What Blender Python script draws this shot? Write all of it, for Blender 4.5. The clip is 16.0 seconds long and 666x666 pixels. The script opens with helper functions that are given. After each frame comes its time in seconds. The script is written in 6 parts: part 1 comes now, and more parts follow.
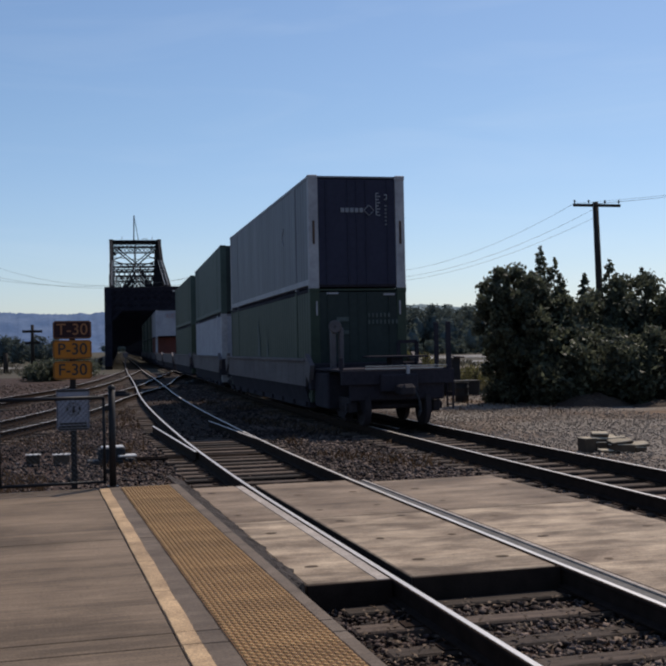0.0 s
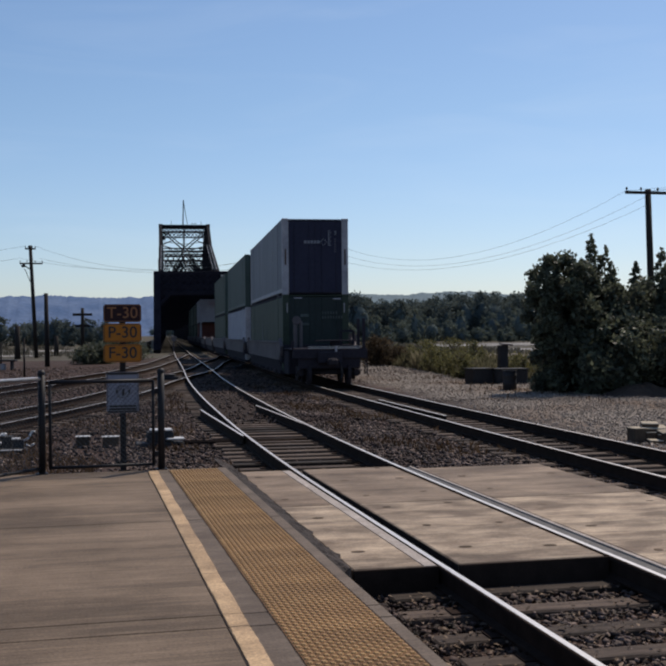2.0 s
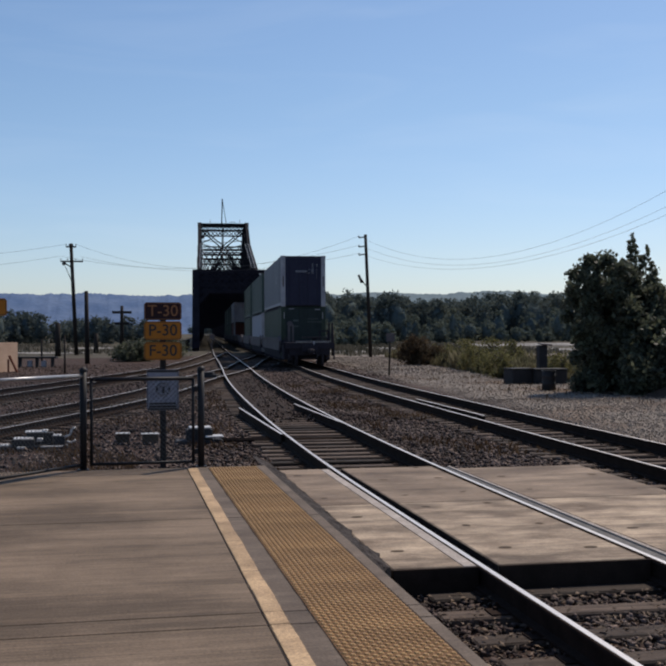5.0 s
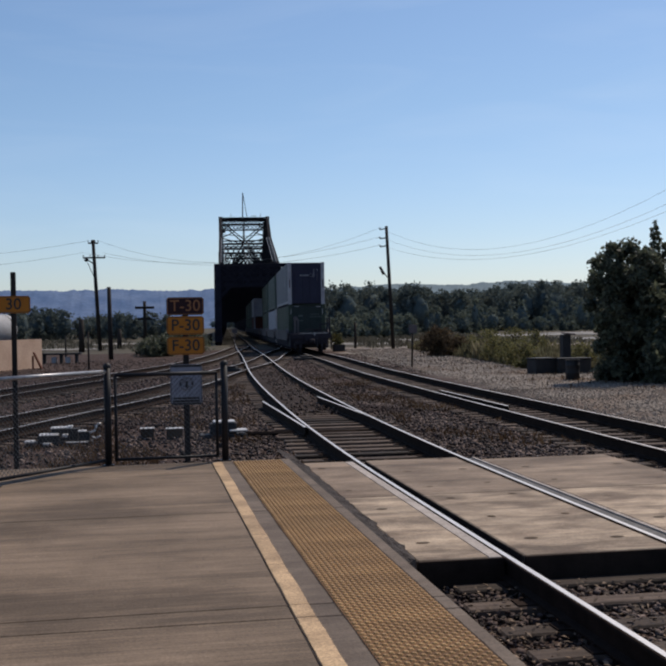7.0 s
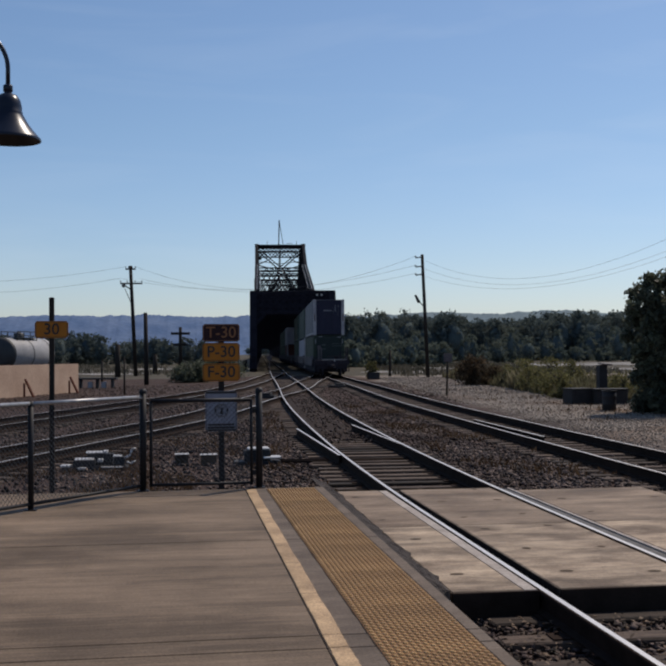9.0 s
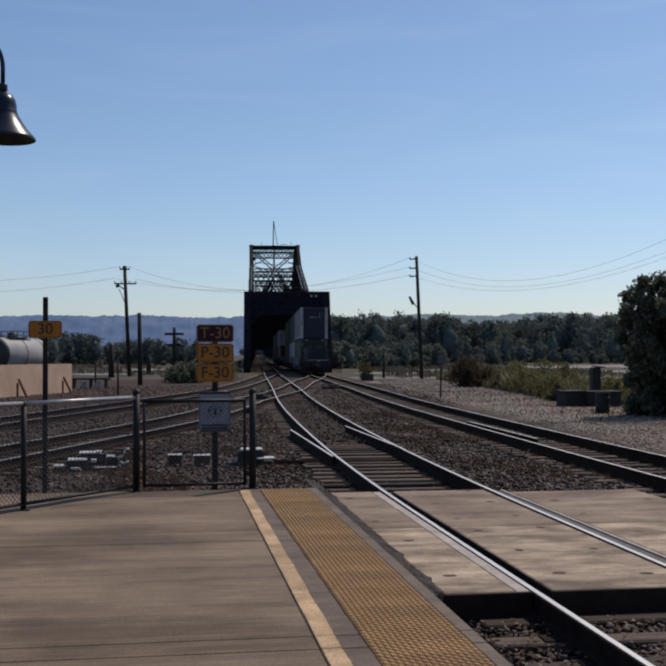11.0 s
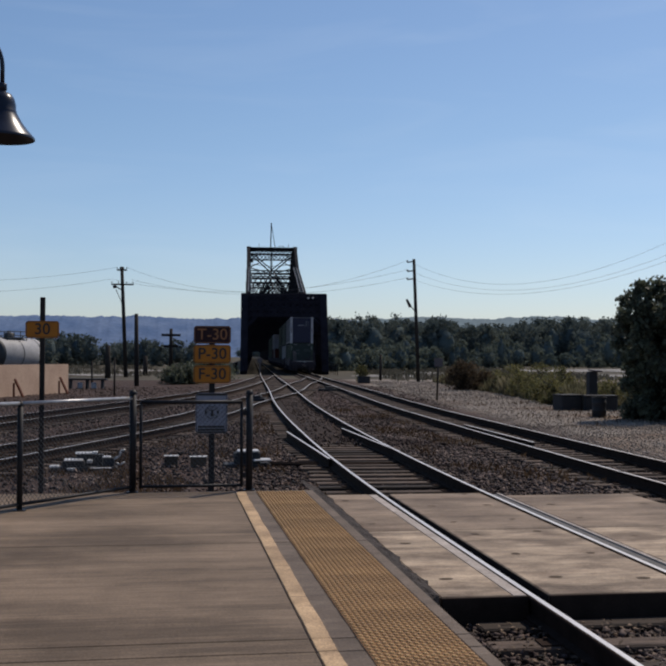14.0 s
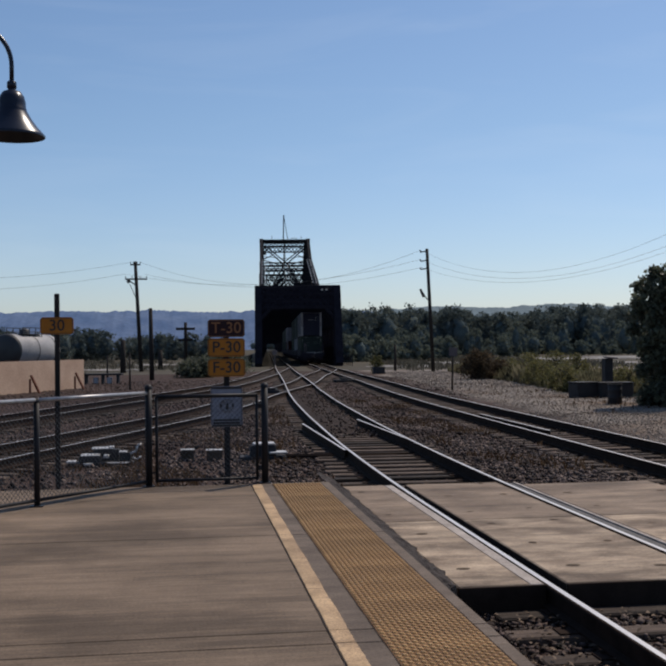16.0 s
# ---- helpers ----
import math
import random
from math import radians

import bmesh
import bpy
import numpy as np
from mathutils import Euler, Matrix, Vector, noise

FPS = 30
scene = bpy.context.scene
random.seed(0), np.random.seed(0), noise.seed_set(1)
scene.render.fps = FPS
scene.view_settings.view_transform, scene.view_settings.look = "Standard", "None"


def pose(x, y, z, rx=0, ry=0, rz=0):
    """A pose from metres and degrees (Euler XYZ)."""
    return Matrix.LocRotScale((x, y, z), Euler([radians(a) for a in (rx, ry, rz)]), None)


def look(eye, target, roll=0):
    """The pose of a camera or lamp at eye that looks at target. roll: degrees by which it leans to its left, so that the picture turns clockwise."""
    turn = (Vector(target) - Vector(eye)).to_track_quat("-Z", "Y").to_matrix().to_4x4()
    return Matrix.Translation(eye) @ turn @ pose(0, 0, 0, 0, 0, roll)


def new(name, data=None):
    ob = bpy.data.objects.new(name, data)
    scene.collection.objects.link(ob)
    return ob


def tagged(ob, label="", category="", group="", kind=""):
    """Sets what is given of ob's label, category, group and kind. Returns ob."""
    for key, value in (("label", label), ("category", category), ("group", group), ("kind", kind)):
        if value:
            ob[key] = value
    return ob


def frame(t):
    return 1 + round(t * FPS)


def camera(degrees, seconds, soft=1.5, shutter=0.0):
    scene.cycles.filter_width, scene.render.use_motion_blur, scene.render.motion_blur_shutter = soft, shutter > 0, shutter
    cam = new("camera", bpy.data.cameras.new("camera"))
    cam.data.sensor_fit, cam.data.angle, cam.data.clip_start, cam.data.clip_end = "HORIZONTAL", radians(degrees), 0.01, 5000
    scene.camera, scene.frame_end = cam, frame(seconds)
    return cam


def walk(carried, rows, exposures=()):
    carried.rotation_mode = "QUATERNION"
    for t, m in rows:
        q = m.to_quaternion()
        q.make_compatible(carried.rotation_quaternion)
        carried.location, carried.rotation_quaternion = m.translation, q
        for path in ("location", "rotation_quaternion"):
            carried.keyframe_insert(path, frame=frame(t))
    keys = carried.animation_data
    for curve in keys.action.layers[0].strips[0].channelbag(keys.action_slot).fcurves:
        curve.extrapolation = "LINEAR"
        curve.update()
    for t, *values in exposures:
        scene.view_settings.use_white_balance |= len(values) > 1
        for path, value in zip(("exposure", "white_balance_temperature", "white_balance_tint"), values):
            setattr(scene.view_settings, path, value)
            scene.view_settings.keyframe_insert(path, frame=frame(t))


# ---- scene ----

# ---- camera and its path ----
cam = camera(33.56, 16.0, soft=2.6)
PATH = [
    (0, 0.047, -0.014, 1.722, 90.726, 1.141, -15.307),
    (0.5, 0.047, -0.012, 1.723, 90.640, 1.120, -14.769),
    (1, 0.042, -0.001, 1.720, 90.395, 1.082, -14.063),
    (1.5, 0.038, 0.000, 1.718, 90.190, 0.670, -13.403),
    (2, 0.032, -0.002, 1.719, 90.037, 0.505, -12.872),
    (2.5, 0.024, -0.006, 1.722, 90.169, 0.665, -12.665),
    (3, 0.020, -0.004, 1.720, 90.218, 0.563, -12.138),
    (3.5, 0.019, 0.003, 1.717, 90.086, 0.458, -11.522),
    (4, 0.014, -0.000, 1.718, 89.989, 0.300, -11.331),
    (6.5, 0.003, 0.001, 1.722, 89.952, 0.656, -10.020),
    (7, 0.009, 0.005, 1.723, 89.606, 1.021, -9.768),
    (7.5, 0.008, -0.002, 1.726, 89.422, 0.939, -9.393),
    (8, 0.010, 0.002, 1.724, 90.005, 0.433, -8.939),
    (8.5, 0.006, 0.002, 1.728, 90.554, 0.343, -8.371),
    (9, -0.000, -0.000, 1.730, 91.058, 0.400, -7.970),
    (11.5, -0.001, 0.001, 1.727, 91.126, 0.045, -8.375),
    (12, -0.005, 0.009, 1.726, 91.057, -0.047, -8.410),
    (12.5, -0.000, 0.001, 1.729, 90.774, -0.021, -8.545),
    (13, 0.001, 0.006, 1.730, 90.847, -0.103, -8.474),
    (13.5, -0.001, 0.005, 1.728, 90.995, -0.168, -8.367),
    (14, -0.009, 0.012, 1.728, 91.238, -0.278, -8.460),
    (14.5, -0.011, 0.011, 1.729, 91.574, 0.010, -8.515),
    (15, -0.010, 0.011, 1.733, 91.610, 0.578, -8.282),
    (15.5, -0.005, 0.007, 1.734, 91.299, 0.569, -8.159),
    (16, -0.000, 0.009, 1.735, 90.781, 0.662, -7.704),
]
walk(cam, [(t, pose(x, y, z, rx, ry, rz)) for t, x, y, z, rx, ry, rz in PATH], [(0, 0.06), (4, 0.09), (8, 0.07), (9, -0.06), (11.5, -0.02), (16, -0.03)])

# ---- world, sun, exposure ----
SUN_AZ, SUN_EL = 48.0, 52.0          # degrees right of +y, above the horizon
world = bpy.data.worlds.new("sky")
scene.world = world
world.use_nodes = True
wn = world.node_tree
sky = wn.nodes.new("ShaderNodeTexSky")
sky.sky_type = "NISHITA"
sky.sun_disc = False
sky.sun_elevation, sky.sun_rotation = radians(SUN_EL), radians(SUN_AZ)
sky.air_density, sky.dust_density, sky.ozone_density = 1.0, 0.5, 3.2
bg = wn.nodes["Background"]
cool = wn.nodes.new("ShaderNodeMix")
cool.data_type, cool.blend_type = "RGBA", "MULTIPLY"
cool.inputs["Factor"].default_value = 1.0
wc = wn.nodes.new("ShaderNodeTexCoord")
wz = wn.nodes.new("ShaderNodeSeparateXYZ")
wr = wn.nodes.new("ShaderNodeMapRange")
wr.inputs["From Min"].default_value, wr.inputs["From Max"].default_value = 0.0, 0.20
wt = wn.nodes.new("ShaderNodeMix")
wt.data_type = "RGBA"
wt.inputs["A"].default_value, wt.inputs["B"].default_value = (0.925, 0.945, 1.10, 1), (0.91, 0.96, 1.02, 1)
wn.links.new(wc.outputs["Generated"], wz.inputs["Vector"])
wn.links.new(wz.outputs["Z"], wr.inputs["Value"])
wn.links.new(wr.outputs["Result"], wt.inputs["Factor"])
wn.links.new(wt.outputs["Result"], cool.inputs["B"])
wn.links.new(sky.outputs["Color"], cool.inputs["A"])
# thin high cirrus, drawn out along the horizon
cm = wn.nodes.new("ShaderNodeMapping")
cm.inputs["Scale"].default_value, cm.inputs["Rotation"].default_value = (3.0, 3.0, 17.0), (0.10, -0.22, 0.4)
cn = wn.nodes.new("ShaderNodeTexNoise")
cn.inputs["Scale"].default_value, cn.inputs["Detail"].default_value, cn.inputs["Distortion"].default_value = 1.5, 7, 0.6
cr = wn.nodes.new("ShaderNodeMapRange")
cr.inputs["From Min"].default_value, cr.inputs["From Max"].default_value, cr.inputs["To Max"].default_value = 0.48, 0.80, 0.08
veil = wn.nodes.new("ShaderNodeMix")
veil.data_type = "RGBA"
veil.inputs["B"].default_value = (8.2, 8.8, 9.6, 1)
wn.links.new(wc.outputs["Generated"], cm.inputs["Vector"])
wn.links.new(cm.outputs["Vector"], cn.inputs["Vector"])
wn.links.new(cn.outputs["Fac"], cr.inputs["Value"])
wn.links.new(cr.outputs["Result"], veil.inputs["Factor"])
wn.links.new(cool.outputs["Result"], veil.inputs["A"])
wn.links.new(veil.outputs["Result"], bg.inputs["Color"])
bg.inputs["Strength"].default_value = 0.099
sun_data = bpy.data.lights.new("sun", "SUN")
sun_data.energy, sun_data.angle, sun_data.color = 3.45, radians(0.53), (1.0, 0.885, 0.765)
sun = new("sun", sun_data)
sv = Vector((math.sin(radians(SUN_AZ)) * math.cos(radians(SUN_EL)), math.cos(radians(SUN_AZ)) * math.cos(radians(SUN_EL)), math.sin(radians(SUN_EL))))
sun.matrix_world = look(sv * 100, (0, 0, 0))


# ---- materials ----
def mat(name, a, b, scale=4.0, rough=0.8, metal=0.0, bump=0.3, fine=60.0, vary=0.0, spread=0.5, stretch=(1, 1, 1), island=False, spec=0.5, dist=0.01, streak=0.0):
    """Two colours mixed by coarse noise, fine grain on top, bump from the grain; vary: change of value from object to object."""
    m = bpy.data.materials.new(name)
    m.use_nodes = True
    nt = m.node_tree
    N, L = nt.nodes, nt.links
    p = N["Principled BSDF"]
    co = N.new("ShaderNodeTexCoord")
    mp = N.new("ShaderNodeMapping")
    mp.inputs["Scale"].default_value = stretch
    L.new(co.outputs["Object"], mp.inputs["Vector"])
    n1 = N.new("ShaderNodeTexNoise")
    n1.inputs["Scale"].default_value, n1.inputs["Detail"].default_value = scale, 5
    n2 = N.new("ShaderNodeTexNoise")
    n2.inputs["Scale"].default_value, n2.inputs["Detail"].default_value = fine, 4
    for n in (n1, n2):
        L.new(mp.outputs["Vector"], n.inputs["Vector"])
    rp = N.new("ShaderNodeMapRange")
    rp.inputs["From Min"].default_value, rp.inputs["From Max"].default_value = 0.5 - spread / 2, 0.5 + spread / 2
    L.new(n1.outputs["Fac"], rp.inputs["Value"])
    mx = N.new("ShaderNodeMix")
    mx.data_type = "RGBA"
    mx.inputs["A"].default_value, mx.inputs["B"].default_value = (*a, 1), (*b, 1)
    L.new(rp.outputs["Result"], mx.inputs["Factor"])
    hs = N.new("ShaderNodeHueSaturation")
    L.new(mx.outputs["Result"], hs.inputs["Color"])
    mr = N.new("ShaderNodeMapRange")
    mr.inputs["To Min"].default_value, mr.inputs["To Max"].default_value = 0.72, 1.28
    if streak:
        mr.inputs["From Min"].default_value, mr.inputs["From Max"].default_value = 0.33, 0.67
    L.new(n2.outputs["Fac"], mr.inputs["Value"])
    val = mr.outputs["Result"]
    if vary:
        src = N.new("ShaderNodeNewGeometry").outputs["Random Per Island"] if island else N.new("ShaderNodeObjectInfo").outputs["Random"]
        vr = N.new("ShaderNodeMapRange")
        vr.inputs["To Min"].default_value, vr.inputs["To Max"].default_value = 1 - vary, 1 + vary
        L.new(src, vr.inputs["Value"])
        mu = N.new("ShaderNodeMath")
        mu.operation = "MULTIPLY"
        L.new(val, mu.inputs[0])
        L.new(vr.outputs["Result"], mu.inputs[1])
        val = mu.outputs["Value"]
    if streak:
        m3 = N.new("ShaderNodeMapping")
        m3.inputs["Scale"].default_value = (1.2, 4.2, 1.0)
        L.new(co.outputs["Object"], m3.inputs["Vector"])
        n3 = N.new("ShaderNodeTexNoise")
        n3.inputs["Scale"].default_value, n3.inputs["Detail"].default_value, n3.inputs["Roughness"].default_value = 2.2, 12, 0.72
        L.new(m3.outputs["Vector"], n3.inputs["Vector"])
        r3 = N.new("ShaderNodeMapRange")
        r3.inputs["From Min"].default_value, r3.inputs["From Max"].default_value = 0.3, 0.7
        r3.inputs["To Min"].default_value, r3.inputs["To Max"].default_value = 1 - streak, 1 + streak
        L.new(n3.outputs["Fac"], r3.inputs["Value"])
        n4 = N.new("ShaderNodeTexNoise")
        n4.inputs["Scale"].default_value, n4.inputs["Detail"].default_value = 9.0, 6
        L.new(co.outputs["Object"], n4.inputs["Vector"])
        r4 = N.new("ShaderNodeMapRange")
        r4.inputs["From Min"].default_value, r4.inputs["From Max"].default_value = 0.24, 0.36
        r4.inputs["To Min"].default_value, r4.inputs["To Max"].default_value = 0.6, 1.0
        L.new(n4.outputs["Fac"], r4.inputs["Value"])
        for other in (r3, r4):
            mu = N.new("ShaderNodeMath")
            mu.operation = "MULTIPLY"
            L.new(val, mu.inputs[0])
            L.new(other.outputs["Result"], mu.inputs[1])
            val = mu.outputs["Value"]
    L.new(val, hs.inputs["Value"])
    L.new(hs.outputs["Color"], p.inputs["Base Color"])
    p.inputs["Roughness"].default_value, p.inputs["Metallic"].default_value = rough, metal
    p.inputs["Specular IOR Level"].default_value = spec
    if bump:
        bp = N.new("ShaderNodeBump")
        bp.inputs["Strength"].default_value, bp.inputs["Distance"].default_value = bump, dist
        L.new(n2.outputs["Fac"], bp.inputs["Height"])
        L.new(bp.outputs["Normal"], p.inputs["Normal"])
    return m


def foliage(m, share):
    """Lets part of the light through the leaves."""
    nt = m.node_tree
    p = nt.nodes["Principled BSDF"]
    tr = nt.nodes.new("ShaderNodeBsdfTranslucent")
    nt.links.new(p.inputs["Base Color"].links[0].from_socket, tr.inputs["Color"])
    mx = nt.nodes.new("ShaderNodeMixShader")
    mx.inputs["Fac"].default_value = share
    nt.links.new(p.outputs["BSDF"], mx.inputs[1])
    nt.links.new(tr.outputs["BSDF"], mx.inputs[2])
    nt.links.new(mx.outputs["Shader"], nt.nodes["Material Output"].inputs["Surface"])
    return m


def earth(name, a, b, c):
    """Brown ballast a, giving way to grey gravel b east of the tracks, with drifts of dirt c; the border wanders."""
    m = bpy.data.materials.new(name)
    m.use_nodes = True
    nt = m.node_tree
    N, L = nt.nodes, nt.links
    p = N["Principled BSDF"]
    co = N.new("ShaderNodeTexCoord")
    xyz = N.new("ShaderNodeSeparateXYZ")
    L.new(co.outputs["Object"], xyz.inputs["Vector"])

    def noise_at(scale, detail=5):
        n = N.new("ShaderNodeTexNoise")
        n.inputs["Scale"].default_value, n.inputs["Detail"].default_value = scale, detail
        L.new(co.outputs["Object"], n.inputs["Vector"])
        return n.outputs["Fac"]

    def calc(op, u, v):
        q = N.new("ShaderNodeMath")
        q.operation = op
        for k, w in enumerate((u, v)):
            if isinstance(w, (int, float)):
                q.inputs[k].default_value = w
            else:
                L.new(w, q.inputs[k])
        return q.outputs["Value"]

    def blend(f, u, v):
        q = N.new("ShaderNodeMix")
        q.data_type = "RGBA"
        L.new(f, q.inputs["Factor"])
        for key, w in (("A", u), ("B", v)):
            if isinstance(w, tuple):
                q.inputs[key].default_value = (*w, 1)
            else:
                L.new(w, q.inputs[key])
        return q.outputs["Result"]

    def ramp(v, lo, hi):
        q = N.new("ShaderNodeMapRange")
        q.inputs["From Min"].default_value, q.inputs["From Max"].default_value = lo, hi
        L.new(v, q.inputs["Value"])
        return q.outputs["Result"]
    east = calc("SUBTRACT", xyz.outputs["X"], calc("MULTIPLY", xyz.outputs["Y"], 0.072))
    east = ramp(calc("ADD", east, calc("MULTIPLY", noise_at(0.35), 2.0)), 9.4, 10.6)
    grain = ramp(noise_at(18, 3), 0.3, 0.7)
    coarse = noise_at(0.45)
    tracks = blend(ramp(coarse, 0.35, 0.65), a, tuple(k * 1.4 for k in a))
    gravel = blend(ramp(noise_at(0.6), 0.3, 0.7), b, tuple(k * 1.35 for k in b))
    gravel = blend(ramp(noise_at(0.16), 0.52, 0.62), gravel, c)
    col = blend(east, tracks, gravel)
    hs = N.new("ShaderNodeHueSaturation")
    L.new(col, hs.inputs["Color"])
    q = N.new("ShaderNodeMapRange")
    q.inputs["To Min"].default_value, q.inputs["To Max"].default_value = 0.55, 1.4
    L.new(grain, q.inputs["Value"])
    L.new(q.outputs["Result"], hs.inputs["Value"])
    L.new(hs.outputs["Color"], p.inputs["Base Color"])
    p.inputs["Roughness"].default_value, p.inputs["Specular IOR Level"].default_value = 0.95, 0.2
    bp = N.new("ShaderNodeBump")
    bp.inputs["Strength"].default_value, bp.inputs["Distance"].default_value = 0.9, 0.05
    L.new(noise_at(16, 3), bp.inputs["Height"])
    L.new(bp.outputs["Normal"], p.inputs["Normal"])
    return m


def brushed(name, a, b, band=0.2, stain=0.8, low=0.36, high=0.64, vary=0.0, rough=0.85, bump=0.5):
    """Broom-finished concrete: long streaks across the walk, wide stains, fine speckle and small dark pits."""
    m = bpy.data.materials.new(name)
    m.use_nodes = True
    N, L = m.node_tree.nodes, m.node_tree.links
    p = N["Principled BSDF"]
    co = N.new("ShaderNodeTexCoord")

    def grain(stretch, detail, rough_n=0.6):
        mp = N.new("ShaderNodeMapping")
        mp.inputs["Scale"].default_value = stretch
        L.new(co.outputs["Object"], mp.inputs["Vector"])
        n = N.new("ShaderNodeTexNoise")
        n.inputs["Scale"].default_value, n.inputs["Detail"].default_value, n.inputs["Roughness"].default_value = 1.0, detail, rough_n
        L.new(mp.outputs["Vector"], n.inputs["Vector"])
        return n.outputs["Fac"]

    def ramp(v, lo, hi, t0=0.0, t1=1.0):
        q = N.new("ShaderNodeMapRange")
        for key, w in (("From Min", lo), ("From Max", hi), ("To Min", t0), ("To Max", t1)):
            q.inputs[key].default_value = w
        L.new(v, q.inputs["Value"])
        return q.outputs["Result"]

    def times(u, v):
        q = N.new("ShaderNodeMath")
        q.operation = "MULTIPLY"
        L.new(u, q.inputs[0])
        L.new(v, q.inputs[1])
        return q.outputs["Value"]
    mx = N.new("ShaderNodeMix")
    mx.data_type = "RGBA"
    mx.inputs["A"].default_value, mx.inputs["B"].default_value = (*a, 1), (*b, 1)
    L.new(ramp(grain((stain * 0.6, stain, 1), 7), low, high), mx.inputs["Factor"])
    speck = grain((48, 48, 48), 4)
    val = times(ramp(grain((0.22, 4.6, 1), 6, 0.62), 0.32, 0.68, 1 - band, 1 + band), ramp(grain((0.9, 19, 1), 5), 0.3, 0.7, 1 - band * 0.7, 1 + band * 0.7))
    val = times(val, ramp(speck, 0.3, 0.7, 0.76, 1.24))
    val = times(val, ramp(grain((1.5, 34, 1), 4, 0.65), 0.3, 0.7, 1 - band * 0.8, 1 + band * 0.8))
    val = times(val, ramp(grain((5, 9, 5), 6, 0.7), 0.3, 0.7, 0.88, 1.12))
    val = times(val, ramp(grain((9, 12, 9), 5), 0.26, 0.35, 0.62, 1.0))
    val = times(val, ramp(grain((10, 17, 10), 4), 0.66, 0.74, 1.0, 1.4))
    if vary:
        val = times(val, ramp(N.new("ShaderNodeObjectInfo").outputs["Random"], 0, 1, 1 - vary, 1 + vary))
    hs = N.new("ShaderNodeHueSaturation")
    L.new(mx.outputs["Result"], hs.inputs["Color"])
    L.new(val, hs.inputs["Value"])
    L.new(hs.outputs["Color"], p.inputs["Base Color"])
    p.inputs["Roughness"].default_value, p.inputs["Specular IOR Level"].default_value = rough, 0.25
    bp = N.new("ShaderNodeBump")
    bp.inputs["Strength"].default_value, bp.inputs["Distance"].default_value = bump, 0.008
    L.new(speck, bp.inputs["Height"])
    L.new(bp.outputs["Normal"], p.inputs["Normal"])
    return m


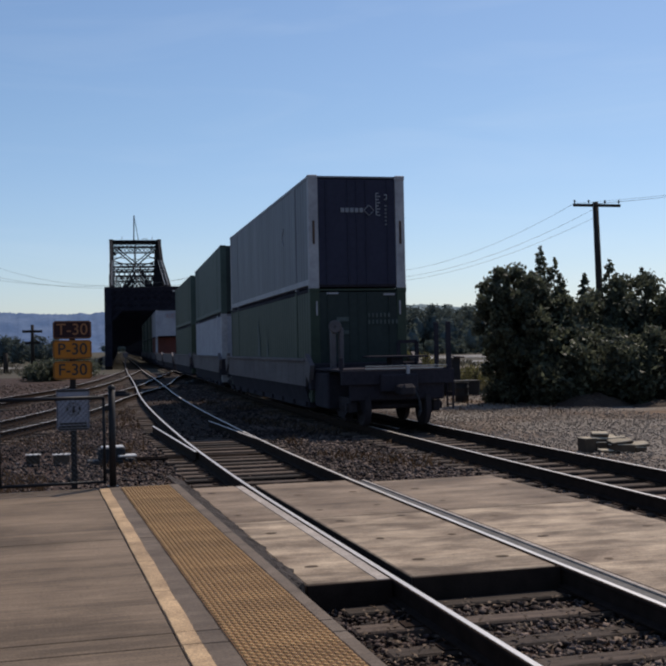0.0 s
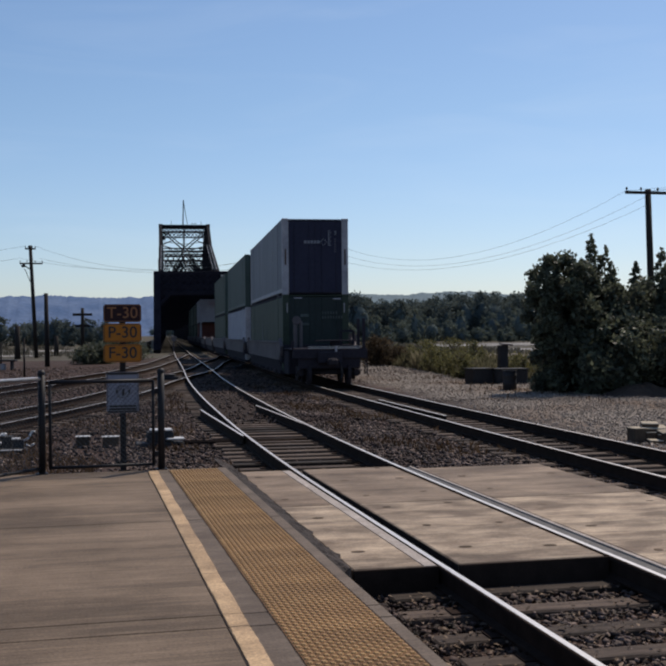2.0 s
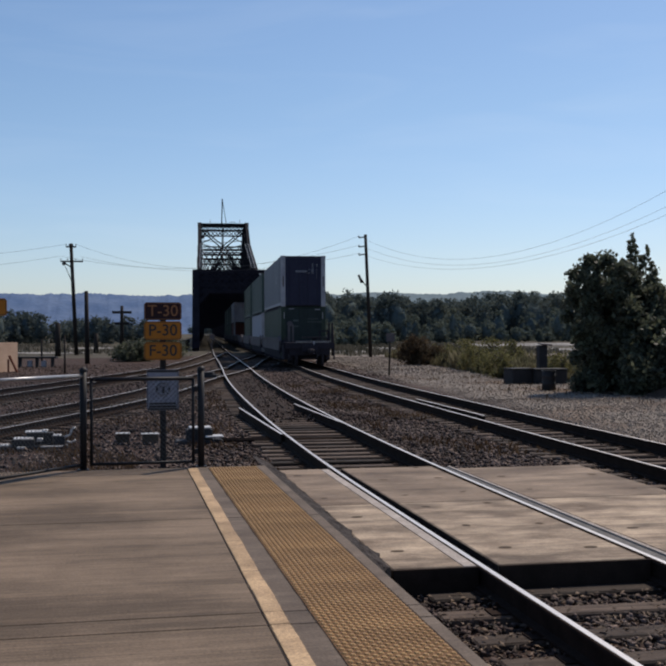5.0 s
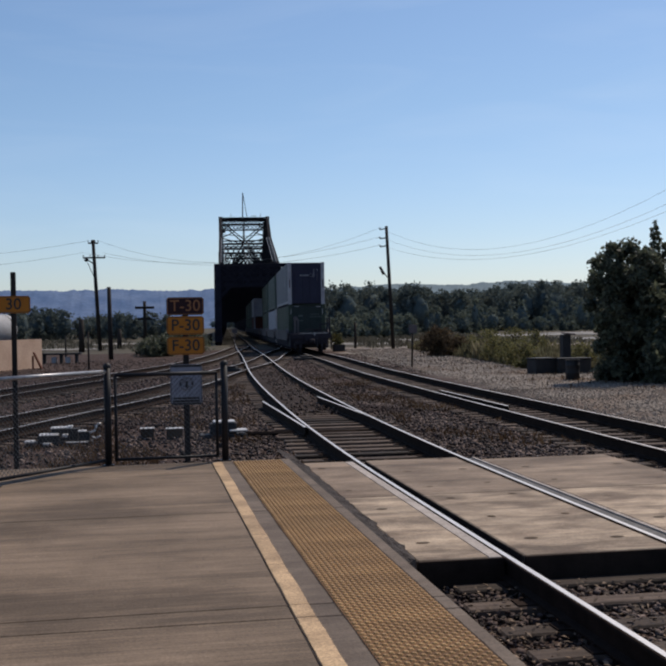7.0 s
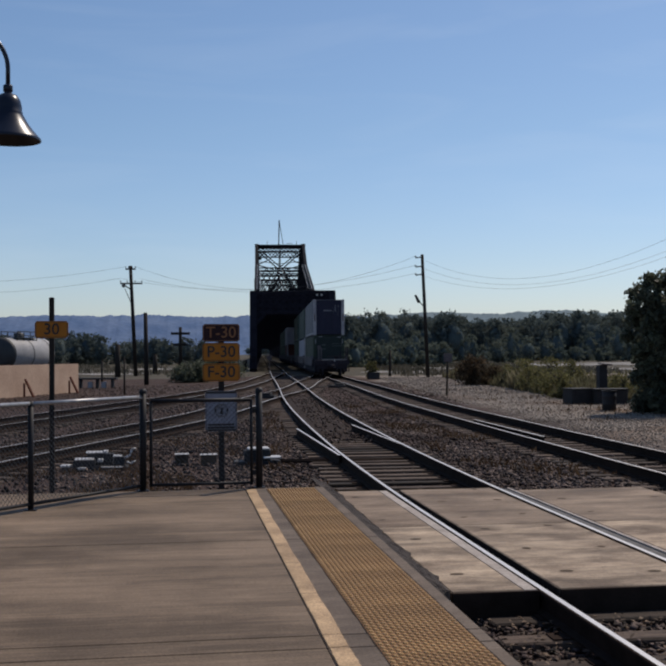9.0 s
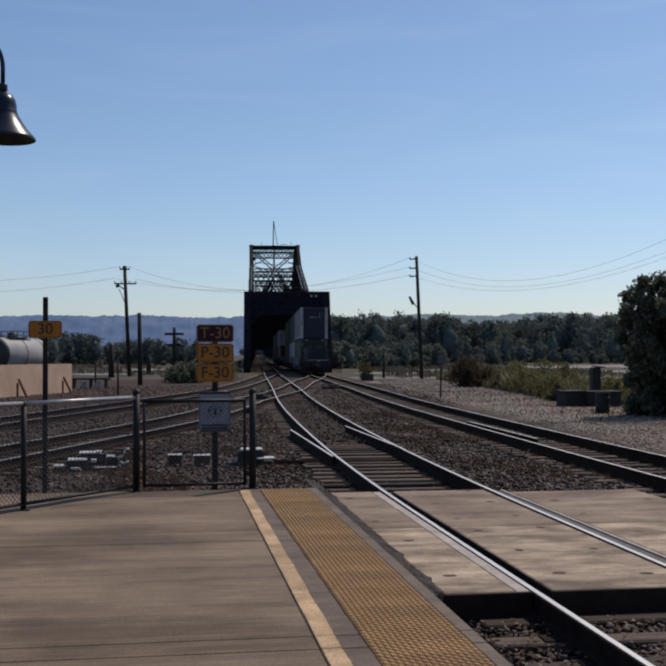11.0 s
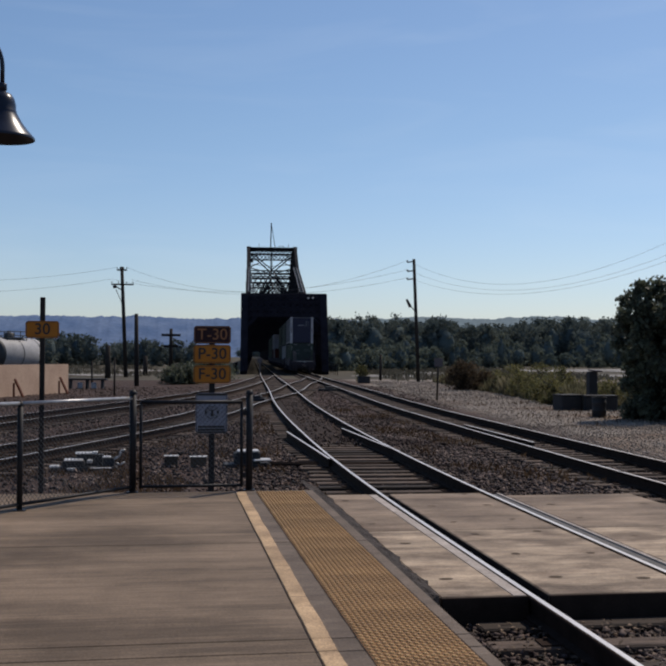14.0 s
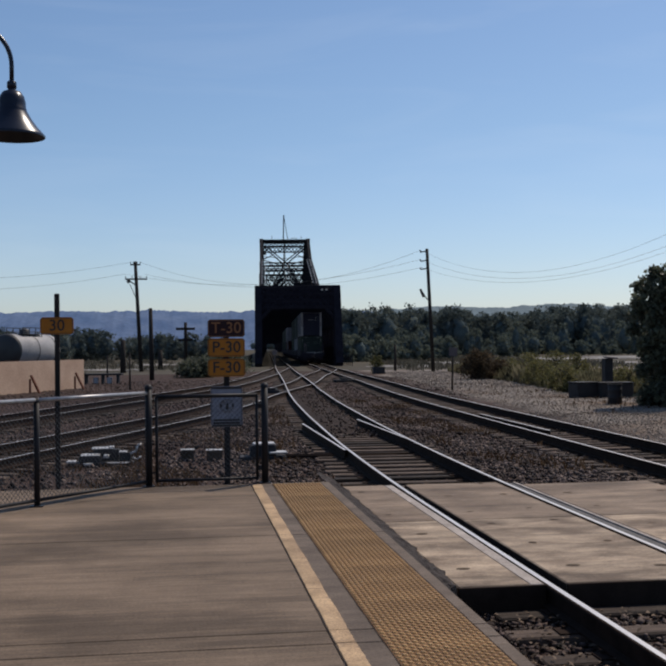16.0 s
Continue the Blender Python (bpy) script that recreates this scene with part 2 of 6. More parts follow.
M = {
    "earth": earth("earth", (0.041, 0.024, 0.018), (0.165, 0.140, 0.118), (0.15, 0.10, 0.067)),
    "ballast": mat("ballast", (0.045, 0.032, 0.025), (0.085, 0.062, 0.048), 0.5, 0.95, bump=0.9, fine=14, dist=0.05, spec=0.2),
    "stone": mat("stone", (0.034, 0.021, 0.018), (0.138, 0.104, 0.088), 0.35, 0.9, bump=0.2, vary=0.85, island=True, spec=0.25, spread=0.35),
    "pale_stone": mat("pale_stone", (0.20, 0.166, 0.137), (0.35, 0.295, 0.245), 0.4, 0.9, bump=0.2, vary=0.36, island=True, spec=0.2, spread=0.3),
    "gravel": mat("gravel", (0.13, 0.112, 0.095), (0.19, 0.165, 0.14), 0.4, 0.95, bump=0.8, fine=22, dist=0.03, spec=0.2),
    "concrete": brushed("concrete", (0.098, 0.069, 0.046), (0.190, 0.137, 0.094), 0.24, 0.8, 0.38, 0.62, vary=0.05),
    "edge_concrete": brushed("edge_concrete", (0.096, 0.071, 0.053), (0.152, 0.116, 0.088), 0.12, 2.2, vary=0.06),
    "panel": brushed("panel", (0.145, 0.102, 0.069), (0.410, 0.314, 0.220), 0.25, 2.2, 0.38, 0.64, vary=0.10, rough=0.8),
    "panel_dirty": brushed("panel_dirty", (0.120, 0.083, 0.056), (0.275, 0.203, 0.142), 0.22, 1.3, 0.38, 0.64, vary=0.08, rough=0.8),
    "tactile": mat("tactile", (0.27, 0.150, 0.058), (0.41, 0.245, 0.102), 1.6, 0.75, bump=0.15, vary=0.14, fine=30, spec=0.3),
    "paint_line": mat("paint_line", (0.27, 0.175, 0.092), (0.50, 0.335, 0.185), 2.6, 0.7, bump=0.3, vary=0.05, spec=0.3, streak=0.12, spread=0.3),
    "asphalt": mat("asphalt", (0.026, 0.022, 0.021), (0.085, 0.072, 0.066), 7, 0.95, bump=1.0, fine=30, spec=0.1, dist=0.03),
    "rail_side": mat("rail_side", (0.022, 0.015, 0.012), (0.040, 0.027, 0.021), 6, 0.95, bump=0.3, spec=0.05),
    "rail_top": mat("rail_top", (0.56, 0.52, 0.48), (0.72, 0.67, 0.62), 8, 0.42, metal=0.6, bump=0.04, stretch=(6, 0.3, 1)),
    "tie": mat("tie", (0.026, 0.018, 0.013), (0.128, 0.093, 0.072), 3, 0.9, bump=0.8, fine=25, vary=0.65, stretch=(0.5, 5, 1), spec=0.25),
    "black_paint": mat("black_paint", (0.011, 0.011, 0.013), (0.019, 0.018, 0.020), 8, 0.55, bump=0.05, spec=0.22),
    "wire": mat("wire", (0.02, 0.02, 0.021), (0.05, 0.05, 0.05), 10, 0.5, metal=0.2, bump=0),
    "galv": mat("galv", (0.30, 0.30, 0.30), (0.45, 0.45, 0.45), 10, 0.45, metal=0.7, bump=0.1),
    "sign_yellow": mat("sign_yellow", (0.40, 0.132, 0.014), (0.46, 0.165, 0.02), 5, 0.55, bump=0.05, spec=0.2),
    "sign_dark": mat("sign_dark", (0.022, 0.008, 0.010), (0.034, 0.012, 0.014), 5, 0.6, bump=0.05, spec=0.2),
    "sign_white": mat("sign_white", (0.20, 0.19, 0.22), (0.30, 0.29, 0.32), 7, 0.6, bump=0.05, spec=0.3),
    "letter_black": mat("letter_black", (0.02, 0.015, 0.012), (0.03, 0.02, 0.015), 9, 0.6, bump=0),
    "letter_orange": mat("letter_orange", (0.24, 0.09, 0.03), (0.29, 0.115, 0.04), 9, 0.6, bump=0),
    "letter_grey": mat("letter_grey", (0.30, 0.31, 0.33), (0.40, 0.41, 0.43), 9, 0.6, bump=0),
    "letter_logo": mat("letter_logo", (0.17, 0.175, 0.20), (0.23, 0.235, 0.26), 9, 0.6, bump=0),
    "letter_red": mat("letter_red", (0.40, 0.03, 0.03), (0.48, 0.05, 0.04), 9, 0.6, bump=0),
    "lamp_metal": mat("lamp_metal", (0.006, 0.009, 0.021), (0.010, 0.014, 0.028), 8, 0.30, bump=0.02, spec=0.35),
    "steel_dark": mat("steel_dark", (0.012, 0.011, 0.016), (0.023, 0.021, 0.029), 1.2, 0.95, bump=0.2, fine=12, spec=0.08),
    "steel_tower": mat("steel_tower", (0.009, 0.009, 0.012), (0.021, 0.021, 0.025), 1.2, 0.95, bump=0.2, fine=12, spec=0.1),
    "pole_wood": mat("pole_wood", (0.018, 0.015, 0.014), (0.038, 0.031, 0.027), 3, 0.9, bump=0.6, fine=20, stretch=(4, 4, 0.3), spec=0.2),
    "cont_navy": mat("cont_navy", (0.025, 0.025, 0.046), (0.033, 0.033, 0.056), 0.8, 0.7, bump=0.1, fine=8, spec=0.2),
    "cont_grey": mat("cont_grey", (0.115, 0.116, 0.138), (0.172, 0.172, 0.196), 0.7, 0.55, bump=0.1, fine=8, spec=0.3, stretch=(1, 2.5, 0.25)),
    "cont_frame": mat("cont_frame", (0.27, 0.26, 0.275), (0.42, 0.40, 0.41), 1.5, 0.6, bump=0.1, fine=10, spec=0.3),
    "cont_green": mat("cont_green", (0.030, 0.043, 0.029), (0.045, 0.060, 0.041), 0.8, 0.6, bump=0.1, fine=8, spec=0.25),
    "cont_green_pale": mat("cont_green_pale", (0.035, 0.055, 0.046), (0.06, 0.082, 0.07), 0.8, 0.6, bump=0.1, fine=8, spec=0.3),
    "cont_white": mat("cont_white", (0.24, 0.24, 0.28), (0.36, 0.36, 0.40), 0.8, 0.6, bump=0.1, fine=8, spec=0.3),
    # doors of the green containers: shade on the backlit end, as a darker green
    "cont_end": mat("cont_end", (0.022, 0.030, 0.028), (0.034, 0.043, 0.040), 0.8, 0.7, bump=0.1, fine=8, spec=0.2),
    "cont_red": mat("cont_red", (0.08, 0.02, 0.016), (0.13, 0.03, 0.022), 0.8, 0.6, bump=0.1, fine=8, spec=0.3),
    "well_grey": mat("well_grey", (0.082, 0.068, 0.070), (0.140, 0.118, 0.120), 1.0, 0.75, bump=0.2, fine=10, spec=0.25, stretch=(1, 0.4, 1.6)),
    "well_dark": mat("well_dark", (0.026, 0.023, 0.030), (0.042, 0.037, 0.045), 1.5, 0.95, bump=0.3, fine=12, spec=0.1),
    "wheel_steel": mat("wheel_steel", (0.022, 0.018, 0.022), (0.040, 0.033, 0.036), 5, 0.8, bump=0.2, spec=0.15),
    "wall_tan": mat("wall_tan", (0.41, 0.275, 0.195), (0.54, 0.38, 0.275), 0.7, 0.85, bump=0.2, fine=10, spec=0.2),
    "tank_grey": mat("tank_grey", (0.24, 0.235, 0.235), (0.36, 0.345, 0.335), 0.9, 0.6, bump=0.1, fine=8, spec=0.3),
    "tank_black": mat("tank_black", (0.02, 0.02, 0.022), (0.035, 0.035, 0.035), 2, 0.6, bump=0.1),
    "plate_rust": mat("plate_rust", (0.045, 0.030, 0.026), (0.12, 0.075, 0.055), 5, 0.85, bump=0.3, spec=0.2),
    "letter_dim": mat("letter_dim", (0.06, 0.072, 0.068), (0.10, 0.115, 0.108), 9, 0.7, bump=0, spec=0.2),
    "rust": mat("rust", (0.10, 0.035, 0.022), (0.16, 0.06, 0.038), 3, 0.85, bump=0.3, spec=0.2),
    "leaf": foliage(mat("leaf", (0.050, 0.058, 0.042), (0.140, 0.154, 0.100), 0.9, 0.55, bump=0, vary=0.55, island=True, spec=0.25), 0.4),
    "leaf_light": foliage(mat("leaf_light", (0.075, 0.078, 0.030), (0.20, 0.175, 0.075), 0.5, 0.7, bump=0, vary=0.5, island=True, spec=0.15), 0.45),
    "filler_grey": mat("filler_grey", (0.05, 0.045, 0.042), (0.11, 0.10, 0.092), 4, 0.7, bump=0.3, spec=0.3, streak=0.2),
    "pale_edge": mat("pale_edge", (0.27, 0.225, 0.19), (0.42, 0.36, 0.31), 3, 0.7, bump=0.3, spec=0.3, streak=0.2),
    # far foliage: haze over the distance is mixed into these paler, bluer greens
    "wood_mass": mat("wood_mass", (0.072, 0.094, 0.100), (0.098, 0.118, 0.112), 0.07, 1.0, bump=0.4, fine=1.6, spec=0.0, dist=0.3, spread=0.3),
    "leaf_far_haze": foliage(mat("leaf_far_haze", (0.082, 0.104, 0.102), (0.140, 0.158, 0.134), 0.11, 0.95, bump=0, vary=0.15, island=True, spec=0.0, spread=0.34), 0.3),
    "leaf_willow_haze": foliage(mat("leaf_willow_haze", (0.090, 0.114, 0.102), (0.150, 0.168, 0.132), 0.13, 0.95, bump=0, vary=0.18, island=True, spec=0.0, spread=0.34), 0.35),
    "leaf_brown": foliage(mat("leaf_brown", (0.055, 0.040, 0.026), (0.125, 0.092, 0.058), 0.8, 0.8, bump=0, vary=0.5, island=True, spec=0.1), 0.4),
    "litter": mat("litter", (0.030, 0.020, 0.014), (0.20, 0.14, 0.095), 6.0, 0.85, bump=0, vary=0.7, island=True, spec=0.3, spread=0.4),
    # side fence top rails: the sun's highlight is put into this pale metal
    "rail_worn": mat("rail_worn", (0.22, 0.22, 0.23), (0.42, 0.41, 0.41), 9, 0.38, metal=0.5, bump=0.05),
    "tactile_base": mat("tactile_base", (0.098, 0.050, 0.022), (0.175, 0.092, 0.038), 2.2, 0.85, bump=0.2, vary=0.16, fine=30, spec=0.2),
    "far_weed": foliage(mat("far_weed", (0.055, 0.056, 0.044), (0.125, 0.112, 0.088), 0.12, 0.9, bump=0, vary=0.4, island=True, spec=0.05), 0.35),
    "bark": mat("bark", (0.04, 0.032, 0.025), (0.08, 0.065, 0.05), 6, 0.95, bump=0.6),
    "weed": foliage(mat("weed", (0.060, 0.064, 0.034), (0.175, 0.148, 0.092), 0.7, 0.85, bump=0, vary=0.6, island=True, spec=0.1), 0.45),
    "dry_grass": foliage(mat("dry_grass", (0.055, 0.033, 0.020), (0.115, 0.078, 0.048), 0.8, 0.9, bump=0, vary=0.6, island=True, spec=0.1), 0.35),
    "dirt": mat("dirt", (0.022, 0.015, 0.012), (0.042, 0.029, 0.023), 1.6, 0.95, bump=0.9, fine=14, spec=0.1, dist=0.03),
    "field": mat("field", (0.045, 0.040, 0.029), (0.115, 0.100, 0.076), 0.09, 0.95, bump=0.3, fine=2, spec=0.1),
    "pale_road": mat("pale_road", (0.095, 0.087, 0.076), (0.32, 0.30, 0.275), 0.3, 0.9, bump=0.2, fine=3, spec=0.2, spread=0.2),
    # far ridges: distance haze is put into these blue and grey-green tones
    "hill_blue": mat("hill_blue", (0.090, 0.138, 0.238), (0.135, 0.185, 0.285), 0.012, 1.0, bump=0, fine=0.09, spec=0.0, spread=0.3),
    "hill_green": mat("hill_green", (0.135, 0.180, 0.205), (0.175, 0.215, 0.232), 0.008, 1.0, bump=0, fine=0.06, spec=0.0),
    # upward faces of the offcuts: sunlight on them is put into this pale colour
    "timber_lit_top": mat("timber_lit_top", (0.30, 0.25, 0.18), (0.50, 0.43, 0.33), 4, 0.9, bump=0.3, spec=0.1, vary=0.3, stretch=(1, 4, 1)),
    "brown_block": mat("brown_block", (0.050, 0.035, 0.025), (0.11, 0.078, 0.054), 3, 0.9, bump=0.4, spec=0.1, vary=0.3),
    "machine": mat("machine", (0.42, 0.41, 0.40), (0.68, 0.66, 0.63), 5, 0.5, metal=0.35, bump=0.1),
    "box_dark": mat("box_dark", (0.018, 0.018, 0.021), (0.034, 0.033, 0.034), 3, 0.75, bump=0.2, spec=0.3),
}


# ---- mesh tools ----
def box(bm, c, s, m=None, slot=0, bevel=0.0):
    r = bmesh.ops.create_cube(bm, size=1.0, matrix=(m or Matrix()) @ Matrix.Translation(c) @ Matrix.Diagonal((*s, 1)))
    vs = r["verts"]
    if bevel:
        es = {e for v in vs for e in v.link_edges}
        rb = bmesh.ops.bevel(bm, geom=list(es), offset=bevel, segments=1, affect="EDGES")
        vs = rb["verts"]
    for f in {f for v in vs for f in v.link_faces}:
        f.material_index = slot
    return vs


def rod(bm, p0, p1, r0, r1=None, n=8, slot=0, cap=True):
    p0, p1 = Vector(p0), Vector(p1)
    d = p1 - p0
    q = d.to_track_quat("Z", "Y").to_matrix().to_4x4()
    r = bmesh.ops.create_cone(bm, cap_ends=cap, segments=n, radius1=r0, radius2=r0 if r1 is None else r1, depth=d.length,
                              matrix=Matrix.Translation((p0 + p1) / 2) @ q)
    for f in {f for v in r["verts"] for f in v.link_faces}:
        f.material_index, f.smooth = slot, len(f.verts) == 4 and n > 6
    return r["verts"]


def beam(bm, p0, p1, w, h=None, slot=0):
    """A square bar from p0 to p1."""
    p0, p1 = Vector(p0), Vector(p1)
    d = p1 - p0
    up = "Z" if abs(d.normalized().z) < 0.95 else "X"
    q = d.to_track_quat("Y", up).to_matrix().to_4x4()
    return box(bm, (0, 0, 0), (w, d.length, h or w), Matrix.Translation((p0 + p1) / 2) @ q, slot)


def lathe(bm, prof, n=24, m=None, slot=0):
    """Spin (radius, height) pairs round z."""
    m = m or Matrix()
    rings = [[bm.verts.new(m @ Vector((r * math.cos(2 * math.pi * k / n), r * math.sin(2 * math.pi * k / n), z))) for k in range(n)] for r, z in prof]
    for a, b in zip(rings, rings[1:]):
        for k in range(n):
            f = bm.faces.new((a[k], a[(k + 1) % n], b[(k + 1) % n], b[k]))
            f.smooth, f.material_index = True, slot


def sweep(bm, path, prof, slots=None):
    """Sweep the closed profile of (side, up) pairs along path, a list of points; keeps the profile upright."""
    rings = []
    for i, p in enumerate(path):
        d = (Vector(path[min(i + 1, len(path) - 1)]) - Vector(path[max(i - 1, 0)])).normalized()
        side = d.cross(Vector((0, 0, 1))).normalized()
        up = side.cross(d)
        rings.append([bm.verts.new(Vector(p) + side * a + up * b) for a, b in prof])
    n = len(prof)
    for a, b in zip(rings, rings[1:]):
        for k in range(n):
            f = bm.faces.new((a[k], a[(k + 1) % n], b[(k + 1) % n], b[k]))
            f.material_index = slots[k] if slots else 0
    bm.faces.new(rings[0]), bm.faces.new(rings[-1][::-1])


def tube(bm, pts, r, n=10):
    """A smooth round tube through the points."""
    pts = [Vector(q) for q in pts]
    rings, side = [], None
    for i, q in enumerate(pts):
        d = (pts[min(i + 1, len(pts) - 1)] - pts[max(i - 1, 0)]).normalized()
        if side is None:
            side = d.orthogonal().normalized()
        side = (side - d * side.dot(d)).normalized()
        up = d.cross(side)
        rings.append([bm.verts.new(q + (side * math.cos(2 * math.pi * k / n) + up * math.sin(2 * math.pi * k / n)) * r) for k in range(n)])
    for a, b in zip(rings, rings[1:]):
        for k in range(n):
            bm.faces.new((a[k], a[(k + 1) % n], b[(k + 1) % n], b[k])).smooth = True
    bm.faces.new(rings[0]), bm.faces.new(rings[-1])


def mesh_of(bm, materials, name="mesh"):
    me = bpy.data.meshes.new(name)
    bmesh.ops.recalc_face_normals(bm, faces=bm.faces[:])
    bm.to_mesh(me)
    bm.free()
    for k in materials if isinstance(materials, (list, tuple)) else [materials]:
        me.materials.append(M[k])
    return me


def part(name, bm, material, parent=None, label="", m=None):
    ob = new(name, bm if isinstance(bm, bpy.types.Mesh) else mesh_of(bm, material, name))
    if parent is not None:
        ob.parent = parent
    if m is not None:
        ob.matrix_basis = m
    return tagged(ob, label)


def thing(name, m=None, label="", category="", group="", kind=""):
    ob = new(name)
    ob.empty_display_size = 0.2
    ob.matrix_basis = m or Matrix()
    return tagged(ob, label, category, group, kind)


def raw(name, verts, faces, material, parent=None, smooth=False):
    me = bpy.data.meshes.new(name)
    me.from_pydata(verts, [], faces)
    for k in material if isinstance(material, (list, tuple)) else [material]:
        me.materials.append(M[k])
    if smooth:
        me.polygons.foreach_set("use_smooth", [True] * len(me.polygons))
    ob = new(name, me)
    if parent is not None:
        ob.parent = parent
    return ob


def lettering(name, text, size, material, parent, m, depth=0.002, bold=0.010):
    cu = bpy.data.curves.new(name, "FONT")
    cu.body, cu.size, cu.extrude, cu.align_x, cu.align_y = text, size, depth, "CENTER", "CENTER"
    cu.offset = size * bold
    tmp = new(name, cu)
    me = bpy.data.meshes.new_from_object(tmp)
    bpy.data.objects.remove(tmp)
    me.materials.clear()
    me.materials.append(M[material])
    return part(name, me, None, parent, m=m)


def smooth_line(pts, step=0.5):
    """Points (x, y) in order of y, joined by a smooth curve x(y), sampled by step."""
    ys, xs = np.array([p[1] for p in pts], float), np.array([p[0] for p in pts], float)
    g = np.gradient(xs, ys)
    out = []
    for y in np.arange(ys[0], ys[-1] + 1e-6, step):
        i = int(np.clip(np.searchsorted(ys, y) - 1, 0, len(ys) - 2))
        h = ys[i + 1] - ys[i]
        u = (y - ys[i]) / h
        out.append((float((2*u**3 - 3*u**2 + 1)*xs[i] + (u**3 - 2*u**2 + u)*h*g[i] + (-2*u**3 + 3*u**2)*xs[i+1] + (u**3 - u**2)*h*g[i+1]), float(y)))
    return out


RAIL_Z, GROUND_Z = -0.17, -0.43
NEAR = [(3.64, -30), (3.64, 4), (3.64, 10), (3.67, 15), (3.78, 20), (4.10, 28), (4.62, 38), (5.35, 49), (6.05, 58), (7.60, 79), (8.80, 96), (11.5, 131), (24.9, 309), (60, 775), (101.4, 1325)]
FAR = [(7.2, -30), (7.85, 4), (8.1, 12), (8.33, 20), (8.72, 30), (9.22, 41), (9.85, 50.5), (10.6, 60), (11.65, 75), (13.05, 95), (15.75, 131), (29.15, 309), (64.25, 775), (105.6, 1325)]
LEFT_B = [(-14, -12), (-8.0, 8), (-3.5, 21.8), (0.75, 35), (3.35, 47.5), (6.0, 58.6), (9.0, 76.4), (12.0, 93), (13.4, 102)]
LEFT_A = [(-17, -12), (-9.4, 18), (-5.1, 33), (-1.0, 47), (1.7, 57), (5.1, 76), (7.7, 95), (9.7, 110)]


# ---- ground ----
def ground():
    xs = np.concatenate([np.arange(-60, 60.1, 3.0), [-3000, -1200, -500, -220, -110, 110, 220, 500, 1200, 3000]])
    ys = np.concatenate([np.arange(-30, 150.1, 3.0), [-400, -120, 170, 200, 240, 300, 400, 600, 1000, 2000, 4500]])
    xs, ys = np.sort(xs), np.sort(ys)
    vs, fs = [], []
    for y in ys:
        for x in xs:
            z = GROUND_Z + 0.03 * noise.noise((x * 0.2, y * 0.2, 0)) if abs(x) < 100 and y < 160 else GROUND_Z
            vs.append((x, y, z))
    w = len(xs)
    for j in range(len(ys) - 1):
        for i in range(w - 1):
            fs.append((j * w + i, j * w + i + 1, (j + 1) * w + i + 1, (j + 1) * w + i))
    ob = raw("ground", vs, fs, ["earth", "gravel", "field"], smooth=True)
    for p in ob.data.polygons:
        c = p.center
        p.material_index = 2 if c.y > 105 or abs(c.x) > 60 or (c.x < 2 and c.y > 100) else 0
    tagged(ob, "brown and grey railway ballast ground running to fields", "ground", kind="structure")


ground()


# ---- tracks ----
def rail_profile():
    prof = [(-0.023, 0), (0.023, 0), (0.036, -0.007), (0.037, -0.03), (0.010, -0.045), (0.010, -0.15), (0.07, -0.165), (0.07, -0.18), (-0.07, -0.18), (-0.07, -0.165), (-0.010, -0.15), (-0.010, -0.045), (-0.037, -0.03), (-0.036, -0.007)]
    return prof, [1] + [0] * 13


def offset_line(line, d):
    out = []
    for i, p in enumerate(line):
        a, b = line[max(i - 1, 0)], line[min(i + 1, len(line) - 1)]
        t = Vector((b[0] - a[0], b[1] - a[1])).normalized()
        out.append((p[0] + t.y * d, p[1] - t.x * d))
    return out


tie_bm = bmesh.new()
box(tie_bm, (0, 0, -0.09), (2.6, 0.23, 0.18), bevel=0.015)
TIE = mesh_of(tie_bm, "tie", "tie")
plate_bm = bmesh.new()
box(plate_bm, (0, 0, 0.006), (0.34, 0.18, 0.012))
for px in (-0.1, 0.1):
    box(plate_bm, (px, 0.05, 0.016), (0.03, 0.03, 0.03))
PLATE = mesh_of(plate_bm, "rail_side", "tie_plate")


def track(pts, label, y0, y1, skip=()):
    th = thing("railway_track", label=label, category="railway track", group="railway tracks")
    line = smooth_line(pts, 1.0)
    prof, slots = rail_profile()
    for d in (-0.7525, 0.7525):
        bm = bmesh.new()
        sweep(bm, [(x, y, RAIL_Z) for x, y in offset_line(line, d)], prof, slots)
        part("rail", bm, ["rail_side", "rail_top"], th, "steel rail with a polished running surface")
    fine = smooth_line(pts, 0.05)
    last, n = None, 0
    rnd = random.Random(len(pts) + int(y0))
    for i, (x, y) in enumerate(fine[:-1]):
        if y < y0 or y > y1 or any(a < y < b for a, b in skip):
            continue
        if last and math.hypot(x - last[0], y - last[1]) < 0.56:
            continue
        last, n = (x, y), n + 1
        if n > 290:
            break
        ang = math.degrees(math.atan2(fine[i + 1][0] - x, fine[i + 1][1] - y))
        m = pose(x + rnd.uniform(-0.06, 0.06), y, RAIL_Z - 0.185 - rnd.uniform(0, 0.02), 0, 0, -ang + rnd.uniform(-1.2, 1.2))
        t = part("tie", TIE, None, th, m=m)
        if y < 34:
            for sx in (-0.7525, 0.7525):
                part("tie_plate", PLATE, None, t, m=pose(sx, 0, 0))
    return th


near_track = track(NEAR, "single railway track with shiny rails curving towards the bridge", 3.0, 125, skip=((8.75, 15.2),))
far_track = track(FAR, "railway track in brown ballast carrying the container train", 9.0, 128)
track_b = track(LEFT_B, "railway track crossing the others towards the bridge", 8, 96)
track_a = track(LEFT_A, "outer railway track beyond the fence", 16, 105)


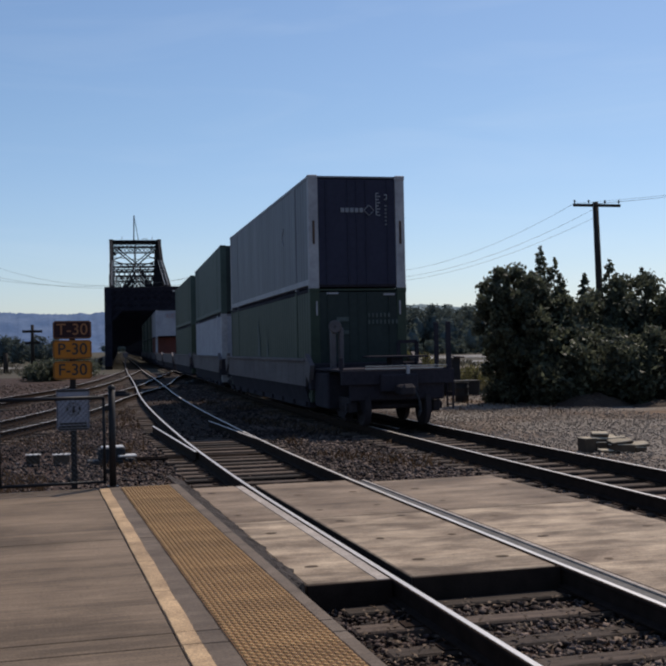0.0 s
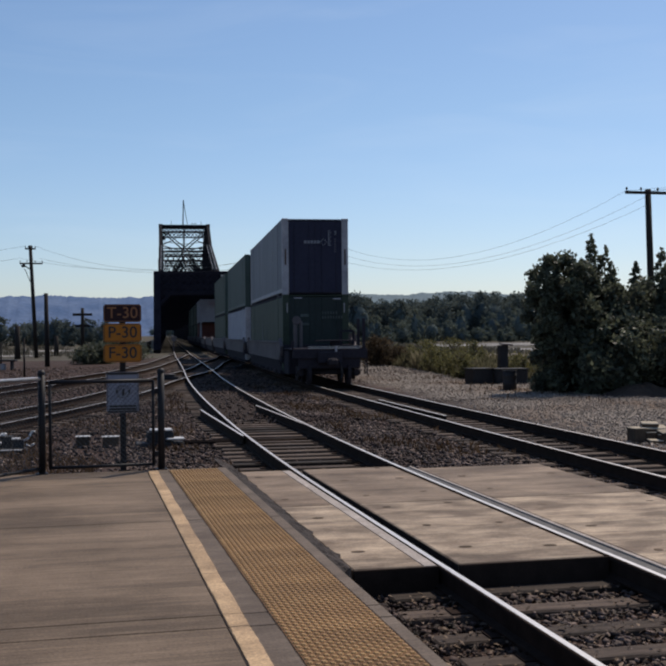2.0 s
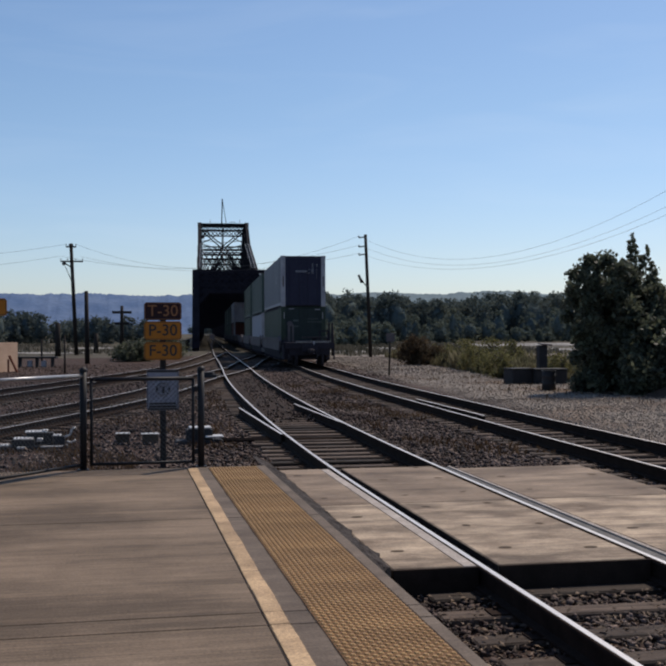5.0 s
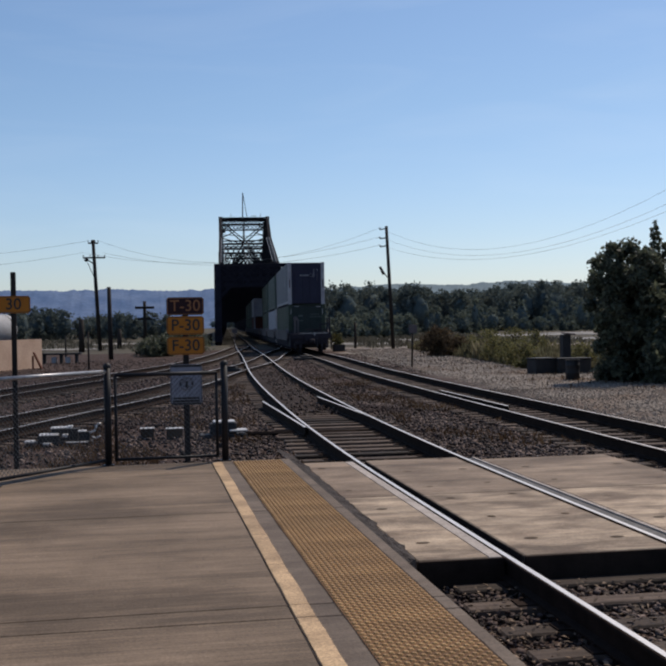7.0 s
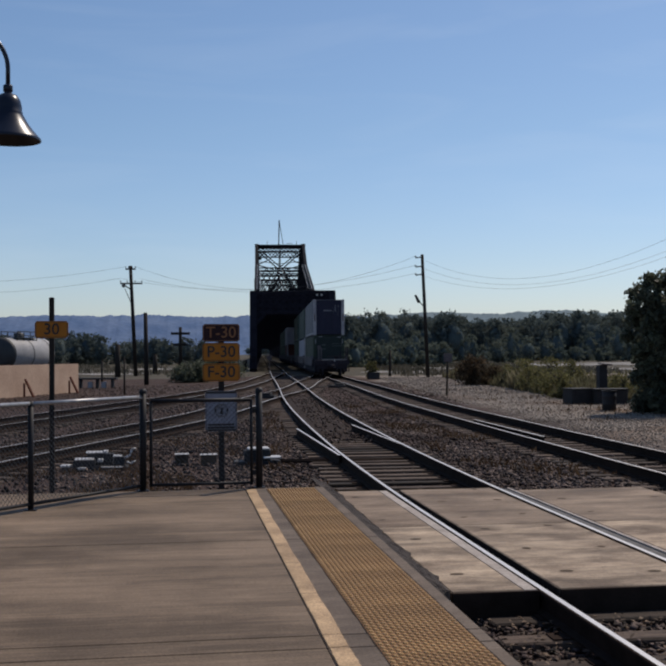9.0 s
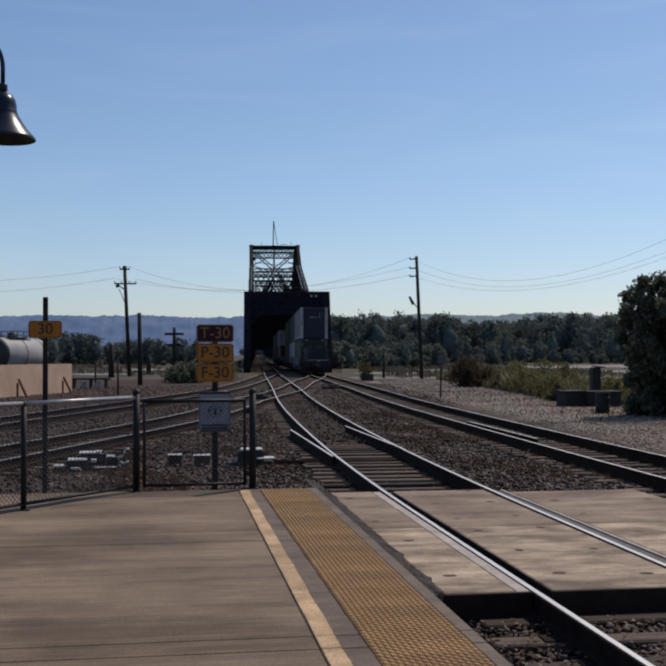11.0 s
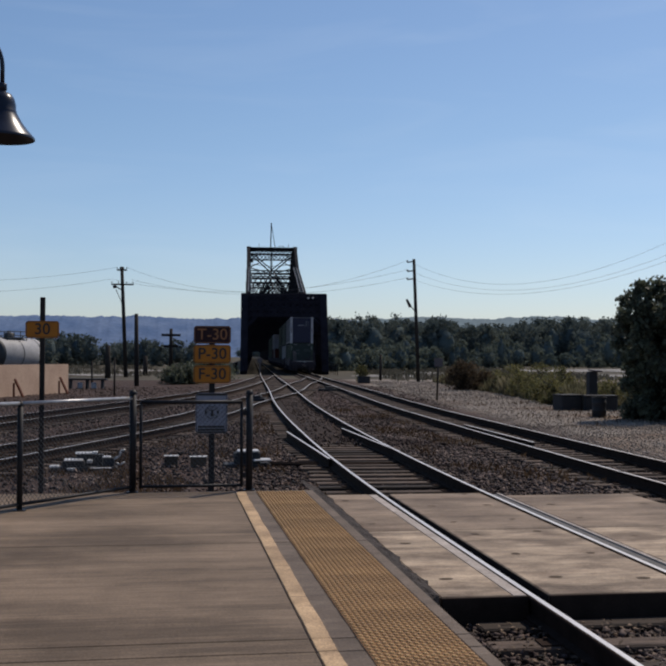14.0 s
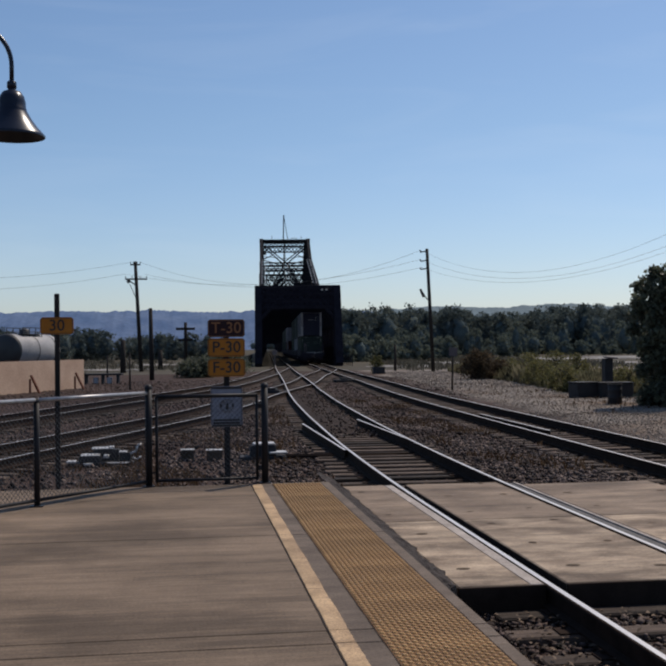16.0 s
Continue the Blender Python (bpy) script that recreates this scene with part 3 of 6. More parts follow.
def stub_rails():
    """Short ends of rail that run straight on where the track bends away."""
    prof, slots = rail_profile()
    for (xa, ya), (xb, yb) in (((2.98, 20.5), (2.98, 28.0)), ((4.62, 22.0), (4.58, 29.2)), ((8.15, 24.0), (8.32, 30.5))):
        bm = bmesh.new()
        sweep(bm, [(xa, ya, RAIL_Z - 0.004), ((xa + xb) / 2, (ya + yb) / 2, RAIL_Z - 0.004), (xb, yb, RAIL_Z - 0.004)], prof, slots)
        tagged(part("guard_rail", bm, ["rail_side", "rail_top"]), "short steel guard rail beside the running rail", "guard rail", "guard rails")
    for x, y, a in ((9.7, 67.5, 12), (4.0, 52.0, -20)):
        bm = bmesh.new()
        box(bm, (0, 0, 0.1), (1.1, 0.5, 0.18), bevel=0.03)
        box(bm, (0.1, 0, 0.24), (0.5, 0.4, 0.12), bevel=0.03)
        rod(bm, (-0.5, 0, 0.1), (-2.0, 0, 0.06), 0.025)
        tagged(part("switch_machine", bm, "box_dark", m=pose(x, y, GROUND_Z + 0.03, 0, 0, a)), "dark low switch machine beside the rails", "switch machine", "switch machines")


stub_rails()


def dirt_bed():
    """Fine brown dirt that has filled the near track between its rails."""
    line = [q for q in smooth_line(NEAR, 0.5) if 26 <= q[1] <= 60]
    vs, fs = [], []
    for x, y in line:
        for k in range(7):
            d = -0.66 + 0.22 * k
            up = min(1.0, (y - 26) / 3)
            vs.append((x + d, y, -0.40 + 0.075 * up + 0.012 * noise.noise((d * 3, y * 0.8, 0)) - (0.03 if k in (0, 6) else 0)))
    for i in range(len(line) - 1):
        for k in range(6):
            a = 7 * i + k
            fs.append((a, a + 1, a + 8, a + 7))
    tagged(raw("dirt_bed", vs, fs, "dirt", smooth=True), "dark brown dirt filling the space between the rails", "dirt", kind="structure")


dirt_bed()


# ---- platform ----
def platform():
    th = thing("platform", label="worn concrete station platform with cross joints and a tactile edge", category="platform", kind="structure")
    rnd = random.Random(3)
    joints = [-6.0, -1.2, 2.9, 6.46, 6.76, 10.3, 14.26]
    for a, b in zip(joints, joints[1:]):
        bm = bmesh.new()
        box(bm, (-5.58, (a + b) / 2, -0.2), (12.83, b - a - 0.016, 0.4), bevel=0.005)
        part("slab", bm, "concrete", th)
        bm = bmesh.new()
        box(bm, (1.345, (a + b) / 2, -0.2005), (1.017, b - a - 0.016, 0.4), bevel=0.005)
        part("edge_slab", bm, "edge_concrete", th)
    return th


platform_thing = platform()


def yellow_line():
    ends = [-4.0, -2.6, -1.2, 0.1, 1.5, 2.9, 4.1, 5.3, 6.46, 6.76, 7.94, 9.12, 10.3, 11.6, 12.9, 14.16]
    for y, e in zip(ends, ends[1:]):
        y, e = y + 0.006, e - 0.006
        vs, fs = [], []
        n = 24
        for k in range(n + 1):
            q = y + (e - y) * k / n
            l = 0.850 + 0.008 * noise.noise((1, q * 1.6, 0)) + 0.005 * noise.noise((2, q * 14, 0))
            r = 0.970 + 0.008 * noise.noise((3, q * 1.6, 0)) + 0.005 * noise.noise((4, q * 14, 0))
            vs += [(l, q, 0.0), (l, q, 0.004), (r, q, 0.004), (r, q, 0.0)]
        for k in range(n):
            for c in range(3):
                a = 4 * k + c
                fs.append((a, a + 1, a + 5, a + 4))
        tagged(raw("line_section", vs, fs, "paint_line", platform_thing), "cream yellow painted warning line section")


yellow_line()


def edge_grooves():
    for xa, xb, w in ((0.842, 0.842, 0.002), (1.158, 1.106, 0.003), (1.778, 1.738, 0.004)):
        vs, fs = [], []
        ys = np.arange(-4.0, 14.16, 0.06)
        for i, y in enumerate(ys):
            x = xa + (xb - xa) * (y + 2) / 16 + 0.004 * noise.noise((xa * 9, y * 2.3, 0)) + 0.003 * noise.noise((xa * 9, y * 9, 1))
            q = w * (1 + 0.7 * noise.noise((xa * 5, y * 5, 2)))
            vs += [(x - q, y, 0.0016), (x + q, y, 0.0016)]
            if i:
                fs.append((2 * i - 2, 2 * i - 1, 2 * i + 1, 2 * i))
        tagged(raw("joint_filler", vs, fs, "dirt", platform_thing), "dark dirt in the platform joint")


edge_grooves()


def dark_line(pts, w):
    """Thin irregular dark line on the platform top."""
    rnd = random.Random(len(pts))
    line = smooth_line(pts, 0.12)
    vs, fs = [], []
    for i, (x, y) in enumerate(line):
        j = rnd.uniform(-0.012, 0.012)
        q = w * rnd.uniform(0.5, 1.2)
        vs += [(x, y + j - q, 0.0015), (x, y + j + q, 0.0015)]
        if i:
            a = 2 * i
            fs.append((a - 2, a, a + 1, a - 1))
    raw("platform_dark_line", vs, fs, "asphalt", platform_thing)


platform_thing.matrix_world = Matrix.Translation((1.3, 13.6, 0)) @ Matrix.Rotation(0.0030, 4, "Z") @ Matrix.Translation((-1.3, -13.6, 0))
dark_line([(-1.35, 12.85), (-0.9, 13.15), (-0.32, 13.40), (0.0, 13.34), (0.23, 13.24)], 0.010)
dark_line([(0.23, 13.24), (0.38, 13.5), (0.56, 13.77), (0.83, 14.1)], 0.012)


def tactile():
    y, k = -2.0, 0
    bm = bmesh.new()
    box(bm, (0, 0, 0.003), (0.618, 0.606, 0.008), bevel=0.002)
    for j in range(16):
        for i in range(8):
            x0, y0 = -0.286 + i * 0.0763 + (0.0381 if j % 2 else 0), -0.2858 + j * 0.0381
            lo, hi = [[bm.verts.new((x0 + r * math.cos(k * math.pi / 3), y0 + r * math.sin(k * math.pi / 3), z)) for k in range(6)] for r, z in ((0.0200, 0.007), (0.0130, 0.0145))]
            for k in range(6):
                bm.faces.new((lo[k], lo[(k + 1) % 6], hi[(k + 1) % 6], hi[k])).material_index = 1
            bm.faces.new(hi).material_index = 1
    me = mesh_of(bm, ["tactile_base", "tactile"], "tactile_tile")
    while y < 14.0:
        part("tactile_tile", me, None, platform_thing, "ochre tactile tile with raised domes", m=pose(1.441 - 0.0028 * (y - 7), y, -0.0045, 0, 0, 0.16))
        y += 0.61


tactile()


def wedge():
    """Broken asphalt fillet between the platform edge and the crossing."""
    rnd = random.Random(8)
    vs, fs = [], []
    ys = np.arange(8.15, 15.6, 0.05)
    for y in ys:
        o = 1.90 + 0.22 * min(1, max(0, (y - 8.15) / 0.42)) + 0.05 * noise.noise((0, y * 1.7, 0)) + 0.035 * noise.noise((3, y * 6, 0)) + 0.02 * noise.noise((3, y * 17, 0))
        e = 1.845 + 0.0030 * (13.6 - y)
        row = []
        for k in range(9):
            u = k / 8
            x = e + (max(o, e + 0.04) - e) * u
            row.append((x, y, -0.022 - 0.13 * u ** 1.3 + (0.022 * noise.noise((x * 16, y * 9, 0)) + 0.012 * noise.noise((x * 40, y * 30, 3))) * min(1, u * 4)))
        vs += row + [(row[-1][0] + 0.02, y, -0.42), (e, y, -0.42)]
    for i in range(len(ys) - 1):
        for k in range(10):
            a, b = 11 * i + k, 11 * i + k + 1
            fs.append((a, b, b + 11, a + 11))
    tagged(raw("asphalt_fillet", vs, fs, "asphalt"), "dark broken asphalt fillet along the platform edge", "asphalt strip", kind="structure")


wedge()


def crossing():
    th = thing("grade_crossing", label="pale concrete grade crossing panels between the rails", category="grade crossing", kind="structure")
    top = RAIL_Z - 0.002
    for x0, x1, spans in ((2.14, 2.735, ((8.58, 11.9), (11.915, 15.1))), (3.03, 4.33, ((8.58, 11.9), (11.915, 15.1))), (4.61, 6.42, ((4.4, 11.9), (11.915, 14.8)))):
        for a, b in spans:
            bm = bmesh.new()
            w = x1 - x0
            vs = box(bm, ((x0 + x1) / 2, (a + b) / 2, top - 0.12), (w, b - a, 0.24), bevel=0.012)
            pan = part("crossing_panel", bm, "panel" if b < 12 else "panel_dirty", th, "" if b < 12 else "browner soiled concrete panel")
            for y in np.arange(a + 0.6, b, 1.9 if w < 1 else 1.25):
                for x in ((x0 + 0.2,) if w < 1 else (x0 + 0.28, x1 - 0.28)):
                    bm = bmesh.new()
                    q = Matrix.Translation((x + 0.05 * math.sin(y * 37), y + 0.1 * math.sin(x * 53 + y), top + 0.003)) @ Matrix.Rotation(0.25 * math.sin(y * 3.1), 4, "Z") @ Matrix.Diagonal((1.15 + 0.3 * math.sin(y * 7), 0.75 + 0.3 * math.sin(y * 11), 1, 1))
                    bmesh.ops.create_circle(bm, cap_ends=True, segments=9, radius=0.045, matrix=q)
                    part("bolt_recess", bm, "brown_block", pan)
    for x0, x1, z, mt, y0 in ((2.738, 2.85, -0.003, "pale_edge", 8.59), (2.94, 3.026, -0.10, "dirt", 8.59), (4.335, 4.35, -0.05, "rail_side", 8.59), (4.435, 4.56, -0.02, "filler_grey", 4.4), (4.562, 4.608, -0.003, "pale_edge", 4.4)):
        bm = bmesh.new()
        box(bm, ((x0 + x1) / 2, (y0 + 15.09) / 2, top - 0.06 + z), (x1 - x0 - 0.004, 15.09 - y0, 0.12), bevel=0.004)
        part("flange_filler", bm, mt, th, "worn flangeway filler strip beside the rail")
    bm = bmesh.new()
    box(bm, (3.0275, 11.84, top - 0.125), (0.005, 6.5, 0.235))
    part("edge_strip", bm, "dirt", th, "thin dark strip along the flangeway")
    # black strips cover the panel ends: shade of the end faces, as colour
    for x0, x1, ends in ((2.14, 2.852, (8.562, 15.118)), (3.03, 4.352, (8.562, 15.118)), (4.61, 6.42, (4.382, 14.818))):
        for y in ends:
            bm = bmesh.new()
            box(bm, ((x0 + x1) / 2, y, top - 0.135), (x1 - x0, 0.024, 0.26), bevel=0.003)
            part("end_shade_strip", bm, "rail_side", th, "black strip on the panel ends in place of their shade")


crossing()


# ---- loose stones ----
def stones(name, label, spots, size, seed, material="stone"):
    rng = np.random.default_rng(seed)
    base = np.array([(x, y, z) for x in (-0.7, 0.7) for y in (-0.7, 0.7) for z in (-0.7, 0.7)], float)
    tri = np.array([(0, 1, 3), (0, 3, 2), (4, 6, 7), (4, 7, 5), (0, 4, 5), (0, 5, 1), (2, 3, 7), (2, 7, 6), (1, 5, 7), (1, 7, 3), (0, 2, 6), (0, 6, 4)])
    n = len(spots)
    s = rng.uniform(size[0], size[1], (n, 1, 1)) * rng.uniform(0.6, 1.25, (n, 1, 3)) * np.array([1, 1, 0.8])
    v = base[None] * s + np.clip(rng.normal(0, 0.26, (n, 8, 3)), -0.5, 0.5) * s
    b = rng.uniform(-0.5, 0.5, n)
    cb, sb = np.cos(b)[:, None], np.sin(b)[:, None]
    v = np.stack([v[..., 0] * cb - v[..., 2] * sb, v[..., 1], v[..., 0] * sb + v[..., 2] * cb], -1)
    a = rng.uniform(0, 6.28, n)
    c, d = np.cos(a)[:, None], np.sin(a)[:, None]
    v = np.stack([v[..., 0] * c - v[..., 1] * d, v[..., 0] * d + v[..., 1] * c, v[..., 2]], -1) + spots[:, None]
    f = (tri[None] + 8 * np.arange(n)[:, None, None]).reshape(-1, 3)
    me = bpy.data.meshes.new(name)
    me.vertices.add(8 * n)
    me.vertices.foreach_set("co", v.ravel())
    me.loops.add(3 * len(f))
    me.loops.foreach_set("vertex_index", f.ravel())
    me.polygons.add(len(f))
    me.polygons.foreach_set("loop_start", np.arange(0, 3 * len(f), 3))
    me.update(calc_edges=True)
    me.materials.append(M[material])
    tagged(new(name, me), label, "gravel", kind="stuff")


def scatter():
    rng = np.random.default_rng(2)

    def area(x0, x1, y0, y1, n, slope=0.0):
        y = rng.uniform(y0, y1, n)
        return np.stack([rng.uniform(x0, x1, n) + slope * (y - y0), y, np.full(n, GROUND_Z) + rng.uniform(-0.02, 0.045, n)], 1)
    stones("ballast_stones", "sharp brown ballast stones around the sleepers", np.concatenate([area(1.9, 4.6, 4.2, 8.6, 10000), area(6.4, 8.0, 4.2, 14.6, 6000)]), (0.011, 0.030), 1)
    mid = np.concatenate([area(0.6, 7.6, 14.4, 24, 10000), area(-4.5, 9.5, 16, 30, 10000), area(0.5, 9.5, 24, 40, 11000, 0.05), area(-6, 8, 28, 48, 7000, 0.15), area(-12, 4, 44, 78, 5500, 0.2), area(4, 12, 44, 80, 5500, 0.1)])
    mid = mid[~((mid[:, 1] > 8.4) & (mid[:, 1] < 15.4) & (mid[:, 0] < 6.5))]
    bed = area(3.45, 4.72, 25.5, 58, 1300, 0.065)
    bed[:, 2] += 0.09
    line_x, line_y = np.array(smooth_line(NEAR, 1.0)).T
    mid[np.abs(mid[:, 0] - np.interp(mid[:, 1], line_y, line_x)) < 1.3, 2] -= 0.03
    mid = np.concatenate([mid, bed])
    east = np.concatenate([area(9.75, 17.0, 14, 34, 18000, 0.05), area(10.9, 17.5, 34, 58, 9000, 0.09)])
    stones("gravel_field", "pale grey crushed gravel beside the tracks", east, (0.011, 0.027), 3, "pale_stone")
    back = area(13.0, 19.0, 56, 96, 5000, 0.1)
    stones("far_gravel", "pale grey gravel beside the far track", back, (0.03, 0.06), 4, "pale_stone")
    stones("ballast_field", "coarse grey and brown ballast between the tracks", mid, (0.02, 0.045), 2)


scatter()


def litter():
    """Dry leaves and splinters lying on the sleepers and stones by the crossing."""
    rng = np.random.default_rng(12)
    n = 1500
    x, y = rng.uniform(1.95, 4.45, n), 4.2 + 4.2 * rng.uniform(0, 1, n) ** 1.2
    z = rng.uniform(GROUND_Z + 0.03, GROUND_Z + 0.095, n)
    p = np.stack([x, y, z], 1)
    a, t = rng.uniform(0, 6.28, n), rng.uniform(-0.5, 0.5, n)
    u = np.stack([np.cos(a), np.sin(a), t], 1) * rng.uniform(0.012, 0.042, n)[:, None]
    v = np.stack([-np.sin(a), np.cos(a), rng.uniform(-0.4, 0.4, n)], 1) * rng.uniform(0.006, 0.018, n)[:, None]
    up = np.array([0, 0, 0.008])
    q = np.stack([p - u, p + v + up, p + u, p - v + up], 1).reshape(-1, 3)
    tagged(fast_mesh("leaf_litter", q, np.arange(4 * n).reshape(-1, 4), "litter"), "dry curled leaves and splinters between the sleepers", "litter", kind="stuff")


# ---- fence and signs by the platform ----
def pipe(bm, pts, r, n=8):
    for a, b in zip(pts, pts[1:]):
        rod(bm, a, b, r, n=n)


def fence():
    th = thing("fence", label="black chain-link fence along the end of the platform", category="fence")
    corners = [(1.03, 14.31), (-0.45, 14.25), (-1.64, 12.72), (-2.84, 11.2), (-4.04, 9.65), (-5.2, 8.1)]
    for i, (x, y) in enumerate(corners):
        bm = bmesh.new()
        r = 0.044 if i < 2 else 0.033
        h = 1.28 if i < 2 else 1.2
        rod(bm, (x, y, 0), (x, y, h - 0.03), r, n=12)
        lathe(bm, [(r * 1.15, h - 0.04), (r * 1.15, h - 0.015), (r * 0.7, h + 0.012), (0.001, h + 0.02)], 12, Matrix.Translation((x, y, 0)))
        p = part("post", bm, "black_paint", th)
        bm = bmesh.new()
        box(bm, (x, y, 0.006), (0.14, 0.14, 0.012))
        part("foot_plate", bm, "black_paint", p)
    for i, ((xa, ya), (xb, yb)) in enumerate(zip(corners, corners[1:])):
        a, b = Vector((xa, ya, 0)), Vector((xb, yb, 0))
        d = (b - a).normalized()
        z1 = 1.19 if i else 1.14
        if i == 0:
            a, b = a + d * 0.10, b - d * 0.10
        bm = bmesh.new()
        rod(bm, a + Vector((0, 0, z1)), b + Vector((0, 0, z1)), 0.024)
        part("top_rail", bm, "rail_worn" if i else "black_paint", th, "steel top rail with the sun's glint in its pale colour" if i else "")
        bm = bmesh.new()
        rod(bm, a + Vector((0, 0, 0.07)), b + Vector((0, 0, 0.07)), 0.02)
        part("bottom_rail", bm, "black_paint", th)
        if i == 0:
            for q in (a, b):
                bm = bmesh.new()
                rod(bm, q + Vector((0, 0, 0.05)), q + Vector((0, 0, z1)), 0.02)
                part("gate_stile", bm, "black_paint", th)
            for z in (0.2, 1.0):
                bm = bmesh.new()
                box(bm, (xa - 0.05, ya, z), (0.1, 0.03, 0.06))
                part("hinge", bm, "black_paint", th)
        # woven wire
        bm = bmesh.new()
        length, h0, h1, pitch = (b - a).length, 0.07, z1, 0.062
        k = -int((h1 - h0) / pitch) - 1
        while k * pitch < length:
            for sgn in (1, -1):
                u0 = k * pitch if sgn > 0 else k * pitch + (h1 - h0)
                lo, hi = 0.0, h1 - h0
                if sgn > 0:
                    lo, hi = max(lo, -u0), min(hi, length - u0)
                else:
                    lo, hi = max(lo, u0 - length), min(hi, u0)
                if hi - lo > 0.02:
                    p = a + d * (u0 + sgn * lo) + Vector((0, 0, h0 + lo))
                    q = a + d * (u0 + sgn * hi) + Vector((0, 0, h0 + hi))
                    rod(bm, p, q, 0.0029, n=3, cap=False)
            k += 1
        part("wire_mesh", bm, "wire", th, "thin black chain-link wire mesh")


fence()


def plate_part(name, x0, x1, z0, z1, material, parent, y=-0.03, border=None, label=""):
    bm = bmesh.new()
    box(bm, ((x0 + x1) / 2, y, (z0 + z1) / 2), (x1 - x0, 0.006, z1 - z0))
    es = [e for e in bm.edges if abs((e.verts[0].co - e.verts[1].co).y) > 0.003]
    bmesh.ops.bevel(bm, geom=es, offset=0.025, segments=3, affect="EDGES")
    p = part(name, bm, material, parent, label)
    if border:
        bm = bmesh.new()
        t, g = 0.008, 0.014
        for c, s in ((((x0 + x1) / 2, y - 0.0042, z1 - g), (x1 - x0 - 2 * g, 0.002, t)), (((x0 + x1) / 2, y - 0.0042, z0 + g), (x1 - x0 - 2 * g, 0.002, t)),
                     ((x0 + g, y - 0.0042, (z0 + z1) / 2), (t, 0.002, z1 - z0 - 2 * g - t)), ((x1 - g, y - 0.0042, (z0 + z1) / 2), (t, 0.002, z1 - z0 - 2 * g - t))):
            box(bm, c, s)
        part("border", bm, border, p)
    return p


def speed_sign():
    th = thing("speed_sign", pose(0.66, 17.3, GROUND_Z), "stack of railway speed limit plates on a dark post", "railway sign")
    dz = -GROUND_Z
    bm = bmesh.new()
    box(bm, (0, 0, 1.3), (0.09, 0.05, 2.6), bevel=0.008)
    part("post", bm, "pole_wood", th)
    for txt, z0, z1, mt, lt in (("T-30", 1.925, 2.20, "sign_dark", "letter_orange"), ("P-30", 1.62, 1.905, "sign_yellow", "letter_black"), ("F-30", 1.31, 1.585, "sign_yellow", "letter_black")):
        p = plate_part("plate", -0.287, 0.287, z0 + dz, z1 + dz, mt, th, border=lt, label=("dark red" if mt == "sign_dark" else "amber yellow") + " speed plate")
        lettering("lettering", txt, 0.245, lt, p, pose(0, -0.036, (z0 + z1) / 2 + dz, 90, 0, 0), bold=0.003 if lt == "letter_orange" else 0.012)
    p = plate_part("warning_plate", -0.25, 0.24, 0.53 + dz, 1.16 + dz, "sign_white", th, border="letter_black", label="scratched pale no entry plate")
    bm = bmesh.new()
    for k in range(24):
        a, b = 2 * math.pi * k / 24, 2 * math.pi * (k + 1) / 24
        beam(bm, (0.095 * math.cos(a), -0.036, 0.86 + dz + 0.095 * math.sin(a)), (0.095 * math.cos(b), -0.036, 0.86 + dz + 0.095 * math.sin(b)), 0.030, 0.004)
    beam(bm, (-0.065, -0.036, 0.925 + dz), (0.065, -0.036, 0.795 + dz), 0.026, 0.004)
    rod(bm, (0.0, -0.036, 0.80 + dz), (0.01, -0.036, 0.90 + dz), 0.02, 0.014, 6)
    part("ring", bm, "letter_black", p)
    for z, w, h in ((1.135, 0.46, 0.035), (0.635, 0.40, 0.03), (0.59, 0.42, 0.035), (0.55, 0.44, 0.03)):
        bm = bmesh.new()
        box(bm, (-0.005, -0.035, z + dz), (w, 0.003, h))
        part("text_bar", bm, "letter_black", p)


speed_sign()


def thirty_sign():
    th = thing("speed_sign", pose(-1.88, 17.0, GROUND_Z), "amber speed plate reading 30 on a tall dark post", "railway sign")
    dz = -GROUND_Z
    bm = bmesh.new()
    box(bm, (0, 0, (2.60 + dz) / 2), (0.075, 0.05, 2.60 + dz), bevel=0.008)
    part("post", bm, "pole_wood", th)
    p = plate_part("plate", -0.245, 0.245, 1.99 + dz, 2.245 + dz, "sign_yellow", th, border="letter_black", label="amber yellow speed plate")
    lettering("lettering", "30", 0.235, "letter_black", p, pose(0, -0.036, 2.117 + dz, 90, 0, 0))


thirty_sign()


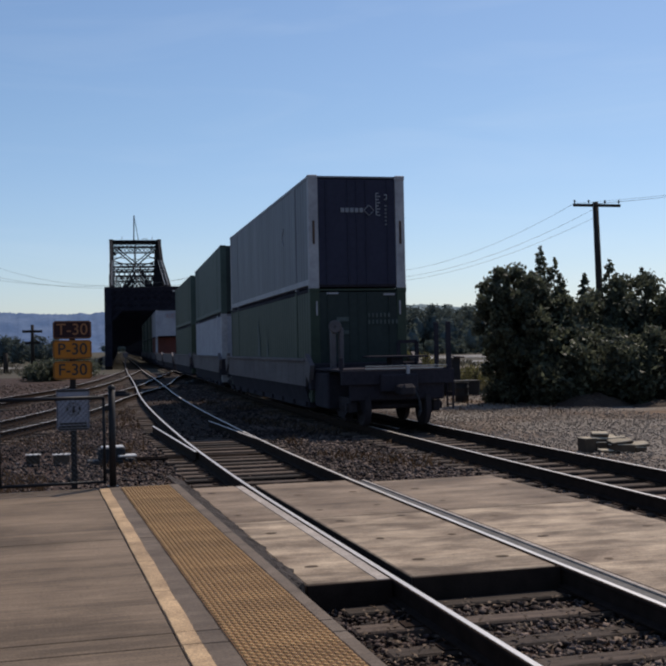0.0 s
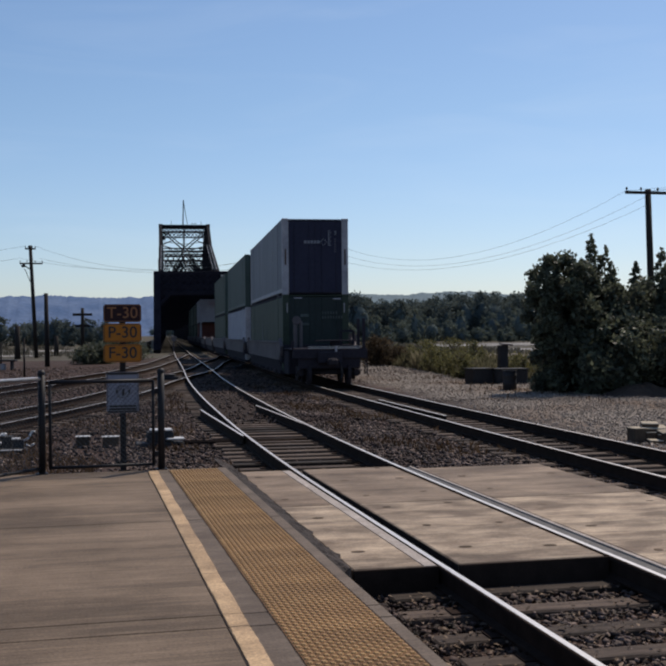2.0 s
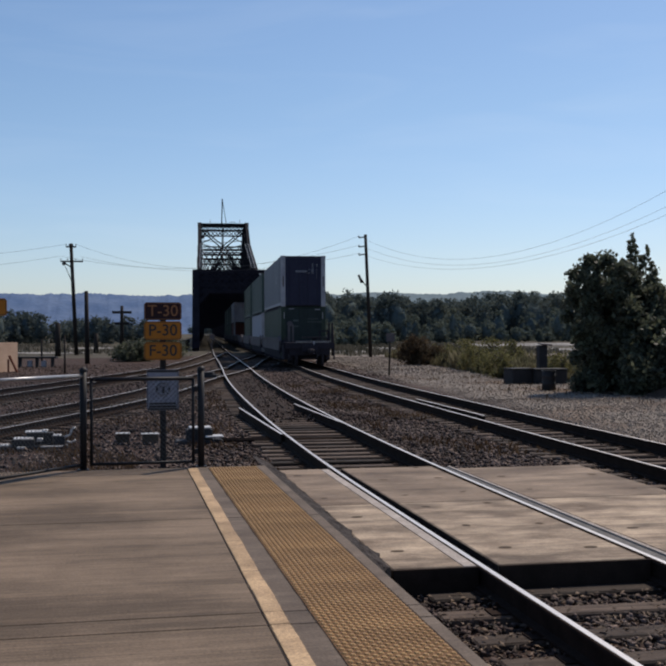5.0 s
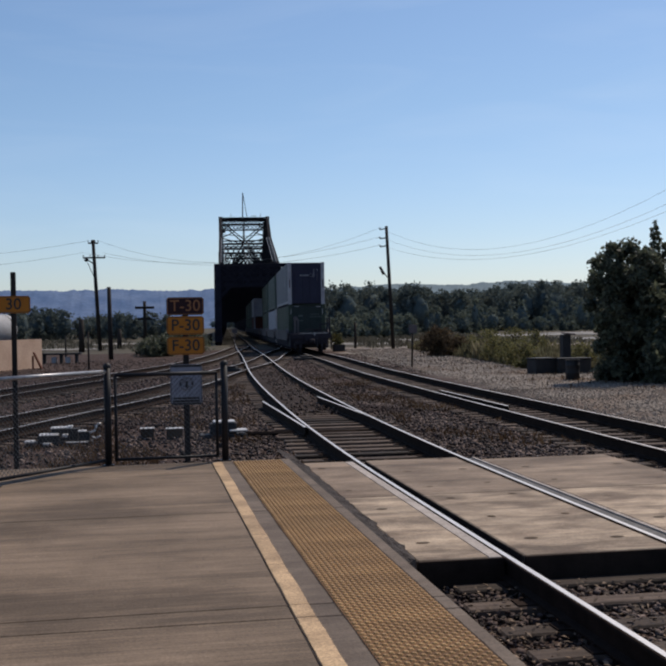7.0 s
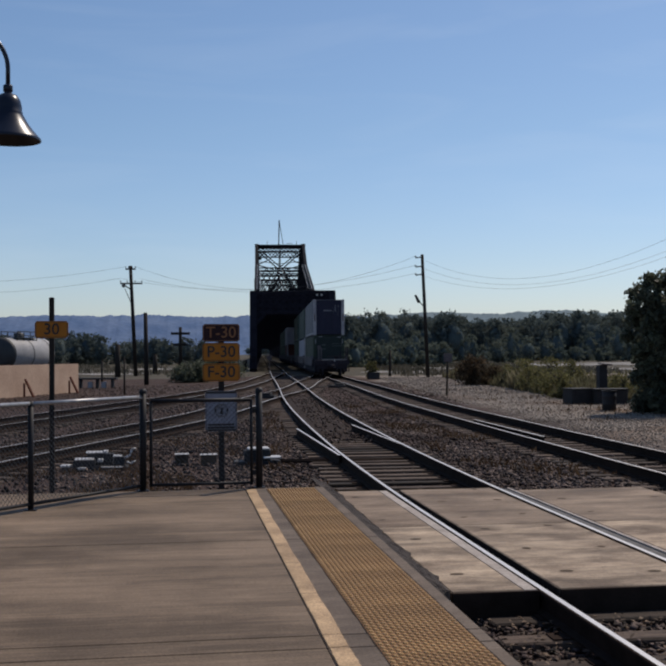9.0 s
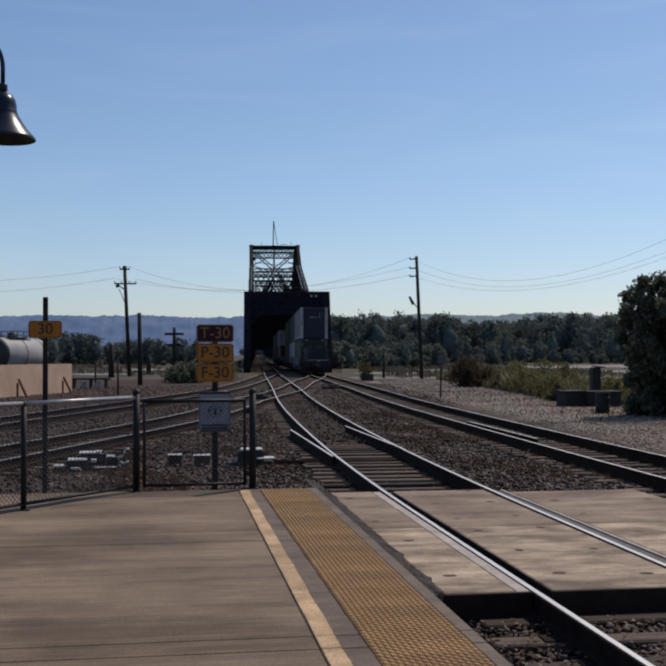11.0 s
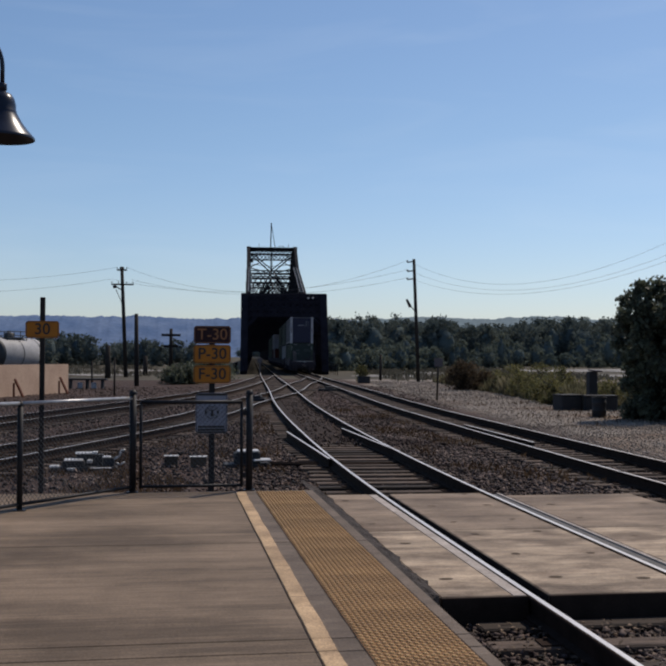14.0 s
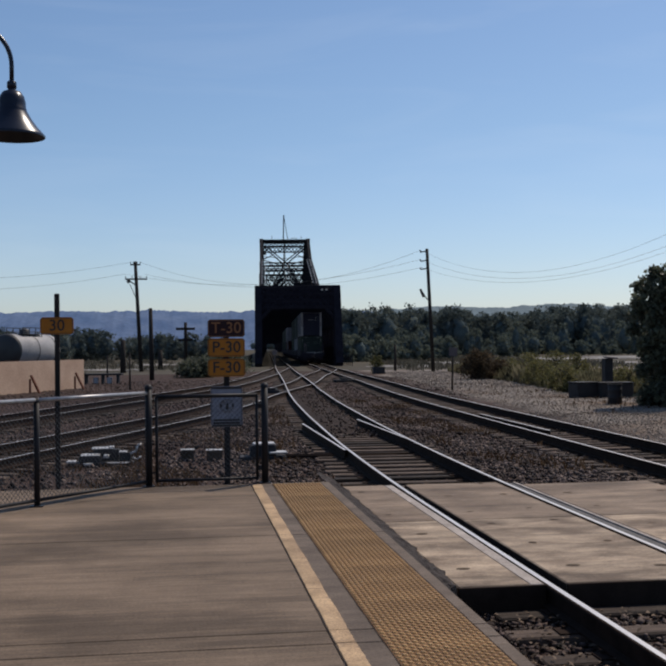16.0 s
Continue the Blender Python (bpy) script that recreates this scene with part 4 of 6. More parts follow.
def platform_lamp():
    cx, cy, rim = -1.212, 8.2, 3.283
    th = thing("platform_lamp", pose(cx, cy, 0), "dark blue gooseneck platform lamp with a bell shade", "lamp")
    bm = bmesh.new()
    lathe(bm, [(0.232, 0.0), (0.235, 0.010), (0.222, 0.026), (0.178, 0.075), (0.142, 0.125), (0.112, 0.178), (0.104, 0.196), (0.104, 0.204), (0.099, 0.210), (0.098, 0.250), (0.088, 0.292), (0.064, 0.328), (0.030, 0.342), (0.026, 0.352), (0.034, 0.356), (0.034, 0.398), (0.026, 0.406), (0.001, 0.407)], 40, Matrix.Translation((0, 0, rim)))
    lathe(bm, [(0.230, 0.003), (0.17, 0.072), (0.10, 0.18), (0.001, 0.19)], 40, Matrix.Translation((0, 0, rim)))
    part("shade", bm, "lamp_metal", th, "glossy dark bell-shaped shade")
    bm = bmesh.new()
    pts = [(0, 0, rim + 0.40), (0, 0, rim + 0.52)]
    for k in range(1, 29):
        a = math.pi * k / 28
        pts.append((-0.30 + 0.30 * math.cos(a), 0, rim + 0.52 + 0.30 * math.sin(a)))
    pts.append((-0.60, 0, rim + 0.40))
    tube(bm, pts, 0.0165, 14)
    part("arm", bm, "lamp_metal", th, "curved dark gooseneck arm")
    bm = bmesh.new()
    rod(bm, (-0.64, 0, 0), (-0.64, 0, 3.95), 0.07, 0.05, 14)
    lathe(bm, [(0.16, 0), (0.16, 0.1), (0.11, 0.16), (0.10, 0.6), (0.075, 0.66)], 16, Matrix.Translation((-0.64, 0, 0)))
    part("post", bm, "lamp_metal", th)
    bm = bmesh.new()
    lathe(bm, [(0.001, 0), (0.05, 0.02), (0.06, 0.07), (0.03, 0.12)], 14, Matrix.Translation((0, 0, rim + 0.06)))
    part("bulb", bm, "sign_white", th)


platform_lamp()


# ---- container train ----
def container(body, frame_m, end, length=16.5, lock=True, ribs=46, top=None):
    """Corrugated container, origin at the middle of its floor; the rear end faces -y."""
    W, H, L = 2.66, 3.03, length
    parts = []
    for sx in (-1, 1):
        bm = bmesh.new()
        n = ribs
        prof = []
        for k in range(n):
            y0 = -L / 2 + 0.16 + (L - 0.32) * k / n
            dy = (L - 0.32) / n
            prof += [(y0, 0.0), (y0 + dy * 0.35, 0.0), (y0 + dy * 0.5, 0.011), (y0 + dy * 0.85, 0.011)]
        prof.append((L / 2 - 0.16, 0.0))
        lo = [bm.verts.new((sx * (W / 2 - 0.012 - d), y, 0.16)) for y, d in prof]
        hi = [bm.verts.new((sx * (W / 2 - 0.012 - d), y, H - 0.09)) for y, d in prof]
        for a, b, c, d in zip(lo, lo[1:], hi[1:], hi):
            bm.faces.new((a, b, c, d))
        parts.append(("side_panel", mesh_of(bm, body), ""))
    bm = bmesh.new()
    box(bm, (0, 0, H - 0.035), (W - 0.06, L - 0.1, 0.05))
    parts.append(("roof", mesh_of(bm, body), ""))
    bm = bmesh.new()
    box(bm, (0, 0, 0.09), (W - 0.1, L - 0.1, 0.1))
    parts.append(("floor_pan", mesh_of(bm, "well_dark"), ""))
    bm = bmesh.new()
    box(bm, (0, -L / 2 + 0.05, H / 2), (W - 0.3, 0.05, H - 0.2))
    for k in range(4):
        x = (-0.85, -0.25, 0.25, 0.85)[k]
        rod(bm, (x, -L / 2 + 0.012, 0.12), (x, -L / 2 + 0.012, H - 0.12), 0.018, n=6)
        box(bm, (x, -L / 2 + 0.012, 0.95), (0.10, 0.03, 0.05))
    box(bm, (0, -L / 2 + 0.02, H / 2), (0.03, 0.03, H - 0.2))
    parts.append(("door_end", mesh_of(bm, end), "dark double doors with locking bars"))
    bm = bmesh.new()
    box(bm, (0, L / 2 - 0.05, H / 2), (W - 0.3, 0.05, H - 0.2))
    parts.append(("front_end", mesh_of(bm, body), ""))
    for sx in (-1, 1):
        for y in (-L / 2 + 0.09, L / 2 - 0.09):
            bm = bmesh.new()
            box(bm, (sx * (W / 2 - 0.13), y, H / 2), (0.26, 0.18, H), bevel=0.012)
            parts.append(("corner_post", mesh_of(bm, frame_m), ""))
            for z in (-0.004, H - 0.11):
                bm = bmesh.new()
                box(bm, (sx * (W / 2 - 0.12), y, z + 0.06), (0.262, 0.2, 0.12), bevel=0.015)
                parts.append(("corner_casting", mesh_of(bm, frame_m), ""))
        for y in (-L / 2 + 2.05, L / 2 - 2.05):
            bm = bmesh.new()
            box(bm, (sx * (W / 2 - 0.04), y, H / 2), (0.09, 0.22, H - 0.02), bevel=0.01)
            parts.append(("stacking_post", mesh_of(bm, body), ""))
        bm = bmesh.new()
        box(bm, (sx * (W / 2 - 0.035), 0, 0.17), (0.09, L - 0.3, 0.16), bevel=0.012)
        parts.append(("bottom_rail", mesh_of(bm, frame_m), "pale lower side rail"))
        bm = bmesh.new()
        box(bm, (sx * (W / 2 - 0.045), 0, H - 0.05), (0.08, L - 0.3, 0.1), bevel=0.01)
        parts.append(("top_rail", mesh_of(bm, top or body), ""))
    return parts


def place_parts(parts, th):
    for n, me, lb in parts:
        part(n, me, None, th, lb)


def wheelset(th, y):
    bm = bmesh.new()
    for sx in (-0.75, 0.75):
        q = Matrix.Translation((sx, y, 0.46)) @ Matrix.Rotation(math.pi / 2, 4, "Y")
        lathe(bm, [(0.05, -0.09), (0.12, -0.08), (0.30, -0.02), (0.40, -0.05), (0.455, -0.055), (0.46, 0.05), (0.485, 0.06), (0.485, 0.08), (0.40, 0.08), (0.12, 0.05), (0.05, 0.09)], 28, q if sx < 0 else q @ Matrix.Scale(-1, 4, (0, 0, 1)))
    rod(bm, (-1.0, y, 0.46), (1.0, y, 0.46), 0.075, n=10)
    part("wheelset", bm, "wheel_steel", th)


def truck_at(th, y):
    for dy in (-0.89, 0.89):
        wheelset(th, y + dy)
    for sx in (-1, 1):
        bm = bmesh.new()
        x = sx * 1.02
        for dy in (-0.89, 0.89):
            box(bm, (x, y + dy, 0.46), (0.2, 0.3, 0.28), bevel=0.03)
            rod(bm, (x + sx * 0.08, y + dy, 0.46), (x + sx * 0.17, y + dy, 0.46), 0.09, n=10)
        beam(bm, (x, y - 0.89, 0.6), (x, y + 0.89, 0.6), 0.14, 0.14)
        beam(bm, (x, y - 0.8, 0.5), (x, y - 0.3, 0.24), 0.13)
        beam(bm, (x, y + 0.8, 0.5), (x, y + 0.3, 0.24), 0.13)
        beam(bm, (x, y - 0.35, 0.24), (x, y + 0.35, 0.24), 0.13)
        for k in (-0.18, 0, 0.18):
            rod(bm, (x, y + k, 0.28), (x, y + k, 0.56), 0.075, n=8)
        part("side_frame", bm, "wheel_steel", th)
    bm = bmesh.new()
    box(bm, (0, y, 0.55), (2.0, 0.4, 0.22), bevel=0.02)
    part("bolster", bm, "well_dark", th)


def well_car(last):
    lab = "grey double-stack well car at the end of the train" if last else "grey double-stack container well car"
    th = thing("well_car", label=lab, category="rail car", group="train well cars")
    HL = 8.55
    for sx in (-1, 1):
        bm = bmesh.new()
        x = sx * 1.46
        box(bm, (x, 0, 1.20), (0.05, 2 * HL - 0.7, 0.68))
        box(bm, (x, 0, 1.56), (0.17, 2 * HL - 0.5, 0.08), bevel=0.01)
        for k in range(15):
            box(bm, (x + sx * 0.027, -7.9 + k * 15.8 / 14, 1.20), (0.006, 0.05, 0.64))
        for e in (-1, 1):
            beam(bm, (x, e * (HL - 0.3), 1.5), (x, e * (HL + 0.35), 1.2), 0.12, 0.5)
        part("side_sill", bm, "well_grey", th, "dusty grey riveted side sill")
        # sill curving under the car: the shadow on it is put into a darker colour
        bm = bmesh.new()
        vs = [bm.verts.new((x + sx * dx, y, z)) for y in (-HL + 0.7, HL - 0.7) for dx, z in ((0.0, 0.862), (-0.05, 0.72), (-0.13, 0.42), (-0.13, 0.27), (-0.3, 0.27), (-0.06, 0.862))]
        for k in range(6):
            bm.faces.new((vs[k], vs[(k + 1) % 6], vs[6 + (k + 1) % 6], vs[6 + k]))
        bm.faces.new(vs[:6])
        bm.faces.new(vs[6:])
        part("lower_sill", bm, "well_dark", th, "sloping lower side sill with its shadow in the dark colour")
    for k in range(9):
        bm = bmesh.new()
        box(bm, (0, -7.6 + k * 1.9, 0.36), (2.8, 0.25, 0.12))
        part("floor_beam", bm, "well_dark", th)
    for e in (-1, 1):
        ext = 3.6 if (last and e < 0) else 1.65
        bm = bmesh.new()
        box(bm, (0, e * (HL + 0.1), 1.12), (2.94, 0.35, 0.7), bevel=0.03)
        box(bm, (0, e * (HL + ext / 2), 1.02), (0.9, ext, 0.42), bevel=0.03)
        part("end_bulkhead", bm, "well_dark", th)
        if last and e < 0:
            bm = bmesh.new()
            box(bm, (0, -(HL + 1.9), 1.33), (2.75, 2.9, 0.06), bevel=0.01)
            box(bm, (0, -(HL + 3.4), 1.16), (2.75, 0.12, 0.34), bevel=0.01)
            box(bm, (0.5, -(HL + 1.4), 1.62), (1.5, 0.9, 0.05), bevel=0.01)
            box(bm, (0.5, -(HL + 1.4), 1.48), (0.3, 0.5, 0.28), bevel=0.01)
            part("end_deck", bm, "well_dark", th)
            bm = bmesh.new()
            box(bm, (0, -(HL + 3.3), 0.86), (2.3, 0.12, 0.5), bevel=0.03)
            box(bm, (0, -(HL + 1.0), 0.80), (2.7, 1.6, 0.9), bevel=0.04)
            part("end_sill", bm, "well_dark", th)
            bm = bmesh.new()
            box(bm, (0.15, -(HL + 3.47), 1.36), (1.9, 0.03, 0.025))
            box(bm, (0.2, -(HL + 3.47), 1.42), (2.0, 0.03, 0.02))
            part("grab_rail", bm, "galv", th, "bright worn handrail")
            for x, y0, w, h in ((1.28, 3.35, 0.11, 1.12), (1.19, 2.7, 0.10, 1.12), (-1.36, 3.35, 0.09, 0.3)):
                bm = bmesh.new()
                box(bm, (x, -(HL + y0), 1.33 + h / 2), (w, 0.09, h), bevel=0.01)
                part("ladder_post", bm, "well_dark", th)
            bm = bmesh.new()
            for z in (0.45, 0.75, 1.05):
                box(bm, (1.42, -(HL + 3.0), z), (0.04, 0.45, 0.03))
            for y0 in (2.78, 3.22):
                box(bm, (1.42, -(HL + y0), 0.85), (0.04, 0.04, 0.95))
            part("step_ladder", bm, "well_dark", th)
            bm = bmesh.new()
            box(bm, (-0.93, -(HL + 0.6), 1.85), (0.14, 0.2, 1.3), bevel=0.03)
            box(bm, (-0.72, -(HL + 0.6), 1.80), (0.12, 0.2, 1.2), bevel=0.03)
            lathe(bm, [(0.15, -0.02), (0.17, 0), (0.15, 0.02), (0.1, 0.0), (0.03, 0.02)], 20, Matrix.Translation((-0.9, -(HL + 0.75), 2.42)) @ Matrix.Rotation(math.pi / 2, 4, "X"))
            part("brake_stand", bm, "well_grey", th, "dark brake stand with a hand wheel")
            bm = bmesh.new()
            beam(bm, (0.9, -(HL + 0.35), 1.36), (0.9, -(HL + 0.35), 2.0), 0.09)
            beam(bm, (0.9, -(HL + 0.35), 2.0), (1.4, -(HL + 0.35), 2.0), 0.09)
            beam(bm, (1.4, -(HL + 0.35), 2.0), (1.4, -(HL + 0.35), 1.36), 0.09)
            part("hoop_bracket", bm, "well_dark", th)
            bm = bmesh.new()
            box(bm, (0, -(HL + 3.75), 0.86), (0.26, 0.6, 0.26), bevel=0.05)
            box(bm, (0.04, -(HL + 4.1), 0.86), (0.34, 0.26, 0.3), bevel=0.08)
            part("coupler", bm, "wheel_steel", th)
            bm = bmesh.new()
            pipe(bm, [(0.35, -(HL + 3.6), 0.85), (0.38, -(HL + 3.85), 0.6), (0.36, -(HL + 4.0), 0.4), (0.3, -(HL + 4.02), 0.25)], 0.03)
            part("air_hose", bm, "box_dark", th)
            bm = bmesh.new()
            box(bm, (0.22, -(HL + 3.52), 1.08), (0.08, 0.05, 0.72), bevel=0.01)
            part("uncoupling_bracket", bm, "cont_frame", th, "pale vertical bracket on the car end")
    truck_at(th, -(HL + 2.1) if last else -(HL + 1.6))
    return th


def light_bars(th, items):
    for (x, z, w, h), mt in items:
        bm = bmesh.new()
        box(bm, (x, -8.263, z), (w, 0.006, h))
        part("marking_bar", bm, mt, th)


STACKS = [
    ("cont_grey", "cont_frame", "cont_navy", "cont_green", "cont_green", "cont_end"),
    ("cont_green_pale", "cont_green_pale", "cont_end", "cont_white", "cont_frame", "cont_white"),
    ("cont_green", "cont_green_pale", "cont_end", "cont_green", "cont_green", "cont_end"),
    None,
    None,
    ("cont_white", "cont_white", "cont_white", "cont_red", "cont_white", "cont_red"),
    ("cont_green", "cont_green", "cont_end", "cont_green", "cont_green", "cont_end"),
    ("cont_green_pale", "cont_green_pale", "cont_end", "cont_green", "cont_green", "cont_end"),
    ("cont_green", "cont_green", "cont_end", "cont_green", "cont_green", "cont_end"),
]
WORD = {"cont_grey": "grey", "cont_green": "dark green", "cont_green_pale": "faded green", "cont_white": "white", "cont_red": "brown-red"}
PITCH = 19.9
TRAIN = []          # (object, distance ahead of the last car, height over the rail)


def train():
    for i, stack in enumerate(STACKS):
        car = well_car(i == 0)
        TRAIN.append((car, i * PITCH, 0.0))
        if stack is None:
            continue
        ub, uf, ue, lb, lf, le = stack
        lengths = (16.5, 12.4 if i == 5 else 16.5)
        low = thing("shipping_container", label=WORD[lb] + " steel shipping container sitting down in the well car", category="shipping container", group="shipping containers")
        # dark top rail stands in for the shaded gap under the upper container
        place_parts(container(lb, lf, le, lengths[1], top="well_dark"), low)
        TRAIN.append((low, i * PITCH, 0.43))
        up = thing("shipping_container", label=WORD[ub] + " steel shipping container stacked on another container", category="shipping container", group="shipping containers")
        place_parts(container(ub, uf, ue, lengths[0]), up)
        TRAIN.append((up, i * PITCH, 3.462))
        if i == 0:
            light_bars(up, [((-0.40 + 0.13 * k, 2.10, 0.10, 0.12), "letter_logo") for k in range(5)]
                       + [((0.57 + 0.035 * (k % 2), 2.56 - 0.085 * k, 0.085, 0.018), "letter_grey") for k in range(8)]
                       + [((0.535, 2.26, 0.016, 0.6), "letter_grey"), ((0.80, 2.52, 0.08, 0.018), "letter_grey"), ((0.83, 2.46, 0.018, 0.12), "letter_grey"), ((0.80, 2.40, 0.08, 0.018), "letter_grey")]
                       + [((0.80, 1.72 + 0.1 * k, 0.06, 0.04), "cont_grey") for k in range(6)])
            bm = bmesh.new()
            for a, b in (((0.52, 2.08), (0.38, 2.22)), ((0.38, 2.22), (0.24, 2.08)), ((0.24, 2.08), (0.38, 1.94)), ((0.38, 1.94), (0.52, 2.08))):
                beam(bm, (a[0] - 0.05, -8.262, a[1] + 0.02), (b[0] - 0.05, -8.262, b[1] + 0.02), 0.035, 0.008)
            part("diamond_mark", bm, "letter_grey", up, "pale diamond outline mark")
            for x in (-1.2, 1.2):
                bm = bmesh.new()
                box(bm, (x, -8.254, 1.5), (0.06, 0.02, 0.62), bevel=0.006)
                part("lashing_plate", bm, "plate_rust", up, "rusty plate on the corner post")
            light_bars(low, [((-0.72, 2.9, 0.32, 0.05), "cont_frame"), ((0.85, 2.86, 0.32, 0.05), "cont_frame"), ((-1.15, 2.5, 0.04, 0.38), "cont_frame"), ((1.15, 2.5, 0.04, 0.38), "cont_frame"), *[((0.28 + 0.11 * k, 2.30, 0.055, 0.11), "letter_dim") for k in range(6)], *[((0.28 + 0.11 * k, 2.12, 0.055, 0.11), "letter_dim") for k in range(8)], ((-0.45, 2.2, 0.34, 0.12), "letter_dim"), ((-0.45, 1.85, 0.34, 0.10), "letter_dim")])
            for y, w, z0, z1 in ((0.9, 0.75, 1.18, 1.95), (1.02, 0.3, 1.95, 2.36), (-0.95, 0.42, 1.18, 1.62), (-0.85, 0.16, 1.62, 1.86)):
                bm = bmesh.new()
                vs = [bm.verts.new((dx, y + e * w / 2 * k, z)) for dx in (-1.332, -1.326) for z, k in ((z0, 1.0), (z1, 0.45)) for e in (-1, 1)]
                for f in ((0, 1, 3, 2), (4, 6, 7, 5), (0, 4, 5, 1), (2, 3, 7, 6), (0, 2, 6, 4), (1, 5, 7, 3)):
                    bm.faces.new([vs[i] for i in f])
                part("side_mark", bm, "letter_dim", low, "faded pale painted mark")
            bm = bmesh.new()
            beam(bm, (-1.325, -4.3, 2.0), (-1.325, -4.0, 1.75), 0.02, 0.06)
            beam(bm, (-1.325, -4.3, 1.5), (-1.325, -4.0, 1.75), 0.02, 0.06)
            part("side_mark", bm, "cont_frame", up)
        if i == 5:
            for k, x in enumerate((0.0, 0.5, 1.0)):
                bm = bmesh.new()
                beam(bm, (x - 0.14, -8.262, 2.15), (x + 0.14, -8.262, 2.65), 0.1, 0.008)
                beam(bm, (x + 0.14, -8.262, 2.15), (x - 0.14, -8.262, 2.65), 0.1, 0.008)
                part("red_mark", bm, "letter_red", up, "red painted mark")


train()


# ---- bridge ----
def bridge():
    th = thing("railway_bridge", label="dark steel through-truss railway bridge with a taller swing-span tower", category="bridge")
    U = Vector((0.0753, 1, 0)).normalized()
    S = Vector((U.y, -U.x, 0))
    O = Vector((13.66, 131.0, 0))
    HW, TOP = 4.85, 9.51

    def P(s, side, z):
        v = O + U * s + S * side
        return (v.x, v.y, z)
    for sd in (-HW, HW):
        bm = bmesh.new()
        beam(bm, P(4.5, sd, TOP - 0.35), P(1180, sd, TOP - 0.35), 0.6, 0.7)
        part("top_chord", bm, "steel_dark", th)
        bm = bmesh.new()
        beam(bm, P(0, sd, -0.2), P(1180, sd, -0.2), 0.6, 0.7)
        part("bottom_chord", bm, "steel_dark", th)
        far_bars = bmesh.new()
        for k in range(0, 147):
            s = k * 8.0
            bars = [("truss_post", (s, 0.1), (s, TOP - 0.7), 0.55, 0.5)] if k else [("end_post", (0, -0.2), (4.5, TOP - 0.3), 0.85, 0.75)]
            # in-between posts, struts, girders and second diagonals are added to darken the inside
            if k == 1:
                bars += [("shade_girder", (0, 0.9), (8, 0.9), 0.3, 1.1), ("shade_strut", (2.3, 4.7), (8, 4.7), 0.4, 0.5), ("shade_post", (4.5, 0.1), (4.5, TOP - 0.7), 0.45, 0.45)]
            elif k:
                a, b = ((s - 8, 0.1), (s, TOP - 0.7)) if k % 2 else ((s - 8, TOP - 0.7), (s, 0.1))
                bars += [("truss_diagonal", a, b, 0.35, 0.6), ("shade_diagonal", (a[0], b[1]), (b[0], a[1]), 0.3, 0.45), ("shade_post", (s - 4, 0.1), (s - 4, TOP - 0.7), 0.45, 0.45),
                         ("shade_strut", (s - 8, 4.7), (s, 4.7), 0.4, 0.5), ("shade_girder", (s - 8, 1.2), (s, 1.2), 0.3, 1.5)]
            for bar, a, b, w, h in bars:
                bm = bmesh.new() if k < 24 else far_bars
                beam(bm, P(a[0], sd, a[1]), P(b[0], sd, b[1]), w, h)
                if k < 24:
                    part(bar, bm, "steel_dark", th)
        tagged(part("far_trusswork", far_bars, "steel_dark", th), kind="stuff")
    # portal frame between the leaning end posts: solid top strut, lattice and corner knees
    bm = bmesh.new()

    def Q(side, z):
        return P(4.5 * (z + 0.2) / TOP, side, z)
    beam(bm, Q(-HW - 0.4, TOP - 0.25), Q(HW + 0.4, TOP - 0.25), 0.6, 0.5)
    for z, w in ((TOP - 1.05, 0.28), (TOP - 1.95, 0.3), (TOP - 2.75, 0.4)):
        beam(bm, Q(-HW, z), Q(HW, z), 0.4, w)
    for j in range(12):
        x0, x1 = -HW + HW * j / 6, -HW + HW * (j + 1) / 6
        for za, zb in ((TOP - 0.4, TOP - 1.0), (TOP - 1.1, TOP - 1.9), (TOP - 2.0, TOP - 2.7)):
            beam(bm, Q(x0, za), Q(x1, zb), 0.26)
            beam(bm, Q(x0, zb), Q(x1, za), 0.26)
    for sd in (-1, 1):
        beam(bm, Q(sd * HW, TOP - 4.4), Q(sd * (HW - 1.6), TOP - 2.7), 0.35)
        beam(bm, Q(sd * HW, TOP - 3.5), Q(sd * (HW - 0.8), TOP - 2.7), 0.3)
    part("portal_frame", bm, "steel_dark", th)
    for k in range(1, 147):
        s = k * 8.0
        bm = bmesh.new()
        deep = 2.0
        beam(bm, P(s, -HW, TOP - 0.25), P(s, HW, TOP - 0.25), 0.4, 0.5)
        beam(bm, P(s, -HW, TOP - deep), P(s, HW, TOP - deep), 0.3, 0.35)
        n = 8
        for j in range(n):
            x0, x1 = -HW + 2 * HW * j / n, -HW + 2 * HW * (j + 1) / n
            z = (TOP - 0.5, TOP - deep)
            beam(bm, P(s, x0, z[j % 2]), P(s, x1, z[1 - j % 2]), 0.25)
            beam(bm, P(s, x0, z[1 - j % 2]), P(s, x1, z[j % 2]), 0.25)
        for sd in (-1, 1):
            beam(bm, P(s, sd * HW, TOP - deep - 1.6), P(s, sd * (HW - 1.7), TOP - deep), 0.3)
        part("sway_frame", bm, "steel_dark", th)
        # broad roof struts, added to keep daylight off the train inside
        bm = bmesh.new()
        for q in (2.0, 4.0, 6.0):
            beam(bm, P(s + q, -HW, TOP - 0.1), P(s + q, HW, TOP - 0.1), 1.2, 0.3)
        part("roof_shade_strut", bm, "steel_dark", th)
        bm = bmesh.new()
        if k > 1:
            beam(bm, P(s - 8, -HW, TOP - 0.15), P(s, HW, TOP - 0.15), 0.3)
            beam(bm, P(s - 8, HW, TOP - 0.15), P(s, -HW, TOP - 0.15), 0.3)
